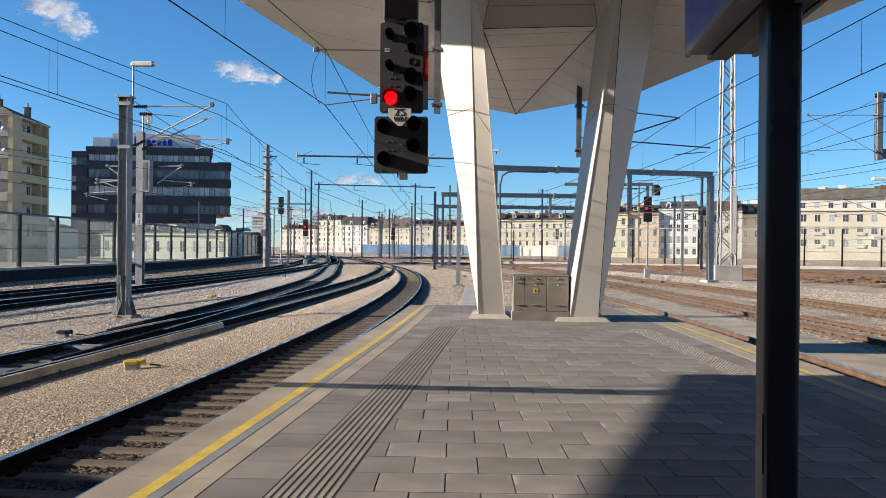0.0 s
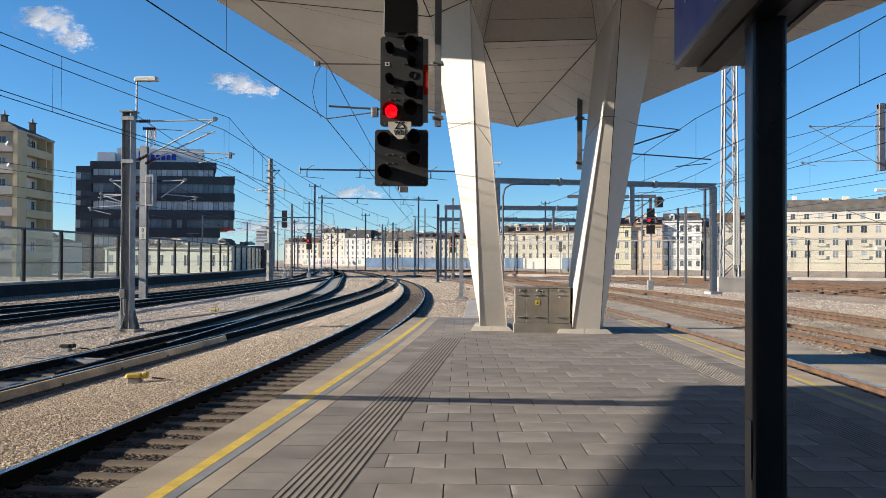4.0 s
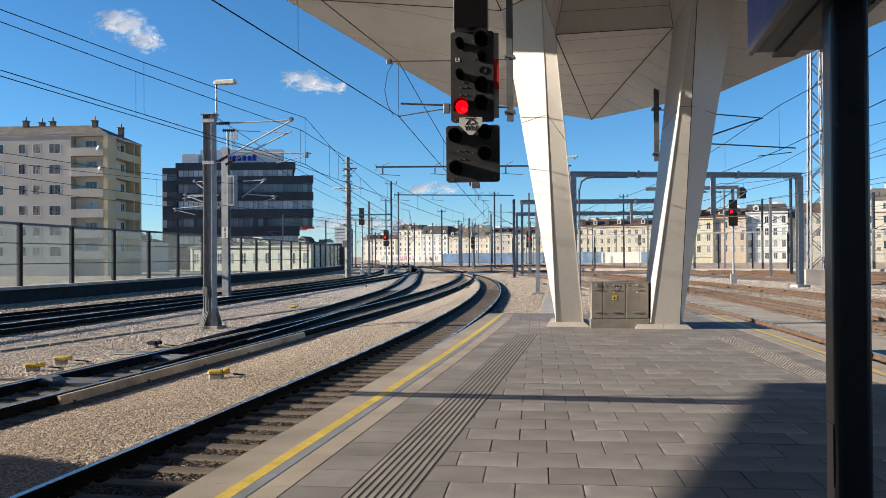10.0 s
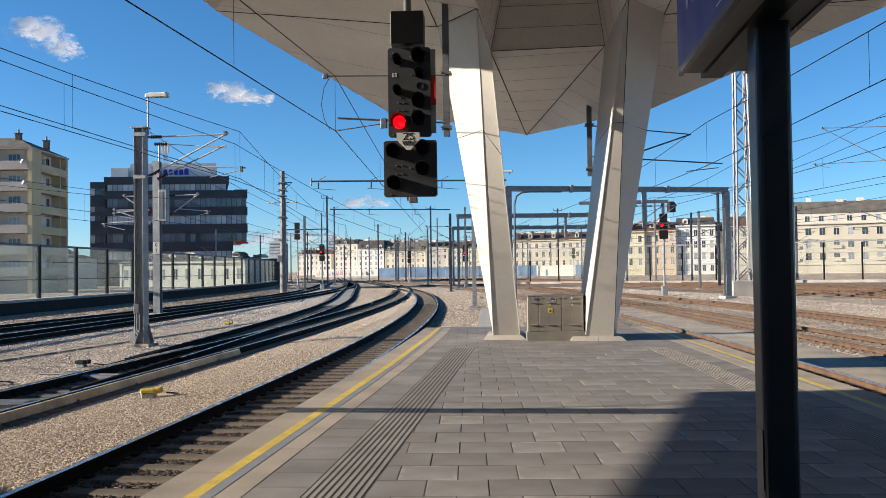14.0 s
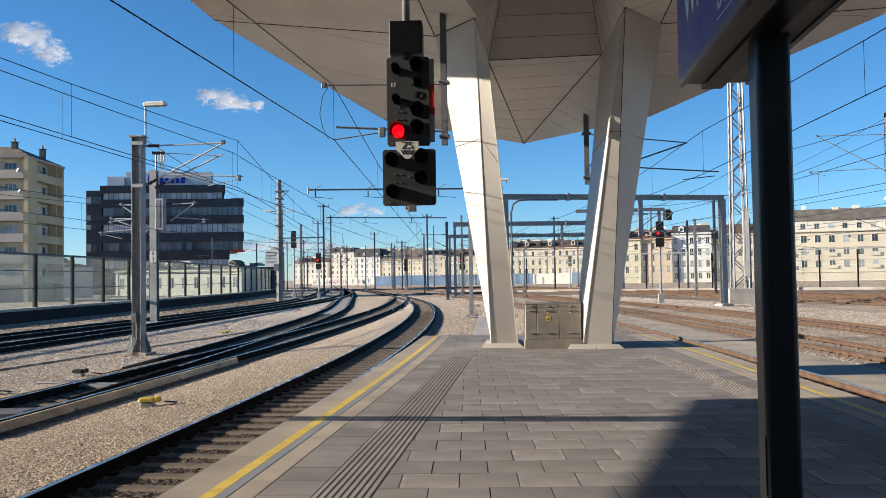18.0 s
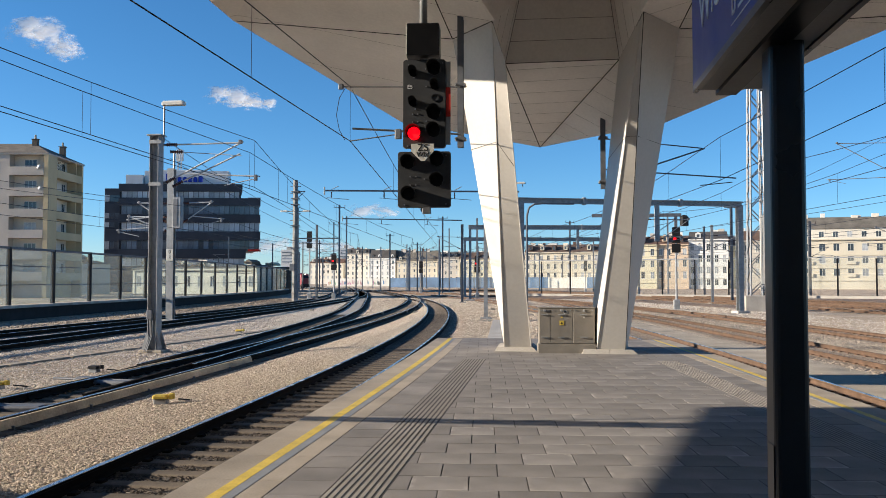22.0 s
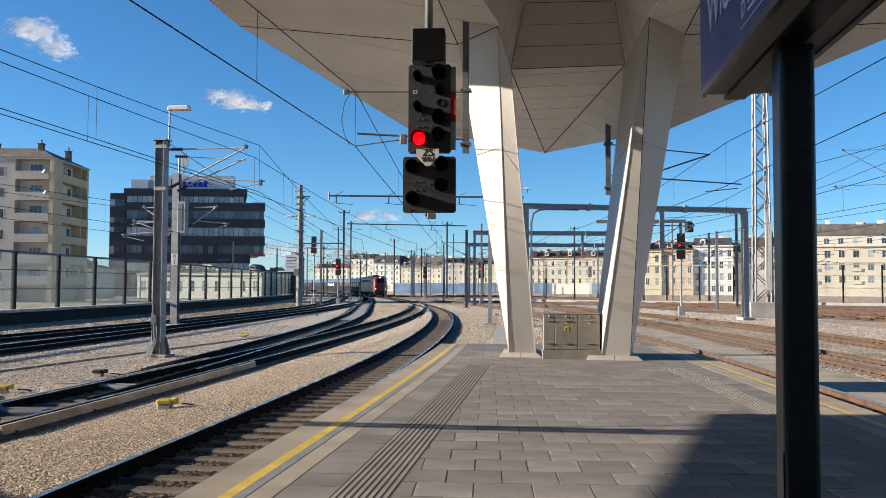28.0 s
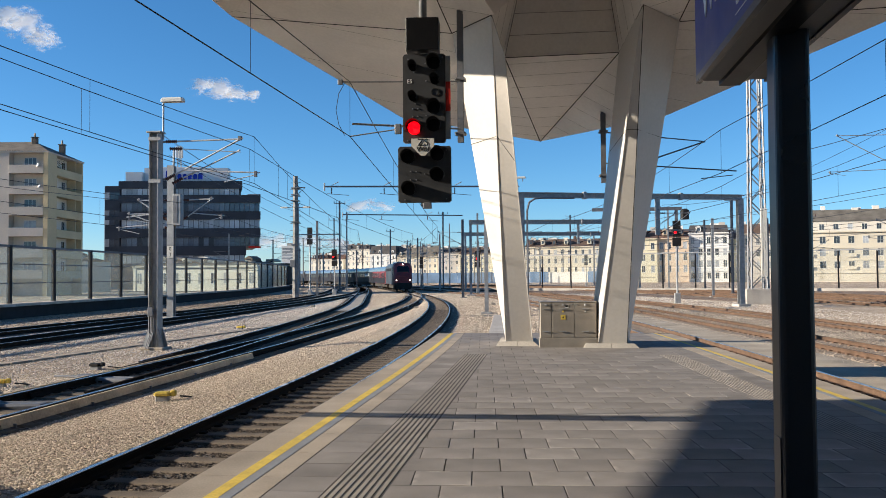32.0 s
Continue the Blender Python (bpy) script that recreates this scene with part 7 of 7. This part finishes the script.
# cable troughs and small concrete blocks in the ballast
M_TROUGH = mat("weathered_lid", (0.257, 0.222, 0.179), 0.9, scale=2.0, var=0.25)
tr = thing("cable_trough", (0, 0, 0), "low concrete cable trough with lids", "cable trough", kind="structure")
for k in range(26):
    x, y = -15.9 + 0.10 * k, 18.5 + 0.9 * k
    o = part("trough_lid", Mesh().box(-0.2, 0.2, -0.42, 0.42, 0.0, 0.05, 0.012), M_TROUGH, tr)
    o.matrix_basis = pose(x, y, BED_Z + 0.005, 0, 0, -6)
for x, y in ((-9.6, 62), (-10.6, 63.5), (-11.8, 60), (-27, 75), (-18.6, 66), (-3.6, 31), (-4.4, 70)):
    tagged(part("track_box", Mesh().box(x - 0.17, x + 0.17, y - 0.15, y + 0.15, BED_Z, BED_Z + 0.2, 0.03), M_CABINET), "small grey concrete box in the ballast", "trackside box", "small trackside boxes")
# stop block and sandy patch on the right
sp = Mesh()
sys_ = [11.0 + 2.0 * k for k in range(26)]
for y in sys_:
    sp.v += [(RIGHT1(y) + 1.15, y, BED_Z + 0.012), (RIGHT2(y) - 1.25, y, BED_Z + 0.012)]
sp.f = [(2 * k, 2 * k + 1, 2 * k + 3, 2 * k + 2) for k in range(len(sys_) - 1)]
part("sand_strip", sp, mat("sandy_ground", (0.33, 0.285, 0.225), 0.95, scale=0.9, var=0.22, fine=45, bump=0.5), label="packed grey-beige sand between the rusty tracks", kind="structure")

# brown ballast under the far right-hand sidings
bb = Mesh().prism([(22.5, 66, 0), (75, 40, 0), (75, 104, 0), (-5, 136, 0), (-12, 118, 0), (6, 100, 0)], (0, 0, 0.03))
part("rusty_ballast", bb, M_BROWN, label="rust-brown ballast round the sidings", kind="structure", at=(0, 0, BED_Z - 0.015))

# heaped ballast between the platform track and the switch
def heap(u):
    return -0.735 + 0.125 * min(1.0, max(0.0, (u - 0.02) / 0.6))


LO, HI = (lambda y: MAIN2(y) + 1.30), (lambda y: NEAR(y) - 0.80)
hp = Mesh()
hys, hn = [0.0 + 1.5 * i for i in range(60)], 8
for y in hys:
    hp.v += [(LO(y) + (HI(y) - LO(y)) * u / hn, y, heap(u / hn)) for u in range(hn + 1)] + [(HI(y) + 0.03, y, BED_Z - 0.02)]
k = hn + 2
hp.f = [(i * k + j, i * k + j + 1, (i + 1) * k + j + 1, (i + 1) * k + j) for i in range(len(hys) - 1) for j in range(k - 1)]
part("ballast_heap", hp, M_BALLAST, label="heaped beige ballast between the tracks", kind="structure")

# loose stones in the ballast
rs = np.random.RandomState(7)


def stone_mat(name, a, b, c):
    m = bpy.data.materials.new(name)
    m.use_nodes = True
    n_, l_ = m.node_tree.nodes, m.node_tree.links
    ge = n_.new("ShaderNodeNewGeometry")
    rp = n_.new("ShaderNodeValToRGB")
    rp.color_ramp.elements[0].color, rp.color_ramp.elements[1].color = (*a, 1), (*c, 1)
    rp.color_ramp.elements.new(0.5).color = (*b, 1)
    l_.new(ge.outputs["Random Per Island"], rp.inputs[0])
    l_.new(rp.outputs[0], n_["Principled BSDF"].inputs["Base Color"])
    n_["Principled BSDF"].inputs["Roughness"].default_value = 0.9
    return m


M_STONES = stone_mat("loose_stone", (0.22, 0.175, 0.133), (0.44, 0.362, 0.28), (0.64, 0.545, 0.435))
# Dark brown stone, darkened further to stand in for the rail's shadow.
M_STONED = stone_mat("dark_loose_stone", (0.027, 0.02, 0.016), (0.055, 0.041, 0.031), (0.133, 0.103, 0.078))


M_STONEB = stone_mat("brown_loose_stone", (0.078, 0.058, 0.043), (0.172, 0.134, 0.101), (0.328, 0.269, 0.207))


M_STONEG = stone_mat("grey_loose_stone", (0.24, 0.205, 0.172), (0.44, 0.385, 0.33), (0.62, 0.555, 0.49))


M_STONER = stone_mat("dull_loose_stone", (0.15, 0.124, 0.098), (0.28, 0.238, 0.192), (0.41, 0.36, 0.295))


def stones(n, fa, fb, y0, y1, size, material=M_STONES, zf=None, power=1.3, grow=45.0):
    """n crushed stones strewn between the lines x = fa(y) and x = fb(y), coarser farther off."""
    y = y0 + (y1 - y0) * rs.rand(n) ** power
    grid = np.linspace(y0, y1, 60)
    xa, xb = np.interp(y, grid, [fa(v) for v in grid]), np.interp(y, grid, [fb(v) for v in grid])
    u = rs.rand(n)
    x = xa + (xb - xa) * u
    z = np.array([zf(v) for v in u]) if zf else np.full(n, BED_Z)
    size = size * (1 + np.maximum(0, y - 14) / grow)[:, None, None]
    base = np.array([(1, 0, 0), (-1, 0, 0), (0, 1, 0), (0, -1, 0), (0, 0, 0.5), (0, 0, -0.5)], float)
    sc = size * (0.6 + 0.6 * rs.rand(n, 1, 1)) * (0.8 + 0.4 * rs.rand(n, 1, 3))
    p = base[None] * sc + 0.5 * size * (rs.rand(n, 6, 3) - 0.5)
    a = rs.rand(n) * 6.283
    c, s = np.cos(a)[:, None], np.sin(a)[:, None]
    q = np.stack([p[..., 0] * c - p[..., 1] * s + x[:, None], p[..., 0] * s + p[..., 1] * c + y[:, None], p[..., 2] + z[:, None] + size[:, :, 0] * 0.25], -1)
    tri = np.array([(0, 2, 4), (2, 1, 4), (1, 3, 4), (3, 0, 4), (2, 0, 5), (1, 2, 5), (3, 1, 5), (0, 3, 5)])
    f = (tri[None] + 6 * np.arange(n)[:, None, None]).reshape(-1, 3)
    me = bpy.data.meshes.new("ballast_stones")
    me.from_pydata(q.reshape(-1, 3).tolist(), [], f.tolist())
    me.materials.append(material)
    tagged(new("ballast_stones", me), "loose %s crushed stones of the track bed" % ("beige" if material == M_STONES else "brown"), "ballast", kind="stuff")


shift = lambda fx, d: (lambda y: fx(y) + d)
stones(95000, LO, HI, 5.5, 75, 0.0175, zf=heap, power=1.6)
stones(14000, shift(NEAR, 0.80), lambda y: PL_L(y) - 0.02, 5.5, 26, 0.019, M_STONED, zf=lambda u: -0.728)
stones(26000, shift(NEAR, -0.68), shift(NEAR, 0.68), 5.5, 60, 0.019, M_STONED, zf=lambda u: -0.728)
stones(56000, shift(TRACK3, 1.35), lambda y: min(MAIN2(y), BRANCH2(y)) - 1.35, 12, 115, 0.024, M_STONEG, power=1.6)
stones(20000, shift(NEAR, -0.66), shift(NEAR, 1.25), 25, 110, 0.02, M_STONEB, power=1.4, grow=30.0)
stones(8000, lambda y: min(BRANCH2(y) + 1.2, MAIN2(y) - 1.25), shift(MAIN2, -1.2), 58, 112, 0.024)
stones(9000, shift(MAIN2, -0.66), shift(MAIN2, 0.66), 12, 100, 0.02, M_STONEB, power=1.4, grow=30.0)
stones(14000, lambda y: FX(y) + 0.7, shift(TRACK4, -1.3), 24, 110, 0.022, M_STONEB)
stones(12000, shift(RIGHT1, -0.66), shift(RIGHT1, 0.66), 8, 80, 0.019, M_STONEB, power=1.4, zf=lambda u: -0.712)
stones(12000, shift(RIGHT2, -0.66), shift(RIGHT2, 0.66), 14, 90, 0.019, M_STONEB, power=1.4, zf=lambda u: -0.712)
stones(24000, shift(NEAR, 0.95), shift(RIGHT1, -1.2), 26, 110, 0.026, power=1.5)
stones(18000, shift(TRACK4, 1.3), shift(TRACK3, -1.3), 30, 110, 0.022, M_STONEG)
stones(3500, shift(RIGHT1, 1.25), shift(RIGHT2, -1.25), 14, 80, 0.017, M_STONER)
stones(5000, shift(RIGHT2, -1.9), shift(RIGHT2, -1.2), 14, 80, 0.02, M_STONER)
stones(16000, shift(RIGHT2, 1.25), shift(RIGHT3, -1.25), 22, 90, 0.02, M_STONER)
stones(14000, shift(RIGHT3, 1.25), shift(RIGHT3, 8.5), 34, 110, 0.022, M_STONEG, power=1.2)
stones(9000, shift(NEAR, -1.4), shift(MAIN2, 1.3), 75, 115, 0.03)

# ---- clouds ----
M_CLOUD = bpy.data.materials.new("cloud")
M_CLOUD.use_nodes = True
n_, l_ = M_CLOUD.node_tree.nodes, M_CLOUD.node_tree.links
n_.remove(n_["Principled BSDF"])
co = n_.new("ShaderNodeTexCoord")
ln_ = n_.new("ShaderNodeVectorMath")
ln_.operation = "LENGTH"
nz = n_.new("ShaderNodeTexNoise")
nz.inputs["Scale"].default_value, nz.inputs["Detail"].default_value, nz.inputs["Roughness"].default_value = 2.0, 7, 0.56
fl = n_.new("ShaderNodeVectorMath")
fl.operation = "MULTIPLY"
fl.inputs[1].default_value = (1, 0, 1)
l_.new(co.outputs["Object"], fl.inputs[0])
l_.new(fl.outputs[0], ln_.inputs[0])
inf = n_.new("ShaderNodeObjectInfo")
sh_ = n_.new("ShaderNodeMath")
sh_.operation = "MULTIPLY"
sh_.inputs[1].default_value = 40
l_.new(inf.outputs["Random"], sh_.inputs[0])
av = n_.new("ShaderNodeVectorMath")
l_.new(co.outputs["Object"], av.inputs[0])
l_.new(sh_.outputs[0], av.inputs[1])
l_.new(av.outputs[0], nz.inputs["Vector"])
ma = n_.new("ShaderNodeMath")
ma.operation = "MULTIPLY_ADD"
ma.inputs[1].default_value = 2.4
l_.new(nz.outputs["Fac"], ma.inputs[0])
sb_ = n_.new("ShaderNodeMath")
sb_.operation = "MULTIPLY"
sb_.inputs[1].default_value = -1.15
l_.new(ln_.outputs["Value"], sb_.inputs[0])
l_.new(sb_.outputs[0], ma.inputs[2])
mr = n_.new("ShaderNodeMapRange")
mr.interpolation_type = "SMOOTHSTEP"
mr.inputs["From Min"].default_value, mr.inputs["From Max"].default_value, mr.inputs["To Max"].default_value = 0.30, 1.15, 0.8
l_.new(ma.outputs[0], mr.inputs["Value"])
tr_, df = n_.new("ShaderNodeBsdfTransparent"), n_.new("ShaderNodeBsdfDiffuse")
tl = n_.new("ShaderNodeBsdfTranslucent")
df.inputs[0].default_value = tl.inputs[0].default_value = (0.95, 0.95, 0.97, 1)
m1_, m2_ = n_.new("ShaderNodeMixShader"), n_.new("ShaderNodeMixShader")
m1_.inputs[0].default_value = 0.4
l_.new(df.outputs[0], m1_.inputs[1])
l_.new(tl.outputs[0], m1_.inputs[2])
l_.new(mr.outputs[0], m2_.inputs[0])
l_.new(tr_.outputs[0], m2_.inputs[1])
l_.new(m1_.outputs[0], m2_.inputs[2])
l_.new(m2_.outputs[0], n_["Material Output"].inputs[0])


def puff():
    """A unit shell of cloud, bulging towards -y."""
    m, n, k = Mesh(), 24, 6
    pts = [(0, -0.35, 0)]
    for j in range(1, k + 1):
        r = j / k
        pts += [(r * math.cos(2 * math.pi * i / n), -0.35 * (1 - r * r), r * math.sin(2 * math.pi * i / n)) for i in range(n)]
    fs = [(0, 1 + i, 1 + (i + 1) % n) for i in range(n)]
    for j in range(k - 1):
        fs += [(1 + j * n + i, 1 + (j + 1) * n + i, 1 + (j + 1) * n + (i + 1) % n, 1 + j * n + (i + 1) % n) for i in range(n)]
    me = m.add(pts, fs).data("puff")
    me.materials.append(M_CLOUD)
    me.shade_smooth()
    return me


PUFF = puff()


def cloud(label, a, b, puffs):
    """A small cloud that drifts from a to b, 2 km off, built of flat puffs (x, z, half width, half height)."""
    th = thing("cloud", a, label, "cloud", "fair-weather clouds")
    for k, (x, z, w, h) in enumerate(puffs):
        o = part("puff", PUFF, None, th)
        o.visible_shadow = False
        o.matrix_basis = pose(x, 12 * k, z, 0, 12 * (k % 3 - 1), 25) @ Matrix.Diagonal((w, h, h, 1))
    return th, a, b


SKY = [
    cloud("small white ragged cloud drifting slowly", (-1058, 1850, 531), (-1232, 1850, 602), [(-22, 16, 74, 46), (18, 2, 70, 44), (52, -22, 46, 30), (-55, 22, 44, 28), (30, -30, 60, 30)]),
    cloud("small flat white cloud drifting slowly", (-634, 1900, 405), (-757, 1900, 447), [(-40, 6, 46, 28), (0, 0, 62, 34), (36, -10, 52, 24), (66, -12, 28, 18), (-10, -8, 60, 20)]),
    cloud("faint flat cloud low over the houses", (-381, 1964, 160), (-420, 1964, 168), [(-20, 0, 60, 22), (30, 0, 50, 18)]),
    cloud("faint flat cloud low over the yard", (-560, 1934, 75), (-600, 1934, 82), [(-60, 0, 90, 30), (40, 5, 80, 24), (110, 0, 60, 22)])]

motions()
